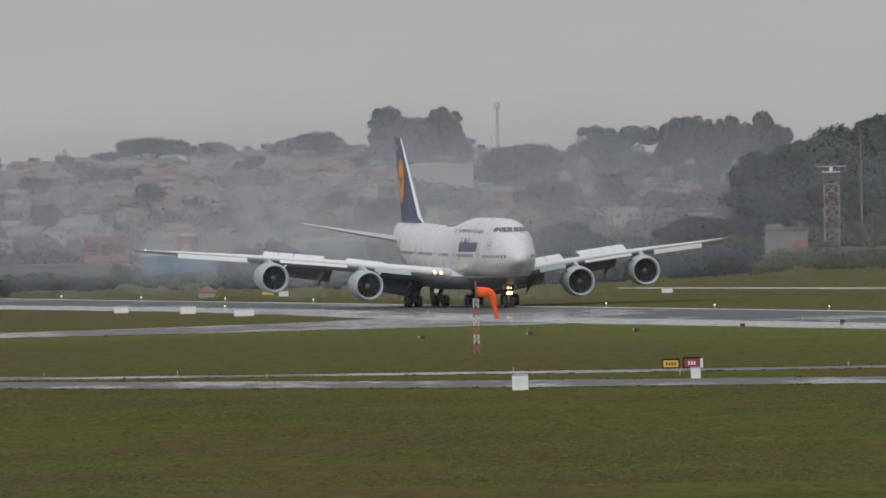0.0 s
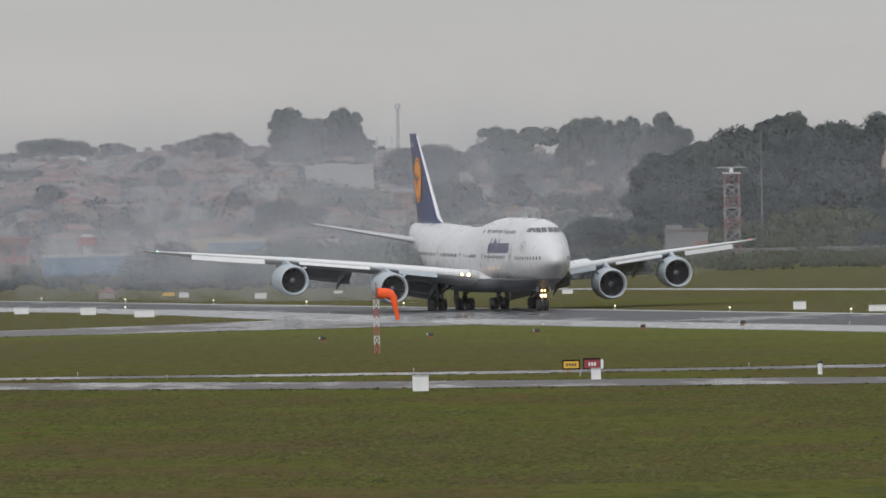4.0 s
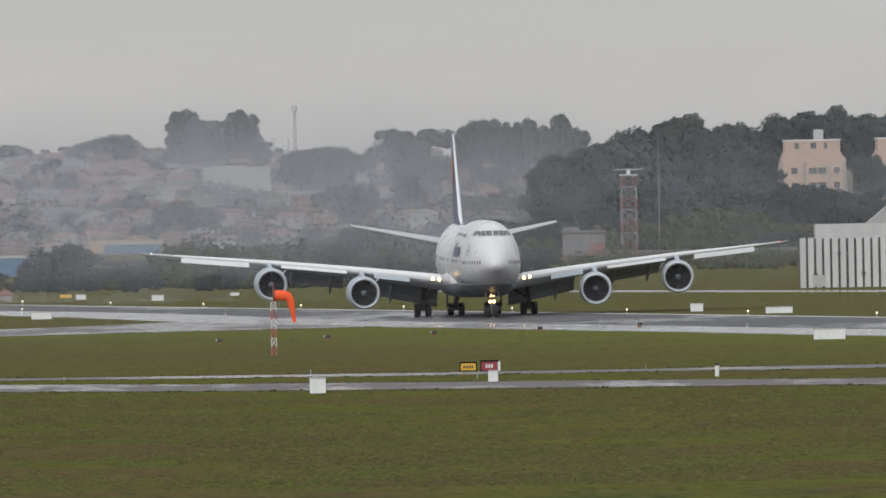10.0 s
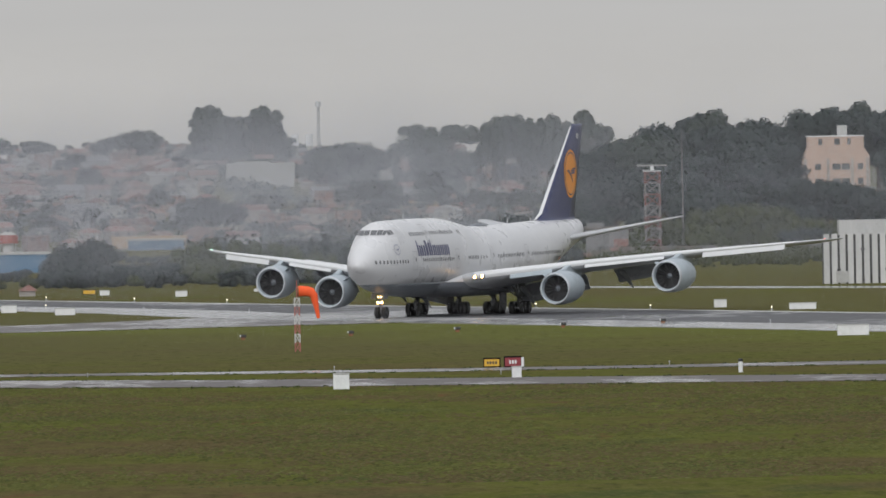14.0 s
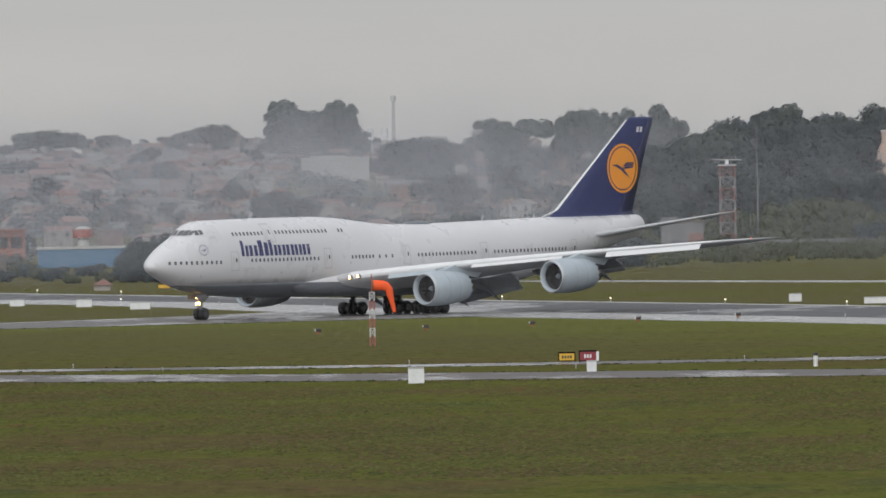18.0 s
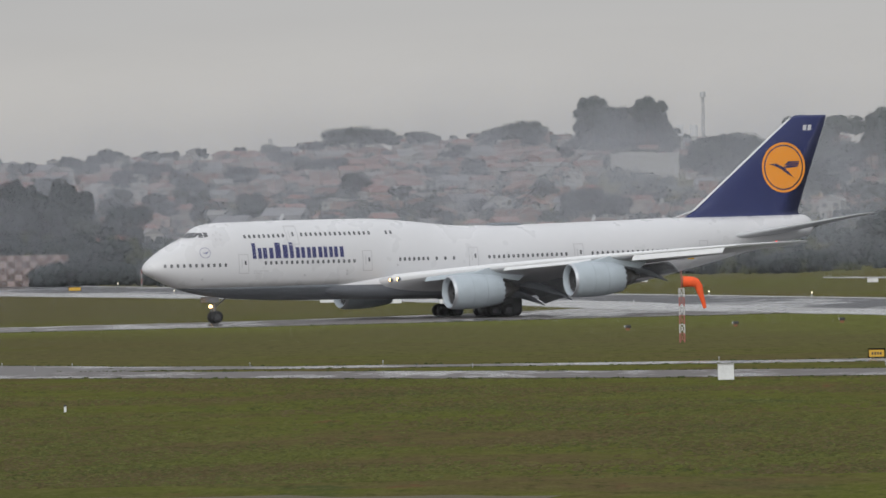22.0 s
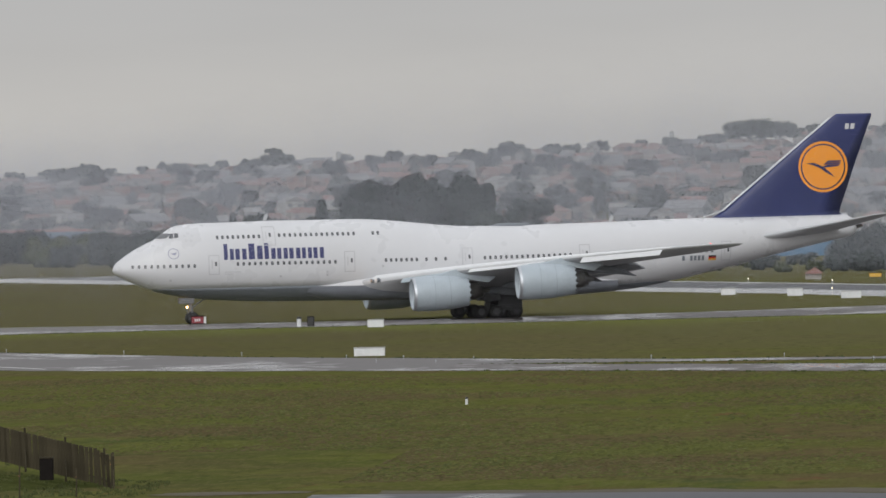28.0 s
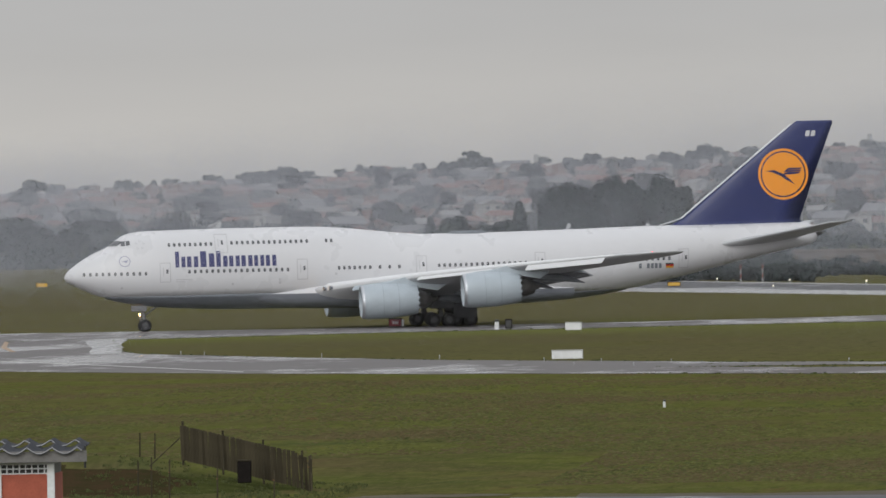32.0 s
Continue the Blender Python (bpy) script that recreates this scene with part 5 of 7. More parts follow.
def build_hut():
    t = thing("hut", pose(-49.6, 560, 0.35), "small orange brick hut with a wavy grey sheet roof", "hut")
    part("wall", bm_mesh("wall", box(6.0, 4.0, 2.38, -3.0, 2.0, -0.4, 0.0), M["brick_wall"]), t, "orange brick wall")
    part("wall_top", bm_mesh("wall_top", box(6.0, 4.0, 0.42, -3.0, 2.0, 2.4, 0.0), M["concrete"]), t, "white plastered upper wall")
    # Black block paints the interior's darkness behind the vents.
    part("back_wall", bm_mesh("back_wall", box(5.9, 3.6, 0.44, -3.0, 2.2, 1.97, 0.0), M["black"]), t, "black block standing for the unlit interior behind the vent strip")
    for x in (-0.09, -2.3, -4.5):
        part("column", bm_mesh("column", box(0.3, 0.2, 2.8, x - 0.04, -0.04, -0.4, 0.01), M["concrete"]), t, "pale concrete column")
    for k in range(10):
        part("vent_bar", bm_mesh("vent_bar", box(0.05, 0.05, 0.4, -0.4 - 0.26 * k, 0.02, 1.99, 0.0), M["concrete"]), t)
    for z in (1.97, 2.17, 2.36):
        part("vent_rail", bm_mesh("vent_rail", box(5.8, 0.06, 0.05, -3.0, 0.0, z, 0.0), M["concrete"]), t)
    part("fascia", bm_mesh("fascia", box(7.55, 0.1, 0.46, -2.35, -0.62, 2.46, 0.01), M["fascia_grey"]), t, "grey fascia board")
    # large-wave roofing sheets in two overlapping courses
    for course, (y0, y1, z0, z1) in enumerate(((-0.85, 1.5, 2.98, 3.2), (1.3, 3.2, 3.26, 3.34))):
        verts, faces, n = [], [], 72
        for i in range(n + 1):
            x = -6.2 + 7.45 * i / n
            wv = 0.10 - 0.26 * abs(math.sin(math.pi * (x + 0.25 * course) / 1.04))
            for y, z in ((y0, z0), (y1, z1)):
                verts += [(x, y, z + wv), (x, y, z + wv - 0.05)]
        for i in range(n):
            b = i * 4
            faces += [(b, b + 2, b + 6, b + 4), (b + 1, b + 5, b + 7, b + 3), (b, b + 4, b + 5, b + 1), (b + 2, b + 3, b + 7, b + 6)]
        part("roof_sheet", mesh_of("roof_sheet", verts, faces, M["roof_sheet"]), t, "dark wavy fibre-cement roof sheet")
        # Edge highlight put in as a pale rod along the sheet.
        rim = bmesh.new()
        for i in range(n):
            a, b = verts[i * 4], verts[(i + 1) * 4]
            rod((a[0], a[1], a[2] + 0.005), (b[0], b[1], b[2] + 0.005), 0.022, rim, 5)
        part("sheet_rim", bm_mesh("sheet_rim", rim, M["roof_rim"]), t, "pale rod drawn as the highlight along a sheet edge")
    part("gutter_pipe", bm_mesh("gutter_pipe", rod((1.35, -0.6, 2.2), (1.35, -0.6, 3.1), 0.05), M["black"]), t)


build_screen()
build_fence_posts()
build_hut()


# ---- buildings beyond the airfield ----
WALLS = [material("plaster_" + n, c, 0.85, var=0.14, scale=2.5, objects=0.16) for n, c in (("white", (0.32, 0.315, 0.31)), ("cream", (0.30, 0.28, 0.265)), ("peach", (0.27, 0.20, 0.175)), ("grey", (0.21, 0.21, 0.22)), ("brick", (0.21, 0.135, 0.11)), ("tan", (0.24, 0.215, 0.20)))]
ROOFS = [material("roof_" + n, c, 0.5, var=0.25, scale=1.5, objects=0.25, stretch=(1, 3, 1), bump=0.03) for n, c in (("terracotta", (0.17, 0.078, 0.060)), ("brown", (0.14, 0.078, 0.062)), ("grey", (0.135, 0.135, 0.145)), ("pale", (0.18, 0.175, 0.175)))]
M["window_dark"] = material("window_dark", (0.08, 0.085, 0.09), 0.25, var=0.2, objects=0.3)
M["door_wood"] = material("door_wood", (0.12, 0.08, 0.06), 0.6, var=0.2)
M["blue_wall"] = material("blue_cladding", (0.042, 0.125, 0.225), 0.55, var=0.12, scale=3.0)
M["yellow_wall"] = material("yellow_wall", (0.42, 0.29, 0.15), 0.8, var=0.12, scale=3.0)
M["peach_wall"] = material("peach_plaster", (0.44, 0.33, 0.275), 0.85, var=0.12, scale=3.0)
M["beige_wall"] = material("beige_wall", (0.31, 0.31, 0.305), 0.8, var=0.08, scale=6.0)
M["shed_white"] = material("white_cladding", (0.44, 0.44, 0.435), 0.6, var=0.12, scale=1.5, stretch=(1, 1, 0.3), objects=0.08)
# Near-black that paints the shade in openings and between panels; also on brackets.
M["dark_gap"] = material("dark_gap", (0.06, 0.06, 0.06), 0.8, var=0.3, scale=0.8)
# Radar tower and mast paints, dulled to carry distance haze in the colour.
M["tower_red_hazed"] = material("tower_red_hazed", (0.18, 0.088, 0.080), 0.6, var=0.2, scale=0.8)
M["tower_white_hazed"] = material("tower_white_hazed", (0.19, 0.186, 0.186), 0.6, var=0.15, scale=0.8)
M["hall_grey"] = material("hall_grey", (0.155, 0.155, 0.16), 0.85, var=0.25, scale=2.5)
M["hall_brown"] = material("hall_brown", (0.125, 0.108, 0.098), 0.9, var=0.3, scale=2.5)
M["brick_plaster"] = material("brick_plaster", (0.25, 0.12, 0.095), 0.85, var=0.2, scale=2.0)
M["dull_red"] = material("dull_red_wall", (0.21, 0.11, 0.095), 0.85, var=0.3, scale=1.2)
M["red_wall"] = material("faded_red_wall", (0.36, 0.13, 0.10), 0.8, var=0.2, scale=2.0)


def house(kind_, w, d, h, wall, roof, label):
    """A small house: gabled, hipped or flat, with its windows and door."""
    t = thing("house", pose(0, 0, -60), label, "house", "houses on the hill")
    part("wall", bm_mesh("wall", box(w, d, h + 1.2, 0, 0, -1.2, 0.0), wall), t)
    e = 0.45
    if kind_ == "gable":
        rh = w * 0.19
        v = [(-w / 2 - e, -d / 2 - e, h - 0.1), (w / 2 + e, -d / 2 - e, h - 0.1), (w / 2 + e, d / 2 + e, h - 0.1), (-w / 2 - e, d / 2 + e, h - 0.1), (-w / 2 - e, 0, h + rh), (w / 2 + e, 0, h + rh)]
        f = [(0, 1, 5, 4), (2, 3, 4, 5), (0, 4, 3), (1, 2, 5), (0, 3, 2, 1)]
    elif kind_ == "side":
        rh = w * 0.22
        v = [(-w / 2 - e, -d / 2 - e, h - 0.1), (w / 2 + e, -d / 2 - e, h - 0.1), (w / 2 + e, d / 2 + e, h - 0.1), (-w / 2 - e, d / 2 + e, h - 0.1), (0, -d / 2 - e, h + rh), (0, d / 2 + e, h + rh)]
        f = [(0, 4, 5, 3), (1, 2, 5, 4), (0, 1, 4), (2, 3, 5), (0, 3, 2, 1)]
    elif kind_ == "hip":
        rh = w * 0.2
        v = [(-w / 2 - e, -d / 2 - e, h - 0.1), (w / 2 + e, -d / 2 - e, h - 0.1), (w / 2 + e, d / 2 + e, h - 0.1), (-w / 2 - e, d / 2 + e, h - 0.1), (-w * 0.18, 0, h + rh), (w * 0.18, 0, h + rh)]
        f = [(0, 1, 5, 4), (2, 3, 4, 5), (0, 4, 3), (1, 2, 5), (0, 3, 2, 1)]
    else:
        bm = box(w + 0.3, d + 0.3, 0.35, 0, 0, h - 0.05, 0.03)
        part("roof", bm_mesh("roof", bm, roof), t)
        tk = part("water_tank", bm_mesh("water_tank", rod((0, 0, 0), (0, 0, 1.1), 0.6, None, 12, 0.7), WALLS[0]), t, "", pose(w * 0.2, 0.3, h + 0.28))
        v = None
    if v:
        part("roof", mesh_of("roof", v, f, roof), t)
        part("chimney", bm_mesh("chimney", box(0.5, 0.5, 1.3, w * 0.24, 0.2, h + 0.1, 0.02), WALLS[4]), t)
    for k in range(2):
        wx = w * (0.26 if k else -0.26)
        part("window", bm_mesh("window", box(1.3, 0.12, 1.1, wx, -d / 2 - 0.02, h - 1.9, 0.01), M["window_dark"]), t)
    part("door", bm_mesh("door", box(0.9, 0.1, 2.1, 0, -d / 2 - 0.02, 0.0, 0.01), M["door_wood"]), t)
    return t


FAR_HOUSES = []


def build_town():
    kinds = []
    rng = random.Random(5)
    for i, (k, w, d, h, a, b, lab) in enumerate((("gable", 8.5, 7, 3.1, 0, 0, "white plastered house with terracotta gable roof"), ("side", 7.0, 9, 3.2, 1, 0, "cream house with a terracotta roof"), ("hip", 9.0, 8, 3.2, 2, 1, "peach house with a brown hipped roof"),
                                                 ("gable", 10, 7, 3.0, 5, 1, "tan house with a brown tiled roof"), ("flat", 7.5, 8, 6.0, 4, 2, "two-storey bare brick house with a flat roof"), ("side", 6.5, 8, 5.2, 0, 3, "tall narrow white house with a pale roof"),
                                                 ("gable", 12, 7, 3.4, 3, 2, "grey house under a long grey sheet roof"), ("hip", 7.5, 7, 3.0, 1, 0, "cream cottage with a hipped terracotta roof"), ("flat", 9, 8, 3.5, 2, 3, "peach plastered house with a flat roof"),
                                                 ("gable", 8, 7, 5.6, 5, 0, "two-storey tan house with a terracotta roof"), ("side", 8, 8, 3.2, 4, 1, "brick house with a brown gable roof"), ("gable", 9, 6, 3.0, 3, 3, "grey house with a pale sheet roof"))):
        kinds.append(house(k, w, d, h, WALLS[a], ROOFS[b], lab))
    used = set()
    row_, dist = 0, 2600.0
    while dist < 4400:
        az = -5.75 + rng.uniform(0, 0.3)
        while az < 1.75:
            step = math.degrees(rng.uniform(11.0, 19.0) * (0.6 if dist > 3250 else 0.6) / dist)
            az += step
            d = dist + rng.uniform(-45, 45)
            if az > 1.15 and d < 3500 or rng.random() < 0.13:
                continue
            if d < 2900 and (az < -4.4 or -3.1 < az < -2.3 or 0.2 < az and d < 2720):
                continue
            if -0.2 < az < 0.2 and 3000 < d < 3560:
                continue
            i = rng.randrange(len(kinds))
            s = rng.uniform(0.8, 1.12) * (0.66 if d > 3250 else 0.64)
            m = Matrix.Translation(spot(az, d)) @ pose(0, 0, 0, 0, 0, rng.gauss(0, 24)) @ Matrix.Diagonal((s, s, s, 1))
            if d > 3250 and i in used:
                FAR_HOUSES.append((kinds[i], m))
            elif i in used:
                copy_thing(kinds[i], m @ Matrix.Diagonal([1 / c for c in kinds[i].scale] + [1]))
            else:
                kinds[i].matrix_basis = m
                used.add(i)
        dist += 78 if dist > 3250 else 92
        row_ += 1


def big_block(name, az, d, w, dp, h, wall, label, roof=None, floors=0, cols=0, base=-1.5, win=(1.3, 1.1), category="building", turn=0.0):
    t = thing(name, Matrix.Translation(spot(az, d)) @ pose(0, 0, 0, 0, 0, turn), label, category)
    part("wall", bm_mesh("wall", box(w, dp, h - base, 0, 0, base, 0.0), wall), t)
    part("roof", bm_mesh("roof", box(w + 0.5, dp + 0.5, 0.4, 0, 0, h, 0.03), roof or M["concrete_grey"]), t)
    for j in range(floors):
        for i in range(cols):
            x = (i - (cols - 1) / 2) * w / cols
            z = h - 2.4 - j * 2.9
            wd = part("window", bm_mesh("window", box(win[0], 0.14, win[1], x, -dp / 2 - 0.03, z, 0.0), M["window_dark"]), t)
            part("sill", bm_mesh("sill", box(win[0] + 0.2, 0.2, 0.1, x, -dp / 2 - 0.06, z - 0.1, 0.0), M["concrete"]), wd)
    return t


def build_landmarks():
    big_block("warehouse", -0.01, 3500, 17.5, 12, 5.6, M["beige_wall"], "large plain beige warehouse on the hillside", base=-4)
    part("roof_edge", bm_mesh("roof_edge", box(9, 1.0, 0.5, -2, -5, 6.0, 0.02), M["beige_wall"]), bpy.data.objects["warehouse"])
    t = big_block("white_house", 0.55, 3300, 6.0, 8, 6.0, WALLS[0], "white two-storey building with paired windows", floors=2, cols=2, base=-2)
    big_block("blue_shed", -1.085, 2150, 13.9, 8, 2.9, M["blue_wall"], "long low blue clad shed", category="shed")
    big_block("blue_shed", -0.455, 2570, 10.6, 8, 1.7, M["blue_wall"], "long low blue clad shed", category="shed")
    big_block("yellow_hall", -0.485, 2590, 14.0, 9, 1.75, M["yellow_wall"], "long low ochre yellow hall", M["yellow_wall"], category="hall")
    big_block("ochre_house", 0.70, 3000, 8.5, 7, 2.6, M["yellow_wall"], "low ochre house among trees", ROOFS[1], 1, 3, -1.0, (1.0, 0.8), "house")
    big_block("market_hall", -4.3, 2620, 22, 9, 3.2, M["blue_wall"], "long hall with a faded red and blue roof", M["red_wall"], category="hall")
    big_block("market_hall", -2.35, 2560, 15, 9, 3.0, M["red_wall"], "long low hall with a faded red wall", M["blue_wall"], category="hall")
    t = big_block("storage_hall", -1.66, 1900, 17.0, 8, 3.0, M["hall_brown"], "long low weathered grey-brown hall", M["hall_brown"], 0, 0, -0.5, (1.6, 0.7), "hall")
    for k in range(7):
        part("pillar", bm_mesh("pillar", box(0.3, 0.2, 2.9, -7.5 + 2.5 * k, -4.1, -0.1, 0.02), M["hall_grey"]), t)
    # brick-red house of two storeys with an open upper gallery
    t = thing("brick_building", Matrix.Translation(spot(-1.42, 2250)), "brick-red two-storey building with dark window bands", "building")
    part("wall", bm_mesh("wall", box(7.4, 7, 3.3, 0, 0, -0.6, 0.0), M["brick_plaster"]), t)
    part("upper_wall", bm_mesh("upper_wall", box(7.4, 6.4, 0.9, 0, 0.3, 4.6, 0.0), M["brick_plaster"]), t)
    part("gallery_wall", bm_mesh("gallery_wall", box(7.0, 5.6, 1.9, 0, 0.6, 2.7, 0.0), M["dark_gap"]), t, "recessed gallery wall coloured dark for its shade")
    part("roof", bm_mesh("roof", box(8.0, 7.4, 0.35, 0, 0, 5.5, 0.03), M["brick_plaster"]), t)
    for x in (-3.5, -1.2, 1.2, 3.5):
        part("column", bm_mesh("column", box(0.45, 0.3, 1.95, x, -3.2, 2.7, 0.01), M["brick_plaster"]), t)
    for x in (-2.3, 0.0, 2.3):
        wd = part("window", bm_mesh("window", box(1.3, 0.14, 0.9, x, -3.53, 0.9, 0.0), M["window_dark"]), t)
        part("sill", bm_mesh("sill", box(1.5, 0.2, 0.1, x, -3.56, 0.8, 0.0), M["concrete_grey"]), wd)
    t = big_block("wall_building", 1.45, 2128, 6.6, 6, 4.0, M["hall_grey"], "weathered grey building with a faded red end", M["hall_brown"], base=-1.2)
    part("end_wall", bm_mesh("end_wall", box(2.3, 0.2, 3.0, 2.1, -3.05, -0.6, 0.0), M["dull_red"]), t, "faded red wall panel")
    part("doorway", bm_mesh("doorway", box(1.4, 0.12, 1.9, -0.9, -3.03, -0.6, 0.0), M["dark_gap"]), t, "dark panel standing for the shade in a doorway")
    part("parapet", bm_mesh("parapet", box(2.6, 0.4, 0.7, -2.0, -2.7, 4.3, 0.0), M["hall_grey"]), t)
    # apartment buildings on the wooded knoll
    for az, d in ((2.42, 2500), (2.81, 2505)):
        t = thing("apartment_building", Matrix.Translation(spot(az, d)), "peach apartment block with a stepped gable roofline", "apartment building", "apartment buildings")
        part("wall", bm_mesh("wall", box(12.2, 9, 10.2, 0, 0, -3.0, 0.0), M["peach_wall"]), t)
        part("upper_wall", bm_mesh("upper_wall", box(10.2, 8.6, 3.9, 0, 0, 7.15, 0.0), M["peach_wall"]), t)
        for s in (-1, 1):
            v = [(s * 5.1, -4.25, 7.2), (s * 6.3, -4.25, 7.2), (s * 5.1, -4.25, 9.0), (s * 5.1, 4.3, 7.2), (s * 6.3, 4.3, 7.2), (s * 5.1, 4.3, 9.0)]
            part("roof_slope", mesh_of("roof_slope", v, [(0, 1, 2), (3, 5, 4), (1, 4, 5, 2), (0, 3, 4, 1), (0, 2, 5, 3)], M["peach_wall"]), t)
        part("roof", bm_mesh("roof", box(10.5, 8.9, 0.25, 0, 0, 11.0, 0.02), M["concrete"]), t)
        part("water_tank", bm_mesh("water_tank", box(1.8, 1.8, 1.9, 1.3, 0, 11.2, 0.05), M["concrete_grey"]), t)
        for x in (-5.7, -1.55, 2.9, 5.7):
            part("pilaster", bm_mesh("pilaster", box(0.5, 0.3, 8.2, x, -4.55, -1.2, 0.0), WALLS[1]), t, "pale vertical wall strip")
        for z, cols in ((9.6, ((-2.9, 0.7), (0.2, 1.0), (2.4, 0.6))), (5.0, ((-3.4, 1.1), (0.0, 1.5), (1.7, 1.5), (4.4, 1.0))), (2.3, ((-3.4, 1.1), (0.0, 1.5), (1.7, 1.5), (4.4, 1.0))), (-0.4, ((-3.4, 1.1), (0.0, 1.5), (1.7, 1.5), (4.4, 1.0)))):
            for x, w in cols:
                wd = part("window", bm_mesh("window", box(w, 0.14, 1.05, x, -4.55 if z < 8 else -4.33, z, 0.0), M["window_dark"]), t)
                part("sill", bm_mesh("sill", box(w + 0.2, 0.24, 0.1, x, -4.58 if z < 8 else -4.36, z - 0.1, 0.0), WALLS[1]), wd)
    # white shed with upright boards, beyond the runway
    t = thing("cargo_shed", pose(79.2, 1656, 0), "white shed front of upright panels with dark gaps", "shed")
    part("wall", bm_mesh("wall", box(21.6, 6, 6.0, 0, 3.2, -0.1, 0.0), M["dark_gap"]), t, "wall behind the panels, coloured dark for the shade in the gaps")
    for k in range(22):
        wd = 0.68 if k % 4 else 0.72
        part("panel", bm_mesh("panel", box(wd, 0.12, 6.15, -10.5 + 0.985 * k, 0.08, -0.05, 0.01), M["shed_white"]), t)
        if k % 3 == 1:
            part("bracket", bm_mesh("bracket", box(0.5, 0.16, 0.35, -10.0 + 0.985 * k, 0.05, 1.5 if k % 2 else 4.0, 0.02), M["dark_gap"]), t)
    part("upper_wall", bm_mesh("upper_wall", box(22, 5, 1.75, 2.2, 5.0, 6.0, 0.0), M["shed_white"]), t, "plain pale upper wall")
    v = [(-2.6, 3.0, 7.6), (14, 3.0, 7.6), (14, 3.0, 11.5), (2.2, 3.0, 11.5), (-2.6, 9, 7.6), (14, 9, 7.6), (14, 9, 11.5), (2.2, 9, 11.5)]
    part("roof", mesh_of("roof", v, [(0, 1, 2, 3), (7, 6, 5, 4), (0, 3, 7, 4), (3, 2, 6, 7)], M["beige_wall"]), t, "pale sloping roof")
    part("notice_board", bm_mesh("notice_board", box(1.55, 0.1, 1.4, -8.6, -0.05, 0.15, 0.02), M["concrete_grey"]), t, "grey board against the panels")
    # radar tower
    t = thing("radar_tower", Matrix.Translation(spot(1.645, 2150)), "red and white lattice radar tower with a flat antenna", "radar tower")
    n, w, hh = 7, 2.3, 12.6
    for k in range(n):
        z0, z1 = hh * k / n - (0.5 if k == 0 else 0), hh * (k + 1) / n
        mt = M["tower_red_hazed" if k % 2 == 0 else "tower_white_hazed"]
        c = [(-w / 2, -w / 2), (w / 2, -w / 2), (w / 2, w / 2), (-w / 2, w / 2)]
        for i in range(4):
            (xa, ya), (xb, yb) = c[i], c[(i + 1) % 4]
            part("leg", bm_mesh("leg", rod((xa, ya, z0), (xa, ya, z1), 0.17, None, 6), mt), t)
            part("brace", bm_mesh("brace", rod((xa, ya, z0), (xb, yb, z1), 0.09, None, 5), mt), t)
            part("brace", bm_mesh("brace", rod((xb, yb, z0), (xa, ya, z1), 0.09, None, 5), mt), t)
            part("ring_beam", bm_mesh("ring_beam", rod((xa, ya, z1), (xb, yb, z1), 0.13, None, 5), mt), t)
    part("platform", bm_mesh("platform", box(2.9, 2.9, 0.25, 0, 0, hh, 0.02), M["steel"]), t)
    part("pedestal", bm_mesh("pedestal", rod((0, 0, hh), (0, 0, hh + 0.95), 0.4, None, 10, 0.25), M["concrete"]), t)
    part("antenna", bm_mesh("antenna", box(4.9, 0.5, 0.2, 0, 0, hh + 0.9, 0.05), M["concrete_grey"]), t, "long flat white antenna bar")
    part("stair_tower", bm_mesh("stair_tower", box(1.3, 1.3, 2.6, -2.6, 0, -0.4, 0.02), M["concrete_grey"]), t)
    t = thing("light_mast", Matrix.Translation(spot(1.772, 2150)), "tall slender grey steel mast", "mast")
    part("pole", bm_mesh("pole", rod((0, 0, -0.5), (0, 0, 19.2), 0.15, None, 8, 0.06), M["tower_white_hazed"]), t)
    part("base", bm_mesh("base", box(0.9, 0.9, 0.6, 0, 0, -0.3, 0.05), M["concrete_grey"]), t)
    # water towers and masts on the skyline
    for az, d, h, r, lab in ((0.14, 4150, 8.8, 1.1, "pale water tower on the skyline"), (0.20, 4150, 8.9, 1.2, "pale water tower on the skyline"), (1.02, 3350, 13.6, 1.3, "white water tower among the trees"),
                             (-1.59, 4300, 6.4, 0.7, "dark water tower on the hilltop"), (-2.28, 4300, 6.8, 0.8, "dark water tower on the hilltop"), (-3.0, 4330, 6.0, 0.8, "dark water tower on the hilltop")):
        t = thing("water_tower", Matrix.Translation(spot(az, d)), lab, "water tower", "water towers")
        part("shaft", bm_mesh("shaft", rod((0, 0, -1), (0, 0, h * 0.62), r * 0.8, None, 12), M["concrete_grey"]), t)
        part("tank", bm_mesh("tank", rod((0, 0, h * 0.6), (0, 0, h), r, None, 14), M["concrete"] if "dark" not in lab else M["concrete_grey"]), t)
    t = thing("radio_mast", Matrix.Translation(spot(0.24, 4200)), "grey lattice telephone mast with antennas at the top", "mast")
    for k in range(5):
        bm = bmesh.new()
        z0, z1, w = 18.6 * k / 5 - (1 if k == 0 else 0), 18.6 * (k + 1) / 5, 0.9 - 0.08 * k
        c = [(-w / 2, -w / 2), (w / 2, -w / 2), (w / 2, w / 2), (-w / 2, w / 2)]
        for i in range(4):
            (xa, ya), (xb, yb) = c[i], c[(i + 1) % 4]
            rod((xa, ya, z0), (xa, ya, z1), 0.13, bm, 5)
            rod((xa, ya, z0), (xb, yb, z1), 0.09, bm, 4)
        part("mast_section", bm_mesh("mast_section", bm, M["steel"]), t)
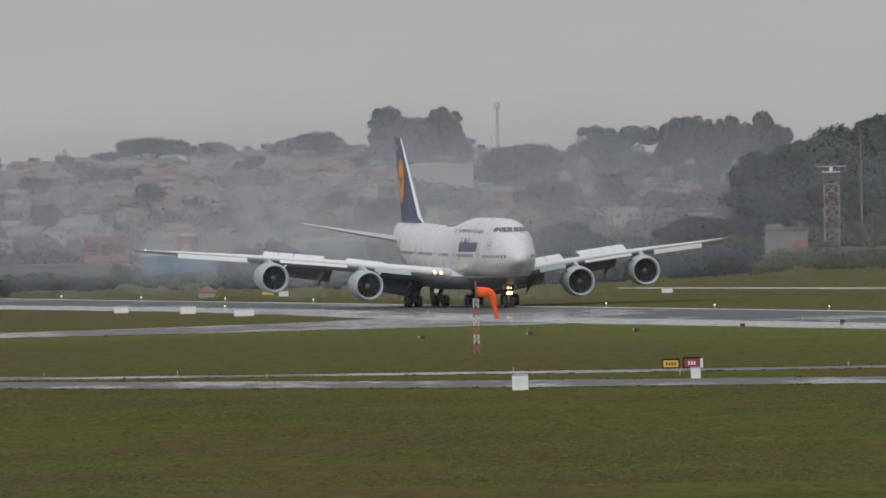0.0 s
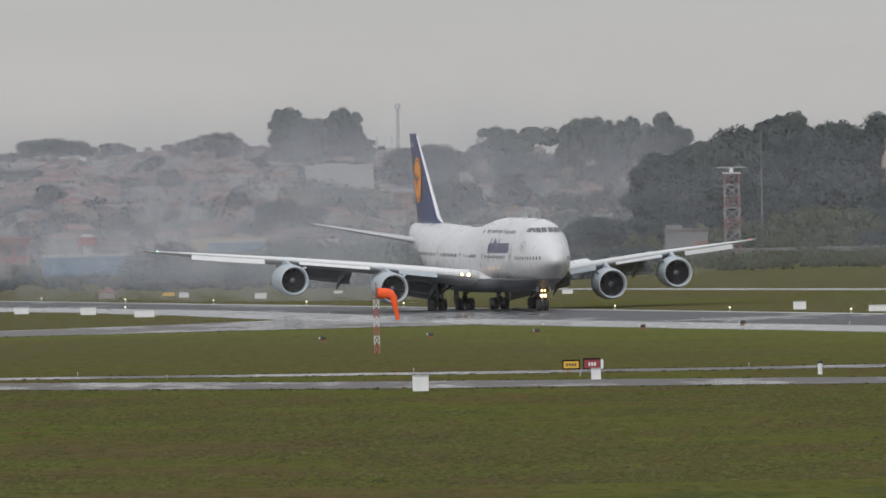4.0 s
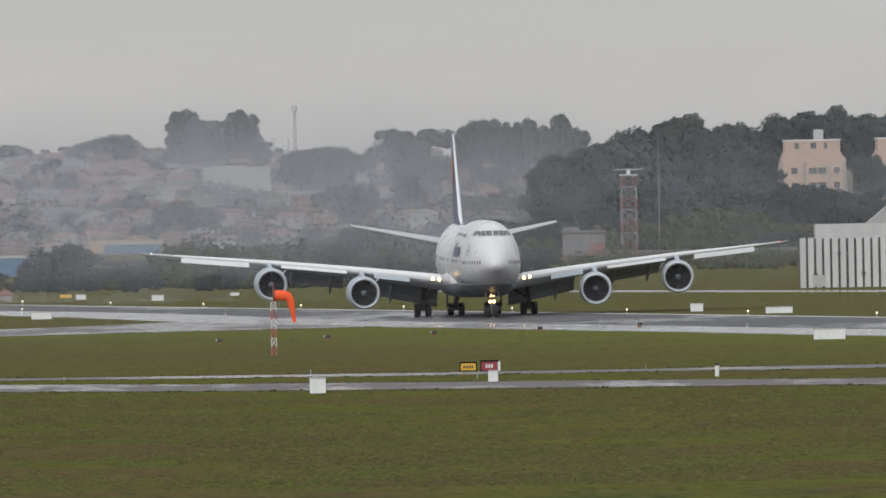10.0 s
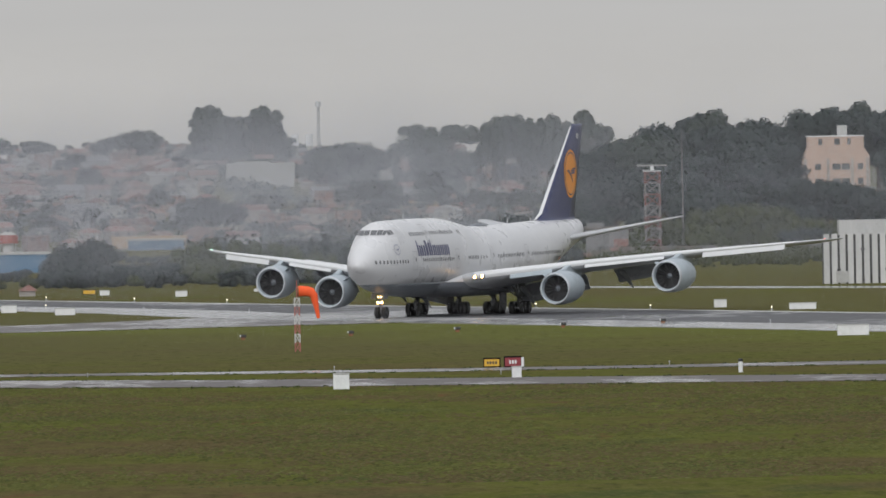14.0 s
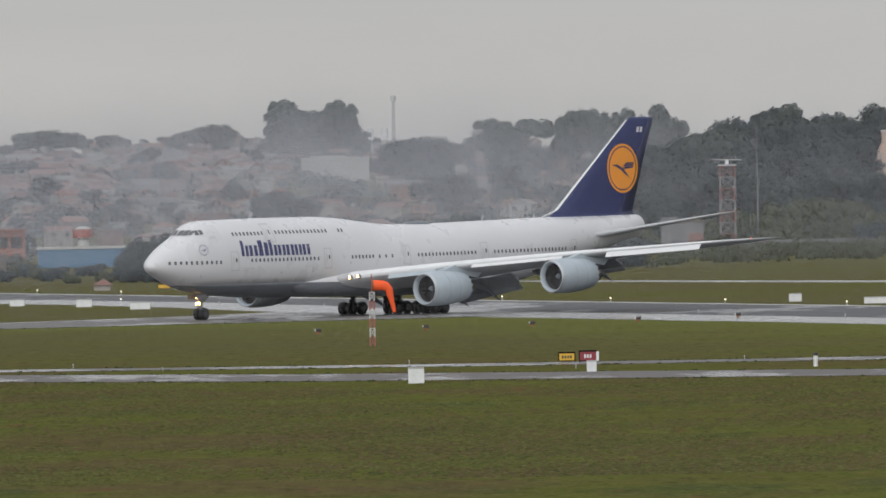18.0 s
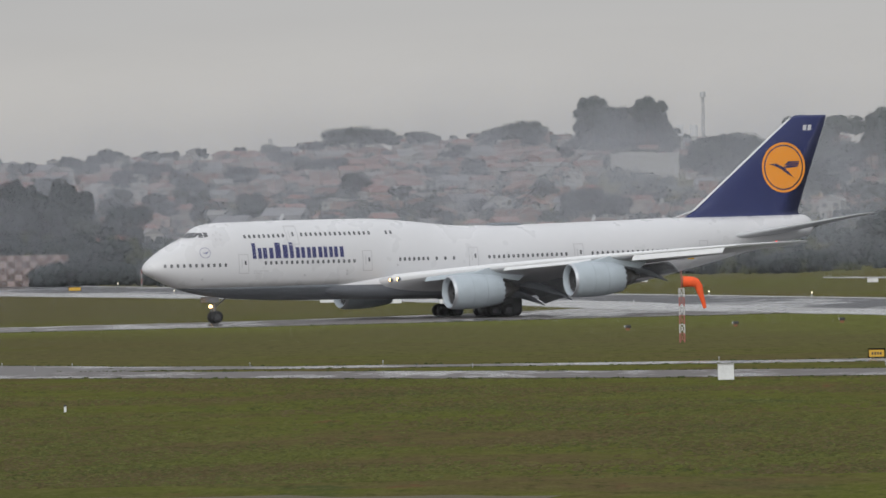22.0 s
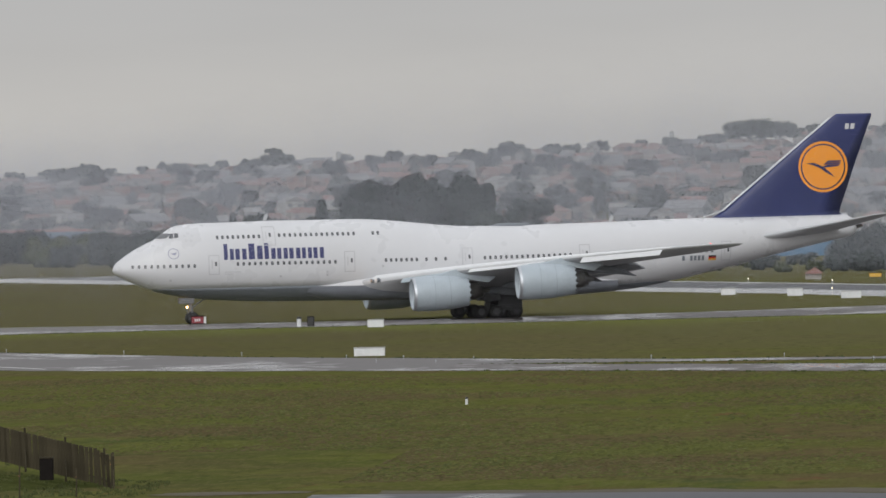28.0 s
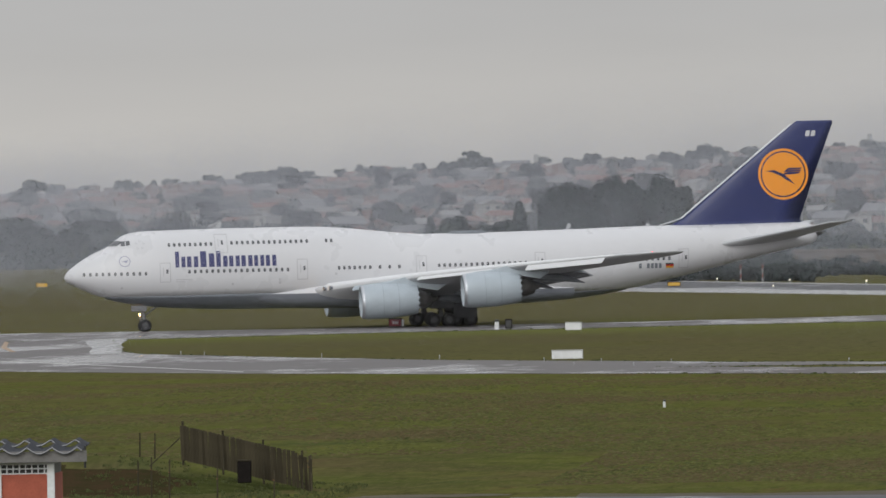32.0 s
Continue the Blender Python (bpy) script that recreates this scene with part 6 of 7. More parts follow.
    part("antenna_ring", bm_mesh("antenna_ring", rod((0, 0, 17.2), (0, 0, 18.8), 1.0, None, 12, 0.8), M["steel"]), t, "ring of panel antennas")
    t = thing("water_tower", Matrix.Translation(spot(-1.08, 2240)), "red and white water tower beside a blue shed", "water tower", "water towers")
    part("shaft", bm_mesh("shaft", rod((0, 0, -0.5), (0, 0, 4.3), 0.9, None, 12), M["red_white_white"]), t, "white shaft")
    part("band", bm_mesh("band", rod((0, 0, 1.2), (0, 0, 2.9), 0.95, None, 12), M["red_white_red"]), t, "red band")
    part("tank", bm_mesh("tank", rod((0, 0, 4.3), (0, 0, 5.7), 1.7, None, 14), M["red_white_red"]), t, "red tank")
    part("tank_cap", bm_mesh("tank_cap", rod((0, 0, 5.7), (0, 0, 6.2), 1.5, None, 14, 0.5), M["concrete_grey"]), t)
    # perimeter wall of grey panels on the far bank, and a hut by the runway
    t = thing("perimeter_wall", pose(0, 0, 0), "weathered grey panel wall along the far bank", "wall")
    for k in range(46):
        az = 1.0 + 0.04 * k
        x, y, z = spot(az, 2105)
        part("panel", bm_mesh("panel", box(1.44, 0.15, 1.3, 0, 0, -0.3, 0.02), (M["hall_grey"] if az > 1.85 else M["hall_brown"]) if k % 3 else M["dull_red"] if az < 1.6 else M["hall_grey"]), t, "", pose(x, y, z))
    t = thing("field_hut", pose(-29.8, 1702, terrain(-29.8, 1702)), "small tan hut with a brown roof beyond the runway", "hut")
    part("wall", bm_mesh("wall", box(2.0, 2.0, 0.75, 0, 0, -0.05, 0.0), WALLS[1]), t)
    part("roof", mesh_of("roof", [(-1.3, -1.3, 0.68), (1.3, -1.3, 0.68), (1.3, 1.3, 0.68), (-1.3, 1.3, 0.68), (0.2, 0, 1.5)], [(0, 1, 4), (1, 2, 4), (2, 3, 4), (3, 0, 4), (0, 3, 2, 1)], ROOFS[0]), t)


build_town()
build_landmarks()


# ---- trees and shrubs ----
def foliage(name, base, tint):
    """Rain-wet leaves: some light passes through them, and they have a soft sheen."""
    m = material(name, base, 0.65, var=0.2, scale=2.5, tint=tint, islands=0.16, objects=0.18, spec=0.2)
    n, l = m.node_tree.nodes, m.node_tree.links
    b, out = n["Principled BSDF"], n["Material Output"]
    tr = n.new("ShaderNodeBsdfTranslucent")
    mix = n.new("ShaderNodeMixShader")
    mix.inputs[0].default_value = 0.3
    l.new(b.inputs["Base Color"].links[0].from_socket, tr.inputs["Color"])
    l.new(b.outputs[0], mix.inputs[1])
    l.new(tr.outputs[0], mix.inputs[2])
    l.new(mix.outputs[0], out.inputs["Surface"])
    return m


# The main leaf tone is shifted blue, with aerial haze put into it.
M["leaf"] = foliage("leaf_green_hazed", (0.043, 0.057, 0.056), (0.066, 0.083, 0.077))
M["leaf_grey"] = foliage("leaf_grey_green", (0.066, 0.083, 0.074), (0.094, 0.112, 0.094))
M["leaf_bright"] = foliage("leaf_bright", (0.076, 0.092, 0.046), (0.108, 0.122, 0.060))
M["bark"] = material("bark", (0.085, 0.07, 0.055), 0.9, var=0.3, scale=0.6, bump=0.03)


def leafy(name, verts, faces, normals, mat):
    """A mesh of loose leaf clumps, each shaded by the direction in which its part of the crown faces."""
    me = mesh_of(name, verts, faces, mat, True)
    me.normals_split_custom_set([q for q in normals for _ in range(len(faces[0]))])
    return me


def tree_proto(seed, shape, leaf, count, size, label, category="tree"):
    """A tree 10 m high: tapered trunk, limbs and a crown of small leaf clumps round uneven lobes."""
    rng = random.Random(seed)
    t = thing("tree" if category == "tree" else "shrub", pose(0, 0, -80), label, category, "trees" if category == "tree" else "shrubs")
    lobes = []
    bm = bmesh.new()
    if shape == "round":
        spec = [(rng.uniform(-2.6, 2.6), rng.uniform(-2.6, 2.6), rng.uniform(4.0, 8.4), rng.uniform(1.0, 1.9)) for _ in range(16)]
        trunk_top = 5.5
    elif shape == "tall":
        spec = [(rng.uniform(-1, 1) * (2.2 - 0.10 * z), rng.uniform(-1, 1) * (2.2 - 0.10 * z), z, rng.uniform(0.7, 1.35)) for z in [2.6 + 6.6 * k / 15 for k in range(16)]]
        trunk_top = 8.0
    elif shape == "umbrella":
        spec = [(3.3 * math.cos(a) * r, 3.3 * math.sin(a) * r, 8.2 + rng.uniform(-0.5, 0.9) - 0.9 * r, rng.uniform(0.9, 1.4)) for a, r in [(rng.uniform(0, 6.3), rng.uniform(0.1, 1.0)) for _ in range(15)]]
        trunk_top = 7.5
    elif shape == "gum":
        spec = [(rng.uniform(-1.9, 1.9), rng.uniform(-1.9, 1.9), rng.uniform(4.6, 8.9), rng.uniform(0.75, 1.25)) for _ in range(9)] + [(rng.uniform(-0.7, 0.7), rng.uniform(-0.7, 0.7), 8.6, 1.3)]
        trunk_top = 7.6
    elif shape == "conifer":
        spec = [(rng.uniform(-1, 1) * (10 - z) * 0.2, rng.uniform(-1, 1) * (10 - z) * 0.2, z, 0.45 + (10 - z) * 0.14) for z in [1.8 + 7.6 * k / 13 for k in range(14)]]
        trunk_top = 8.5
    else:
        spec = [(rng.uniform(-5.0, 5.0), rng.uniform(-3, 3), rng.uniform(1.0, 6.8), rng.uniform(1.6, 2.8)) for _ in range(15)]
        trunk_top = 2.0
    rod((0, 0, -1.0), (0.15, 0.1, trunk_top), 0.32, bm, 8, 0.12)
    for x, y, z, r in spec[::2]:
        rod((0.08, 0.05, min(trunk_top * 0.9, max(1.0, z - 2.0))), (x, y, z), 0.11, bm, 5, 0.04)
    part("trunk", bm_mesh("trunk", bm, M["bark"]), t, "tapered bare trunk and limbs")
    verts, faces, normals = [], [], []
    heart = Vector((0, 0, sum(q[2] for q in spec) / len(spec)))
    per = count // len(spec)
    for x, y, z, r in spec:
        for _ in range(per):
            u, th = rng.uniform(-0.75, 1), rng.uniform(0, 2 * math.pi)
            q = math.sqrt(max(0.0, 1 - u * u))
            nrm = Vector((q * math.cos(th), q * math.sin(th), u))
            wob = 1 + 0.22 * noise.noise((x + nrm.x * 2.2, y + nrm.y * 2.2, z + nrm.z * 2.2 + seed))
            c = Vector((x, y, z)) + nrm * r * wob * rng.uniform(0.78, 1.1)
            nn = (nrm + Vector((rng.uniform(-1, 1), rng.uniform(-1, 1), rng.uniform(-0.6, 1))) * 0.7).normalized()
            normals.append((nrm * 0.8 + (c - heart).normalized() * 0.5 + Vector((rng.uniform(-1, 1), rng.uniform(-1, 1), rng.uniform(-1, 1))) * 0.55).normalized())
            a = nn.orthogonal().normalized()
            b = nn.cross(a)
            s = size * rng.uniform(0.55, 1.3)
            k = len(verts)
            ca, sa = math.cos(th * 3), math.sin(th * 3)
            a, b = a * ca + b * sa, b * ca - a * sa
            verts += [c + a * s, c - a * s * 0.55 + b * s * 0.95, c - a * s * 0.6 - b * s * 0.85]
            faces.append((k, k + 1, k + 2))
    bm = bmesh.new()
    for x, y, z, r in spec:
        new_ = bmesh.ops.create_icosphere(bm, subdivisions=1, radius=r * 0.74, matrix=Matrix.Translation((x, y, z)))["verts"]
        for v in new_:
            c = Vector((x, y, z))
            v.co = c + (v.co - c) * (1 + 0.22 * noise.noise(c + (v.co - c) / r * 2.2 + Vector((0, 0, seed))))
    part("inner_crown", bm_mesh("inner_crown", bm, leaf, True), t, "dense inner foliage")
    part("crown", leafy("crown", verts, faces, normals, leaf), t, "uneven crown of small leaves")
    return t


TREES = {
    "round": [tree_proto(1, "round", M["leaf"], 5400, 0.215, "broad dark green broadleaf tree"), tree_proto(2, "round", M["leaf_grey"], 4600, 0.235, "broad grey-green broadleaf tree")],
    "tall": [tree_proto(3, "tall", M["leaf_grey"], 3600, 0.25, "tall slender grey-green eucalyptus tree"), tree_proto(4, "tall", M["leaf"], 3600, 0.25, "tall dark green eucalyptus tree")],
    "gum": [tree_proto(9, "gum", M["leaf"], 4000, 0.21, "tall dark tree with a loose rounded head"), tree_proto(10, "gum", M["leaf_grey"], 4000, 0.21, "tall grey-green tree with an open rounded head")],
    "umbrella": [tree_proto(5, "umbrella", M["leaf_grey"], 2600, 0.30, "umbrella-crowned pine tree with a bare trunk")],
    "conifer": [tree_proto(6, "conifer", M["leaf"], 2600, 0.26, "dark conical conifer tree")],
    "bush": [tree_proto(7, "bush", M["leaf"], 3600, 0.36, "dense dark green shrub", "shrub"), tree_proto(8, "bush", M["leaf_bright"], 3600, 0.36, "dense lighter green shrub", "shrub")],
}
PLACED = set()
FAR_TREES = []


def plant(kind_, az, d, h, wide=1.0, which=None, far=False, rng=random.Random(11)):
    protos = TREES[kind_]
    p = protos[which if which is not None else rng.randrange(len(protos))]
    top = {"round": 9.9, "tall": 10.0, "umbrella": 10.0, "gum": 9.9, "conifer": 10.0, "bush": 8.6}[kind_]
    s = h / top
    if -0.2 < az < 0.17 and 2650 < d < 3480 and spot(az, d)[2] + h > 14.0 - 0.00143 * d:
        return
    m = Matrix.Translation(spot(az, d)) @ pose(0, 0, 0, 0, 0, rng.uniform(0, 360) if kind_ != "bush" else rng.uniform(-20, 20)) @ Matrix.Diagonal((s * wide, s * wide, s, 1))
    if p in PLACED and far:
        FAR_TREES.append((p, m))
    elif p in PLACED:
        copy_thing(p, m @ Matrix.Diagonal((1 / p.scale[0], 1 / p.scale[1], 1 / p.scale[2], 1)))
    else:
        p.matrix_basis = m
        PLACED.add(p)


def beyond_runway(az, d):
    """The distance d, or more where the runway and its strip would be in the way."""
    k = math.tan(radians(az))
    return max(d, (421.0 + 0.12 * d % 40) / (0.9641 * k + 0.2655))


def build_trees():
    rng = random.Random(21)
    # tall stand on the ridge and single trees of the skyline
    for az, h in ((-0.239, 17.5), (-0.21, 18.0), (-0.177, 15.4), (-0.137, 14.8), (-0.089, 15.0), (-0.041, 15.6), (0.002, 17.8), (0.019, 18.3), (0.046, 14.2), (0.077, 10.9), (-0.271, 13.8), (0.117, 9.1)):
        plant("gum", az, 4000 + rng.uniform(-25, 25), h, rng.uniform(0.75, 0.95), 1)
        plant("round", az + rng.uniform(-0.012, 0.012), 4010 + rng.uniform(-15, 15), h * rng.uniform(0.72, 0.86), 0.75, 1)
    for az, d, h, k in ((-0.52, 4200, 10.2, "round"), (-0.561, 4210, 9.4, "round"), (-0.48, 4190, 8.4, "round"), (-0.604, 4230, 8.0, "round"), (-0.647, 4240, 7.2, "round"), (-1.069, 4200, 7.6, "gum"), (-0.986, 4220, 7.2, "gum"), (-0.938, 4200, 7.9, "round"),
                        (0.422, 3700, 11.2, "round"), (0.379, 3690, 10.5, "round"), (0.457, 3710, 9.6, "round"), (0.302, 3700, 9.5, "round"), (0.657, 3700, 15.0, "gum"), (0.626, 3710, 13.3, "round"), (0.697, 3690, 13.2, "round"), (0.81, 3700, 14.9, "umbrella"), (0.52, 3650, 9.2, "round"),
                        (0.71, 3400, 11.4, "round"), (0.85, 3350, 11.4, "round"), (-1.22, 4200, 10.4, "round"), (-1.3, 4210, 9.6, "round"), (-1.14, 4220, 9.2, "round"), (-1.26, 4190, 10.0, "round"), (-3.268, 4300, 8.4, "gum"), (-3.304, 4300, 7.0, "round"), (-3.232, 4300, 6.8, "round"),
                        (-5.15, 3300, 11.8, "gum"), (-2.205, 2350, 10.1, "round"), (-2.342, 2350, 8.1, "round"), (-3.074, 2350, 10.1, "conifer"), (-3.45, 2350, 7.9, "conifer"), (-3.34, 2350, 7.9, "conifer"), (-3.31, 2360, 7.6, "conifer")):
        plant(k, az, d, h, 1.35 if k == "round" and d > 4100 else 1.1 if d < 2400 else 1.25, 1 if k in ("round", "gum") and d > 3000 else None)
    for az, h in ((0.944, 18.1), (0.978, 19.0), (1.028, 19.4), (1.08, 19.5), (1.128, 17.8), (1.168, 18.1), (1.224, 19.7), (1.283, 17.7), (1.336, 20.2), (1.379, 20.4), (1.416, 17.3), (1.454, 15.9), (1.0, 14.0), (1.11, 13.6), (1.2, 14.4), (1.31, 14.0)):
        plant("gum", az, 3300 + rng.uniform(-50, 50), h, rng.uniform(0.5, 0.68), 1)
    # dark woods beside and below the warehouse
    for az, h in ((0.224, 8.9), (0.25, 10.6), (0.273, 12.2), (0.305, 12.6), (0.333, 13.2), (0.37, 12.4), (0.404, 12.8), (0.43, 11.4), (0.451, 10.4), (0.486, 6.9), (0.24, 6.0), (0.29, 7.4), (0.35, 7.8), (0.41, 7.2)):
        plant("round", az, 3350 + rng.uniform(-40, 30), h, rng.uniform(0.7, 1.0), 0 if rng.random() < 0.6 else 1)
    for az, h in ((-0.33, 6.0), (-0.317, 6.7), (-0.285, 7.4), (-0.256, 8.0), (-0.225, 7.4), (-0.197, 7.8), (-0.16, 7.0), (-0.126, 6.3), (-0.1, 5.0)):
        plant("round", az, 2720 + rng.uniform(-25, 25), h, rng.uniform(0.75, 1.05), 0)
    for az, d, h in ((0.09, 3250, 5.0), (0.115, 3260, 4.6), (0.14, 3250, 4.0), (2.66, 2480, 8.4), (2.7, 2470, 6.4), (2.67, 2400, 6.0), (2.73, 2390, 6.4)):
        plant("round", az, d, h, 1.05, 0)
    # gardens along the hilltop
    for k in range(105):
        az = -5.6 + 6.3 * k / 104 + rng.uniform(-0.03, 0.03)
        plant("round" if rng.random() < 0.75 else "gum", az, rng.uniform(4280, 4390), rng.uniform(2.6, 5.6), rng.uniform(1.0, 1.6), None, True)
    for k in range(9):
        plant("bush", -0.26 + 0.34 * k / 8, 3985, rng.uniform(5.0, 7.5), 0.9, 0)
    # woods in the hollow below the ridge
    for k in range(30):
        az, d = rng.uniform(0.2, 1.15), rng.uniform(2750, 3400)
        plant("round" if rng.random() < 0.8 else "tall", az, d, rng.uniform(5.0, 8.6) * (1.0 if d > 2950 else 0.8), 1.25, None, True)
    # wooded knoll: front edge, middle and crest
    for az, h in ((1.31, 12.4), (1.36, 14.6), (1.42, 15.8), (1.48, 16.3), (1.55, 16.4), (1.64, 17.0), (1.69, 17.2), (1.74, 18.1), (1.82, 18.5), (1.9, 18.1), (1.95, 16.6), (2.0, 16.1), (2.06, 16.2), (2.12, 16.6), (2.21, 14.8),
                  (2.27, 15.6), (2.33, 17.2), (2.38, 16.0), (2.43, 17.2), (2.48, 16.2), (2.52, 17.0), (2.6, 16.4), (2.69, 16.4), (2.78, 16.4), (2.87, 16.2)):
        plant("round" if rng.random() < 0.7 else "tall", az, 2400 + rng.uniform(0, 20) + (125 if az > 2.18 else 0), h, rng.uniform(0.85, 1.1), 0 if rng.random() < 0.75 else 1)
    for k in range(85):
        az = rng.uniform(1.27, 2.9)
        d = rng.uniform(2230, 2420)
        if 2.25 < az < 2.95 and d > 2300:
            continue
        f = (d - 2230) / 190
        plant("round", az, d, (5.5 + 9.5 * f) * rng.uniform(0.8, 1.05) * (0.72 if az > 2.15 else 1.0) * (0.85 if az < 1.45 else 1), rng.uniform(1.0, 1.35), 0)
    for az, d, h in ((2.33, 2250, 10.4), (2.38, 2260, 9.6), (2.42, 2250, 9.8), (2.46, 2240, 10.2), (2.51, 2250, 9.2), (2.56, 2230, 8.4), (2.29, 2240, 6.4), (2.6, 2240, 6.6), (2.68, 2235, 7.0), (2.76, 2240, 6.6), (1.8, 2260, 8.5), (1.85, 2240, 6.4)):
        plant("round", az, d, h, 1.0, 0)
    for k in range(46):
        if 1.34 < 1.25 + 1.6 * k / 45 < 1.56:
            continue
        plant("bush", 1.25 + 1.6 * k / 45 + rng.uniform(-0.02, 0.02), rng.uniform(2135, 2215), rng.uniform(2.0, 4.6), 1.0, 1 if rng.random() < 0.7 else 0)
    for az, d, h in ((1.04, 2300, 7.6), (0.99, 2310, 6.6), (1.13, 2300, 6.4), (0.96, 2250, 5.8), (1.09, 2260, 6.0), (1.2, 2290, 6.6), (0.53, 2450, 6.4), (0.49, 2440, 5.8), (0.57, 2440, 5.6), (0.46, 2400, 4.6), (0.62, 2420, 4.4)):
        plant("round", az, d, h, 1.3, 0)
    for k in range(20):
        az = 1.7 + 0.62 * k / 19
        plant("bush", az + rng.uniform(-0.02, 0.02), rng.uniform(2150, 2195), rng.uniform(4.2, 7.4) * (1.0 if 1.8 < az < 2.25 else 0.75), rng.uniform(0.8, 1.1), 1)
    for az, h in ((-0.3, 4.8), (-0.22, 5.6), (-0.14, 6.0), (-0.05, 5.7), (0.04, 5.5), (0.11, 5.2)):
        plant("bush", az, 1870 + rng.uniform(-15, 15), h, 0.95, 1)
    for k in range(9):
        plant("bush", -0.64 + 0.36 * k / 8, 1875 + rng.uniform(-15, 15), rng.uniform(2.4, 3.1), 1.0, 0)
        plant("bush", -0.66 + 0.4 * k / 8, 2380 + rng.uniform(-60, 60), rng.uniform(1.2, 1.8), 1.3, 0)
    # hedge belt beyond the runway
    for k in range(78):
        az = -2.2 + 3.45 * k / 77 + rng.uniform(-0.02, 0.02)
        h = 4.3 if -0.95 < az < -0.6 else 3.2 if az < -1.2 else 3.6
        d = rng.uniform(1800, 1960) if az > -1.3 else rng.uniform(1900, 2100)
        h = 1.7 if -1.29 < az < -0.89 else 2.3 if -0.63 < az < -0.33 else h * 0.85
        plant("bush", az, d, h * rng.uniform(0.75, 1.2) * (1.3 if az > 0.2 else 1.0), 1.0, 0 if rng.random() < 0.75 else 1)
    for az, d, h in ((-0.765, 1850, 6.6), (-0.81, 1845, 5.6), (-0.71, 1845, 5.8)):
        plant("bush", az, d, h, 0.8, 0)
    for az, d, h in ((0.2, 1960, 5.4), (0.26, 1965, 6.0), (0.66, 1990, 4.6), (0.4, 1980, 4.8), (-0.2, 1980, 4.4)):
        plant("conifer", az, d, h, 1.1)
    for k in range(70):
        az = -5.6 + 3.4 * k / 69 + rng.uniform(-0.03, 0.03)
        plant("bush", az, beyond_runway(az, rng.uniform(2050, 2300)), rng.uniform(3.8, 6.2), 1.1, 0 if rng.random() < 0.8 else 1)
    for k in range(60):
        az = -5.6 + 6.2 * k / 59 + rng.uniform(-0.03, 0.03)
        if not (-2.0 < az < -0.88):
            plant("bush", az, beyond_runway(az, rng.uniform(1880, 1960) if az < -2.5 else rng.uniform(1790, 1850)), rng.uniform(2.6, 4.4) * (1.3 if az < -4 else 0.6 if -0.63 < az < -0.33 else 0.85), 1.0, 0 if rng.random() < 0.8 else 1)
    for k in range(12):
        plant("bush", -1.95 + 0.55 * k / 11, 1850 + rng.uniform(-20, 20), rng.uniform(1.5, 2.9), 0.9, 0)
    # hedge close along the far edge of the runway
    for k in range(40):
        az = -3.6 + 1.75 * k / 39 + rng.uniform(-0.02, 0.02)
        if not (-2.78 < az < -2.52):
            plant("bush", az, rng.uniform(411, 419) / (0.9641 * math.tan(radians(az)) + 0.2655), rng.uniform(1.6, 2.6) * (1.35 if -2.52 < az < -2.2 else 1.0), 1.15, 0)
    for az, h in ((-2.555, 2.6), (-2.52, 3.3), (-2.47, 3.6), (-2.42, 3.4), (-2.36, 3.0)):
        plant("bush", az, 1806 + rng.uniform(-3, 3), h, 1.1, 0)
    # dark clump of tall trees and its neighbours
    for az, h in ((-2.961, 12.3), (-2.924, 13.8), (-2.885, 13.0), (-2.852, 14.3), (-2.805, 12.7), (-2.76, 13.6), (-2.709, 15.2), (-2.68, 14.6), (-2.644, 14.9), (-2.59, 13.0), (-2.549, 13.7), (-2.51, 13.4), (-2.47, 14.6), (-2.44, 14.2), (-2.422, 14.5), (-2.4, 11.8)):
        az = -2.675 + 0.93 * (az + 2.675)
        plant("gum", az, 2400 + rng.uniform(-15, 25), h * rng.uniform(0.86, 0.98), rng.uniform(0.85, 1.15), 0)
        plant("round", az + rng.uniform(-0.02, 0.02), 2375 + rng.uniform(-15, 25), h * rng.uniform(0.62, 0.84), 0.8, 0)
    for az, d, h in ((-3.33, 2200, 8.4), (-3.38, 2150, 7.4), (-3.42, 2100, 6.6), (-3.23, 2150, 7.1), (-3.17, 2200, 7.0), (-3.11, 2200, 7.8), (-3.28, 2190, 6.0)):
        plant("tall" if rng.random() < 0.5 else "round", az, d, h, 1.0, 0)
    for k in range(40):
        az = rng.uniform(-5.6, -4.45)
        plant("round", az, beyond_runway(az, rng.uniform(2300, 2650)), rng.uniform(6.0, 9.4) * (1 if az < -4.75 else 0.8), 1.2)
    # trees between the houses
    for k in range(120):
        az, d = rng.uniform(-5.6, 0.9), rng.uniform(2640, 4300)
        plant("round" if rng.random() < 0.8 else "tall", az, d, rng.uniform(4.0, 7.0), rng.uniform(0.9, 1.3), None, True)
    for k in range(34):
        a0, d0 = rng.uniform(-4.6, -0.6), rng.uniform(2750, 4250)
        for _ in range(rng.randrange(2, 5)):
            plant("round", a0 + rng.gauss(0, 0.035), d0 + rng.uniform(-20, 20), rng.uniform(4.5, 7.5), rng.uniform(0.9, 1.3), 0, True)
    for k in range(26):
        plant("round", rng.uniform(-0.15, 0.28), rng.uniform(3520, 3700), rng.uniform(4.0, 6.5), 1.2, 1, True)


build_trees()


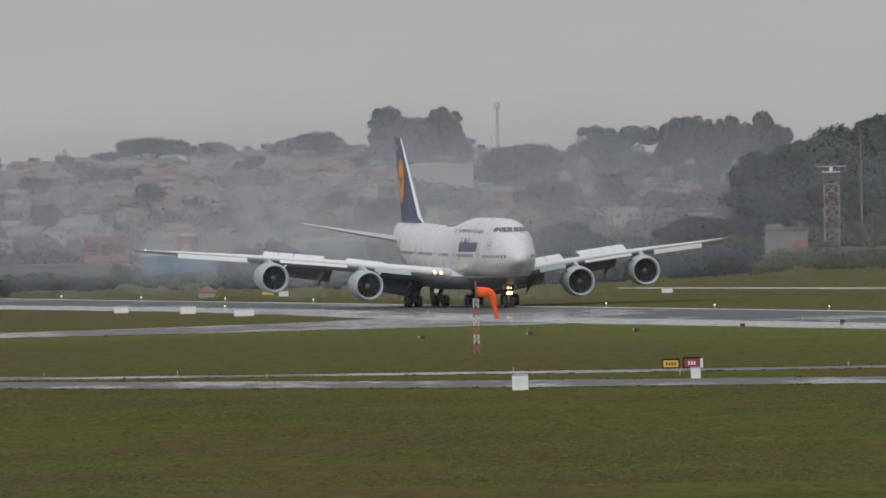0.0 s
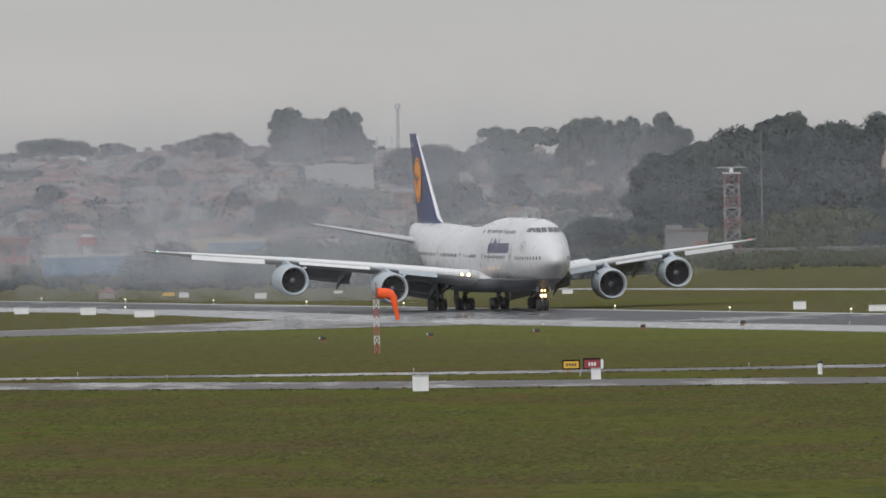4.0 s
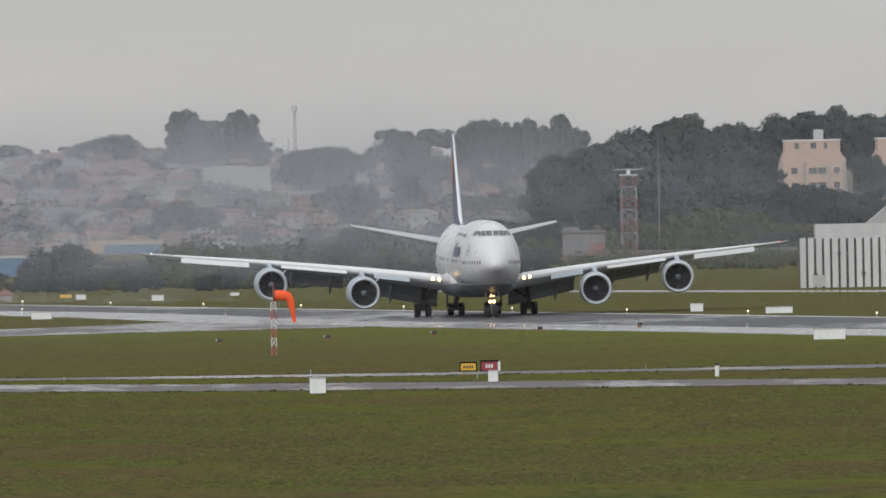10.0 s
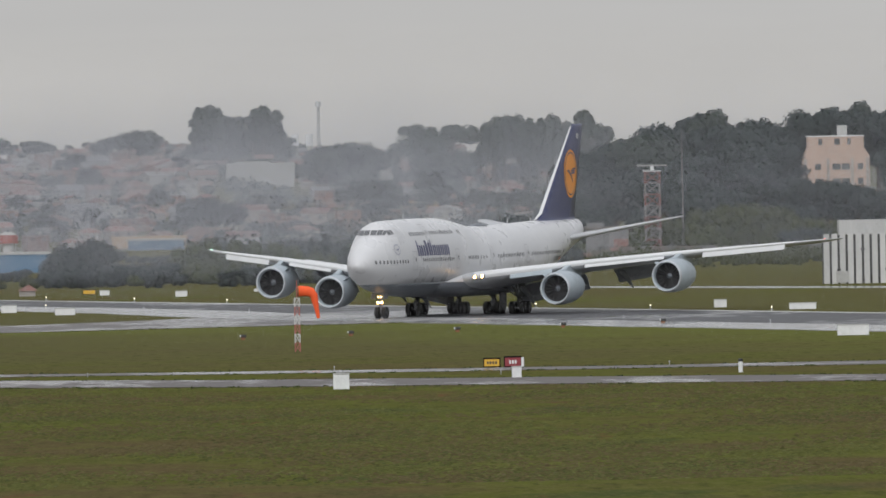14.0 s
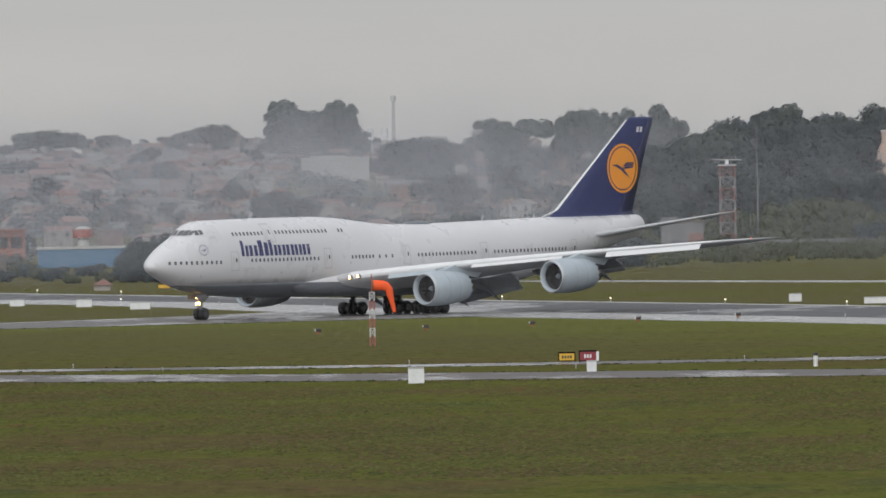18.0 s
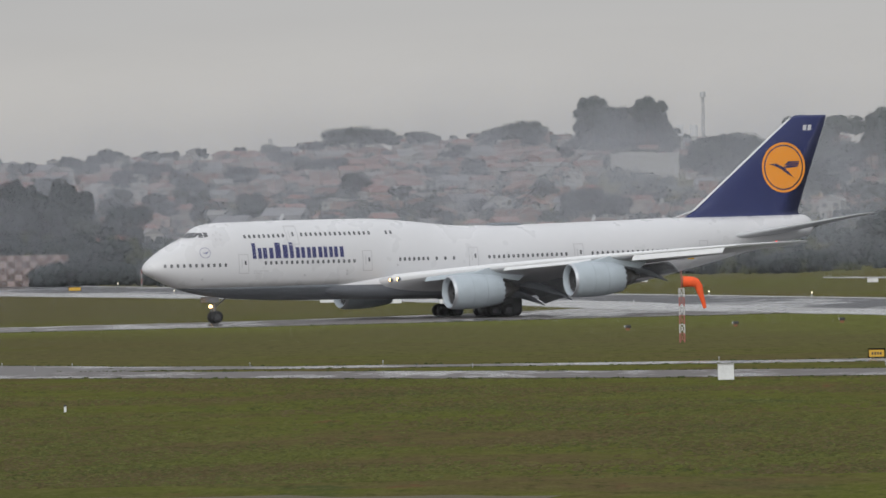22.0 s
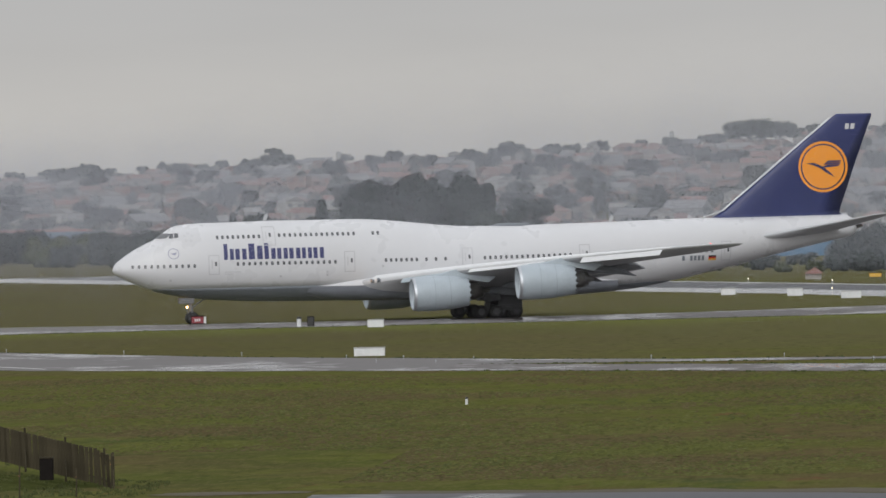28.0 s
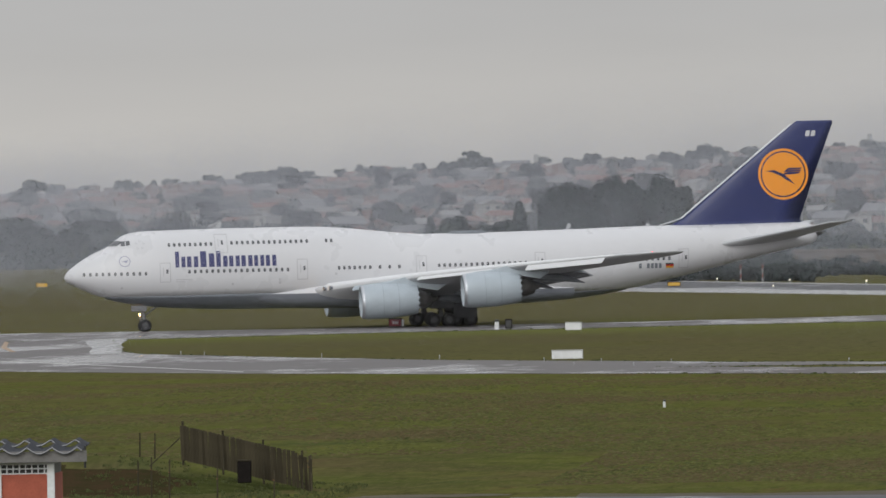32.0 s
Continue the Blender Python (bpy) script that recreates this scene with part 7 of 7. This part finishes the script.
def build_checker_wall():
    """A free-standing wall faced with square panels in two colours."""
    x0, y0, _ = spot(-2.745, 1815)
    t = thing("checkered_wall", pose(x0, y0, terrain(x0, y0), 0, 0, -3), "weathered wall of pale and brown square panels beyond the runway", "wall")
    part("backing", bm_mesh("backing", box(9.3, 0.3, 4.3, 4.65, 0.2, -0.05, 0.02), M["check_brown"]), t)
    pale, brown = (bm_mesh("panel", box(1.0, 0.12, 0.84, 0, 0, 0, 0.02), M[k]) for k in ("check_pale", "check_brown"))
    for i in range(9):
        for j in range(5):
            part("panel", pale if (i + j) % 2 else brown, t, "", pose(0.53 + 1.03 * i, 0, -0.02 + 0.86 * j))


M["check_pale"] = material("pale_panel", (0.27, 0.21, 0.195), 0.85, var=0.3, scale=0.6, objects=0.2)
M["check_brown"] = material("brown_panel", (0.125, 0.09, 0.08), 0.85, var=0.3, scale=0.6, objects=0.2)
build_checker_wall()


# ---- grass tufts, taxiway edge stakes, near road ----


def build_tufts():
    """Uneven tufts standing out of the mown grass of the near field and along the pavement edges."""
    rng = random.Random(77)
    verts, faces = [], []

    def tuft(x, y, s):
        z = max(0.0, bank_z(x, y) if -56 < x < -39 and 600 < y < 670 else 0.0)
        for _ in range(5):
            a, w = rng.uniform(0, math.pi), s * rng.uniform(0.5, 1.2)
            dx, dy = math.cos(a) * w, math.sin(a) * w
            ox, oy, h = rng.uniform(-s, s) * 1.4, rng.uniform(-s, s) * 2, s * rng.uniform(0.4, 1.0)
            k = len(verts)
            verts.extend([(x + ox - dx, y + oy - dy, z - 0.02), (x + ox + dx, y + oy + dy, z - 0.02), (x + ox + dx * 0.6, y + oy + dy, z + h * 0.8), (x + ox - dx * 0.5, y + oy - dy, z + h)])
            faces.append((k, k + 1, k + 2, k + 3))

    for line, up in ((NEAR_BOT, -1), (FAR_TOP, 1), (NEAR_TOP, 1), (FAR_BOT, -1), (JOIN, 1), (LOWER, -1)):
        for (x0, y0), (x1, y1) in zip(line, line[1:]):
            n = int(abs(x1 - x0) * 2.2)
            for k in range(n):
                q = rng.random()
                tuft(x0 + (x1 - x0) * q, y0 + (y1 - y0) * q + up * rng.uniform(0.0, 3.5), rng.uniform(0.05, 0.14))
    tagged(new("grass_tufts", mesh_of("grass_tufts", verts, faces, M["tuft"])), "uneven tufts of longer olive grass", "grass", kind="stuff")


M["tuft"] = foliage("tuft_grass", (0.075, 0.095, 0.034), (0.11, 0.13, 0.05))


M["blade_green"] = material("grass_blades_green", (0.098, 0.108, 0.031), 0.7, var=0.2, scale=2.0, tint=(0.125, 0.13, 0.039), islands=0.18, spec=0.15)
M["blade_dry"] = material("grass_blades_dry", (0.118, 0.092, 0.044), 0.75, var=0.2, scale=2.0, tint=(0.125, 0.105, 0.047), islands=0.14, spec=0.15)
M["blade_rank"] = material("grass_blades_rank", (0.078, 0.09, 0.029), 0.7, var=0.2, scale=2.0, tint=(0.08, 0.092, 0.028), islands=0.15, spec=0.15)


def build_field_grass():
    """Low uneven blades over the mown near field, green, dry and rank ones in patches of their own."""
    edge = sorted(NEAR_BOT)
    for seed, n, mat, tall, thick, label in ((1, 100000, "blade_green", 0.055, 0.52, "low green blades of the mown near field"), (2, 120000, "blade_dry", 0.05, 0.56, "dry brownish blades in patches of the near field"),
                                             (3, 60000, "blade_rank", 0.045, 0.72, "darker rank tussocks scattered over the near field")):
        rng = np.random.default_rng(seed)
        y = 14.2 / np.tan(np.radians(rng.uniform(0.83, 1.32, n)))
        x = y * np.tan(np.radians(rng.uniform(-5.5, 2.8, n)))
        ph = rng.uniform(0, 6.3, 6)
        lump = 0.5 + 0.2 * (1.3 * np.sin(x * 0.16 + y * 0.021 + ph[0]) + np.sin(x * 0.37 - y * 0.083 + ph[1]) + 0.6 * np.sin(x * 2.3 + y * 0.11 + ph[2]) + 1.3 * np.sin(y * 0.11 + 1.6 * np.sin(x * 0.13 + ph[3])) + 0.5 * np.sin(x * 4.7 - y * 0.31 + ph[4]))
        top = np.where(x < -44, 965.0, np.interp(x, [p[0] for p in edge], [p[1] for p in edge])) - 1.0
        keep = (y < top) & (y > np.where(x < -33, 700.0, 625.0)) & (rng.uniform(0, 0.5, n) + thick < lump + 0.25)
        x, y, n = x[keep], y[keep], int(keep.sum())
        w, h = rng.uniform(0.05, 0.19, n), tall * rng.uniform(0.3, 1.0, n)
        a = rng.uniform(-0.6, 0.6, n)
        dx, dy, lean = np.cos(a) * w, np.sin(a) * w, rng.uniform(-0.04, 0.04, n)
        low = np.full(n, -0.01)
        v = np.stack([np.stack([x - dx, y - dy, low], 1), np.stack([x + dx, y + dy, low], 1), np.stack([x + lean + 0.7 * dx, y + dy, h * rng.uniform(0.5, 1.0, n)], 1), np.stack([x + lean - 0.6 * dx, y - dy, h], 1)], 1).reshape(-1, 3)
        me = quick_mesh("field_grass", v, np.arange(n * 4).reshape(-1, 4), M[mat])
        me.polygons.foreach_set("use_smooth", np.ones(n, dtype=bool))
        me.normals_split_custom_set(np.tile((0.0, -0.25, 0.968), (n * 4, 1)))
        tagged(new("field_grass", me), label, "grass", kind="stuff")


def build_stake(x, y):
    t = thing("taxiway_edge_light", pose(x, y, 0), "small unlit taxiway edge light on a stem", "airfield light", "taxiway edge lights")
    part("stem", bm_mesh("stem", rod((0, 0, -0.02), (0, 0, 0.24), 0.03, None, 6), M["steel"]), t)
    part("cap", bm_mesh("cap", rod((0, 0, 0.23), (0, 0, 0.31), 0.05, None, 8, 0.035), M["steel"]), t)


def join_stuff(name, items, label, category):
    """Many far copies of some prototypes as one joined mesh; items are (prototype, pose)."""
    vs, fs, mi, mats, ns, base = [], [], [], [], [], 0
    for proto, m in items:
        for o in proto.children_recursive:
            me = o.data
            w = np.array(m @ o.matrix_basis)
            co = np.empty(len(me.vertices) * 3)
            me.vertices.foreach_get("co", co)
            co = co.reshape(-1, 3) @ w[:3, :3].T + w[:3, 3]
            if me.materials[0] not in mats:
                mats.append(me.materials[0])
            k = mats.index(me.materials[0])
            if o.name.startswith("crown"):
                quads = co.reshape(-1, 3, 3)[::5]
                centre = quads.mean(axis=1, keepdims=True)
                co = (centre + (quads - centre) * 2.0).reshape(-1, 3)
                polys = [(base + q, base + q + 1, base + q + 2) for q in range(0, len(co), 3)]
                far = quads.mean(axis=(0, 1))
                out = (quads.mean(axis=1) - far) + np.array((0, 0, 0.3))
                nm = np.repeat(out / np.linalg.norm(out, axis=1, keepdims=True), 3, axis=0)
            else:
                polys = [tuple(v + base for v in p.vertices) for p in me.polygons]
                nm = np.zeros((sum(len(p) for p in polys), 3))
            vs.append(co)
            ns.append(nm)
            fs += polys
            mi += [k] * len(polys)
            base += len(co)
    me = bpy.data.meshes.new(name)
    me.from_pydata(np.concatenate(vs).tolist(), [], fs)
    for q in mats:
        me.materials.append(q)
    me.polygons.foreach_set("material_index", mi)
    me.update()
    me.normals_split_custom_set(np.concatenate(ns).tolist())
    tagged(new(name, me), label, category, kind="stuff")


if FAR_HOUSES:
    join_stuff("distant_houses", FAR_HOUSES, "crowded small tiled-roof houses along the hilltop", "houses")
if FAR_TREES:
    join_stuff("distant_trees", FAR_TREES, "scattered far trees between houses and woods", "trees")


def build_weeds():
    """Rank weeds on the face of the near bank."""
    rng = random.Random(78)
    verts, faces = [], []
    for _ in range(1100):
        x, y = rng.uniform(-54.5, -41), rng.uniform(604, 634)
        if noise.noise((x * 0.6, y * 0.25, 2)) < -0.12:
            continue
        z, s = max(0.0, bank_z(x, y)), rng.uniform(0.04, 0.13)
        for _ in range(7):
            t, w = rng.uniform(0, 6.3), s * rng.uniform(0.2, 0.5)
            c = Vector((x + rng.uniform(-s, s) * 1.3, y + rng.uniform(-s, s), z + s * rng.uniform(0.1, 0.9)))
            a, b = Vector((math.cos(t) * w, math.sin(t) * w, rng.uniform(-0.3, 0.3) * w)), Vector((rng.uniform(-0.3, 0.3) * w, 0, w * rng.uniform(0.8, 1.6)))
            k = len(verts)
            verts.extend([c - a - b, c + a - b, c + a * 0.4 + b, c - a * 0.4 + b])
            faces.append((k, k + 1, k + 2, k + 3))
    tagged(new("weeds", mesh_of("weeds", verts, faces, M["weed"])), "rank dark green weeds on the earth bank", "weeds", kind="stuff")


M["weed"] = foliage("weed_leaf", (0.085, 0.10, 0.035), (0.11, 0.125, 0.045))
build_tufts()
build_field_grass()
build_weeds()
for q in ((-89.1, 1128), (-86.6, 1121), (-75.2, 1097), (-64.2, 1073), (-54.5, 1046), (-50.8, 1018), (-49.6, 1036), (-45.9, 1009), (-43.8, 1026), (5.0, 998), (16.6, 960), (29.5, 992), (-20, 1012), (-13, 986), (-30, 1014)):
    build_stake(*q)
pavement("service_road", [(-33, 601), (-16.4, 594), (2.3, 577), (40, 560), (40, 540), (2.3, 555), (-16, 574), (-33, 580)], 0.03, M["runway"], "dark wet service road at the field's near edge", "road", 0.6)
pavement("service_road_verge", [(-30, 606), (-16.4, 601), (-4, 592), (-5, 586), (-16.4, 594), (-30, 600)], 0.012, M["soil"], "brownish worn verge of the service road", "verge", 1.6)


# ---- haze imitated by thin strands over the far field, and spray thrown up behind the airliner ----
def haze_spray_material(name, tone):
    """Matt colour for haze strands and spray drops: light scatters off and through."""
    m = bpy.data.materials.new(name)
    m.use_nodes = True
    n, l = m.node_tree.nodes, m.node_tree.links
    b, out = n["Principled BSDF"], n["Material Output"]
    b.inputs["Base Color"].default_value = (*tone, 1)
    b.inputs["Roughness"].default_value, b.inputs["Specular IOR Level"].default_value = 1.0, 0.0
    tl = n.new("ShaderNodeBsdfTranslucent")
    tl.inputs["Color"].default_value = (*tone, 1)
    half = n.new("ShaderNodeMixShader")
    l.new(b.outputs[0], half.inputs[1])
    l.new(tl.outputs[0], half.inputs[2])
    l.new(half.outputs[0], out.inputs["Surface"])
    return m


# Blue-grey haze tone put into the strands' colour.
M["drizzle"] = haze_spray_material("haze_strands", (0.525, 0.545, 0.61))
M["spray"] = haze_spray_material("spray_water", (0.52, 0.54, 0.585))


def build_haze_strands():
    """Haze imitated by hair-thin strands, thinner upwards, in sheets at several distances."""
    # The nearest sheet lightens the airliner's dark tones.
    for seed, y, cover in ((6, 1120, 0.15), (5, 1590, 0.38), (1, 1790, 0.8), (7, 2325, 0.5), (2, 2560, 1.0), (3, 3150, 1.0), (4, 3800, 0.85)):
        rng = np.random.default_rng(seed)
        # Pitch, tops and cover by bearing are fitted to the camera's view.
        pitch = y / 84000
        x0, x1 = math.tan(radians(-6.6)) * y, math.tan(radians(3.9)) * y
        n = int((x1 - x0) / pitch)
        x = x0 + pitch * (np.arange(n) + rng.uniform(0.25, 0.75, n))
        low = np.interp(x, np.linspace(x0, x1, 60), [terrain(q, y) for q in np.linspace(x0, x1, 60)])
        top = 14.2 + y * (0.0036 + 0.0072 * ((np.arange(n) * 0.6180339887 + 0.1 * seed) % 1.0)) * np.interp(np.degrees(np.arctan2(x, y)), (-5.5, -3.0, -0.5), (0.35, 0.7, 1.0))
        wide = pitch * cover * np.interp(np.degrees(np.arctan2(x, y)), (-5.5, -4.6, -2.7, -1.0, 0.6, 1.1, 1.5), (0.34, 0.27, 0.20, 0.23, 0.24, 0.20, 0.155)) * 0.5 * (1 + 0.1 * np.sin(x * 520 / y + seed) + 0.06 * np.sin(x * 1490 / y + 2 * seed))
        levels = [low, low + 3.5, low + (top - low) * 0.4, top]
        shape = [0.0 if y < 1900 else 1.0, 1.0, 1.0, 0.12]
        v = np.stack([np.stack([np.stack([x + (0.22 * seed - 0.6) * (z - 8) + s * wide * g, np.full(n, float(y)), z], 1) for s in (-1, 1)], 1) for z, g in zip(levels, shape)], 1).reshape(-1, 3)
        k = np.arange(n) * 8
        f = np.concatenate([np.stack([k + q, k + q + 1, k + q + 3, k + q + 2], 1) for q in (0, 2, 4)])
        tagged(new("drizzle", quick_mesh("drizzle", v, f, M["drizzle"])), "sheet of hair-thin strands standing in for distance haze", "drizzle", kind="stuff")


build_haze_strands()
SPRAY = []


def build_spray():
    """Drifting veils of spray behind the wheels: hair-thin strands of drops, thinning out towards the edges."""
    rng = np.random.default_rng(404)
    for k in range(16):
        rx, rz = rng.uniform(11, 16), rng.uniform(5.0, 8.5)
        f = k / 15
        x, y, z = -52 + 58 * f ** 0.8 + rng.uniform(-3, 3), 1690 - 112 * f + rng.uniform(-12, 12), 4.5 + rng.uniform(0, 9.0) * (1 - 0.6 * f)
        pitch, rows = 0.021, 11
        n = int(2 * rx / pitch)
        sx = -rx + pitch * (np.arange(n) + rng.uniform(0.2, 0.8, n))
        sy = rng.uniform(-4, 4, n)
        zz = np.linspace(-rz, rz, rows)[None, :] + rng.uniform(-0.4, 0.4, (n, 1))
        ph = rng.uniform(0, 6.3, 4)
        lump = 1 + 0.35 * np.sin(sx[:, None] * 0.9 + zz * 0.5 + ph[0]) + 0.3 * np.sin(sx[:, None] * 0.37 - zz * 0.9 + ph[1]) + 0.2 * np.sin(sx[:, None] * 1.9 + zz * 1.4 + ph[2])
        r2 = (sx[:, None] / rx) ** 2 + (zz / rz) ** 2
        wide = pitch * 0.5 * 0.17 * lump * np.clip(1 - r2, 0, 1) ** 1.5
        lean = rng.uniform(0.35, 1.3) * (-1) ** k
        v = np.stack([np.stack([sx[:, None] + lean * zz + q * wide, np.repeat(sy[:, None], rows, 1), zz], 2) for q in (-1, 1)], 2)
        base = (np.arange(n)[:, None] * rows + np.arange(rows - 1)[None, :]).ravel() * 2
        keep = (wide[:, :-1] + wide[:, 1:]).ravel() > pitch * 0.01
        fs = np.stack([base, base + 1, base + 3, base + 2], 1)[keep]
        ob = thing("spray_cloud", pose(x, y, z), "thin grey veil of drifting water spray", "spray", "spray clouds")
        part("veil", quick_mesh("spray", v.reshape(-1, 3), fs, M["spray"]), ob)
        ob.children[0]["kind"] = "stuff"
        SPRAY.append((ob, x, y, z, rng.uniform(-1, 1), rng.uniform(0.2, 1.0)))


build_spray()


# ---- undergrowth between the houses and behind the hedges ----
def build_thicket():
    rng = random.Random(64)
    verts, faces, normals = [], [], []
    for _ in range(1500):
        az = rng.uniform(-5.7, 1.2)
        d = 2330 + 1500 * rng.random() ** 1.6
        if d < 2640 and -1.35 < az < -0.28:
            continue
        x, y, z = spot(az, d)
        r = rng.uniform(1.0, 2.8)
        for _ in range(90):
            t, u = rng.uniform(0, 6.3), rng.random()
            q = math.sqrt(1 - 0.7 * u * u)
            out = Vector((math.cos(t) * q, math.sin(t) * q, 0.25 + u))
            c = Vector((x, y, z)) + Vector((r * 1.7 * out.x, r * 1.2 * out.y, r * 1.2 * u))
            a = Vector((rng.uniform(-1, 1), rng.uniform(-0.5, 0.5), rng.uniform(-0.4, 0.4))).normalized() * 0.29
            b = Vector((rng.uniform(-0.4, 0.4), rng.uniform(-0.4, 0.4), rng.uniform(0.4, 1))).normalized() * 0.25
            k = len(verts)
            verts += [c - a - b, c + a - b, c + a * 0.8 + b, c - a * 0.7 + b]
            faces.append((k, k + 1, k + 2, k + 3) if a.cross(b).dot(out) > 0 else (k + 3, k + 2, k + 1, k))
            normals.append(out.normalized())
    tagged(new("thicket", leafy("thicket", verts, faces, normals, M["leaf"])), "dull green undergrowth and garden shrubs between houses", "shrubs", kind="stuff")


build_thicket()


# ---- rough scrub on the far bank ----
def build_scrub():
    rng = random.Random(31)
    verts, faces = [], []
    for _ in range(900):
        az = rng.uniform(0.35, 2.9)
        d = rng.uniform(1800, 2130)
        x, y, z = spot(az, d)
        r = rng.uniform(0.25, 0.8) * (1.0 if rng.random() < 0.85 else 1.7)
        for _ in range(26):
            t, u = rng.uniform(0, 6.3), rng.random()
            c = Vector((x + r * 1.6 * math.cos(t) * (1 - 0.5 * u), y + r * 2 * math.sin(t), z + r * u))
            a = Vector((rng.uniform(-1, 1), rng.uniform(-1, 1), rng.uniform(-0.4, 0.4))).normalized() * 0.22
            b = Vector((rng.uniform(-0.4, 0.4), rng.uniform(-0.4, 0.4), rng.uniform(0.4, 1))).normalized() * 0.2
            k = len(verts)
            verts += [c - a - b, c + a - b, c + a * 0.8 + b, c - a * 0.7 + b]
            faces.append((k, k + 1, k + 2, k + 3))
    tagged(new("scrub", mesh_of("scrub", verts, faces, M["scrub"])), "low brownish scrub on the far bank", "scrub", kind="stuff")


M["scrub"] = foliage("scrub_leaf", (0.062, 0.068, 0.042), (0.09, 0.098, 0.056))
build_scrub()


# ---- what moves ----
TAXI = [
    (0.0, 8.54, 1479.54, -79.45), (2.0, 16.41, 1450.21, -78.90), (4.5, 23.74, 1418.50, -78.67), (6.0, 26.44, 1402.70, -79.21), (9.0, 27.21, 1377.25,
    -84.26), (11.0, 23.07, 1361.95, -92.08), (13.0, 14.61, 1348.15, -102.95), (14.5, 5.93, 1338.90, -111.68), (17.0, -11.46, 1326.76, -126.59), (19.0,
    -26.41, 1320.56, -137.79), (21.0, -41.56, 1317.08, -147.92), (23.0, -56.78, 1315.34, -156.42), (25.0, -71.32, 1314.91, -163.34), (26.0, -77.98,
    1313.52, -164.41), (29.0, -97.08, 1310.22, -167.06), (32.0, -114.40, 1306.96, -168.08)
]


def taxi(t):
    """Smooth place and heading of the airliner at t seconds."""
    k = max(1, min(len(TAXI) - 2, next((i for i in range(len(TAXI) - 1) if TAXI[i + 1][0] >= t), len(TAXI) - 2)))
    i = k if TAXI[k][0] <= t else k - 1
    p = [TAXI[max(0, min(len(TAXI) - 1, j))] for j in (i - 1, i, i + 1, i + 2)]
    t0, t1 = p[1][0], p[2][0]
    u = (t - t0) / (t1 - t0)
    out = []
    for c in (1, 2, 3):
        m0 = (p[2][c] - p[0][c]) / max(1e-6, p[2][0] - p[0][0]) * (t1 - t0)
        m1 = (p[3][c] - p[1][c]) / max(1e-6, p[3][0] - p[1][0]) * (t1 - t0)
        out.append((2 * u ** 3 - 3 * u ** 2 + 1) * p[1][c] + (u ** 3 - 2 * u ** 2 + u) * m0 + (-2 * u ** 3 + 3 * u ** 2) * p[2][c] + (u ** 3 - u ** 2) * m1)
    return out


def motions():
    walk(plane, [(k / 2, pose(*taxi(k / 2)[:2], 0, 0, 0, taxi(k / 2)[2])) for k in range(65)])
    for s, hinge, k in SPOILERS:
        late = 0.8 if k < 2 else 0.0
        rows = [(t, hinge @ pose(0, 0, 0, 0, ang, 0)) for t, ang in ((0.0, 44), (2.2 + late, 44), (3.4 + late, 20), (4.4 + late, 0), (32.0, 0))]
        walk(s, rows)
    # the flaps and their tracks are drawn up while taxiing
    for ob, hinge, axis, most in FLAPS:
        rows = [(t, Matrix.Translation(hinge) @ Matrix.Rotation(radians(most * f), 4, axis)) for t, f in ((0.0, 0.0), (18.0, 0.0), (20.0, 0.08), (22.0, 0.28), (24.0, 0.52), (26.0, 0.75), (28.5, 0.95), (30.0, 1.0), (32.0, 1.0))]
        walk(ob, rows)
    # wheels roll as far as their ground point travels
    ticks = [k / 30 for k in range(300)] + [10 + k / 15 for k in range(331)]
    for w, a, y, r in WHEELS:
        rows, turn, last = [], 0.0, None
        for t in ticks:
            X, Y, hd = taxi(t)
            c, s_ = math.cos(radians(hd)), math.sin(radians(hd))
            g = (X - a * c - y * s_, Y - a * s_ + y * c)
            if last is not None:
                turn += math.degrees(math.hypot(g[0] - last[0], g[1] - last[1]) / r)
            last = g
            rows.append((t, turn))
        walk(w, [(t, pose(-a, y, r, 0, q, 0)) for t, q in rows])
    for s, px, pz, k in SOCK:
        walk(s, [(t, pose(px, 0, pz, 0, (0.6, 1.4, 3.0)[k] * math.sin(1.3 * t + 0.7 * k), 0)) for t in range(0, 33)])

    for ob, x, y, z, side, rise in SPRAY:
        rows = []
        for t in range(0, 33, 2):
            f = min(1.0, t / 14)
            rows.append((t, pose(x - 10 * f + 12 * side * f, y + 25 * f, z + 1.5 * rise * math.sin(math.pi * f) - (z + 16.0) * f ** 1.8, 0, 0, 12 * side * f)))
        walk(ob, rows)


motions()
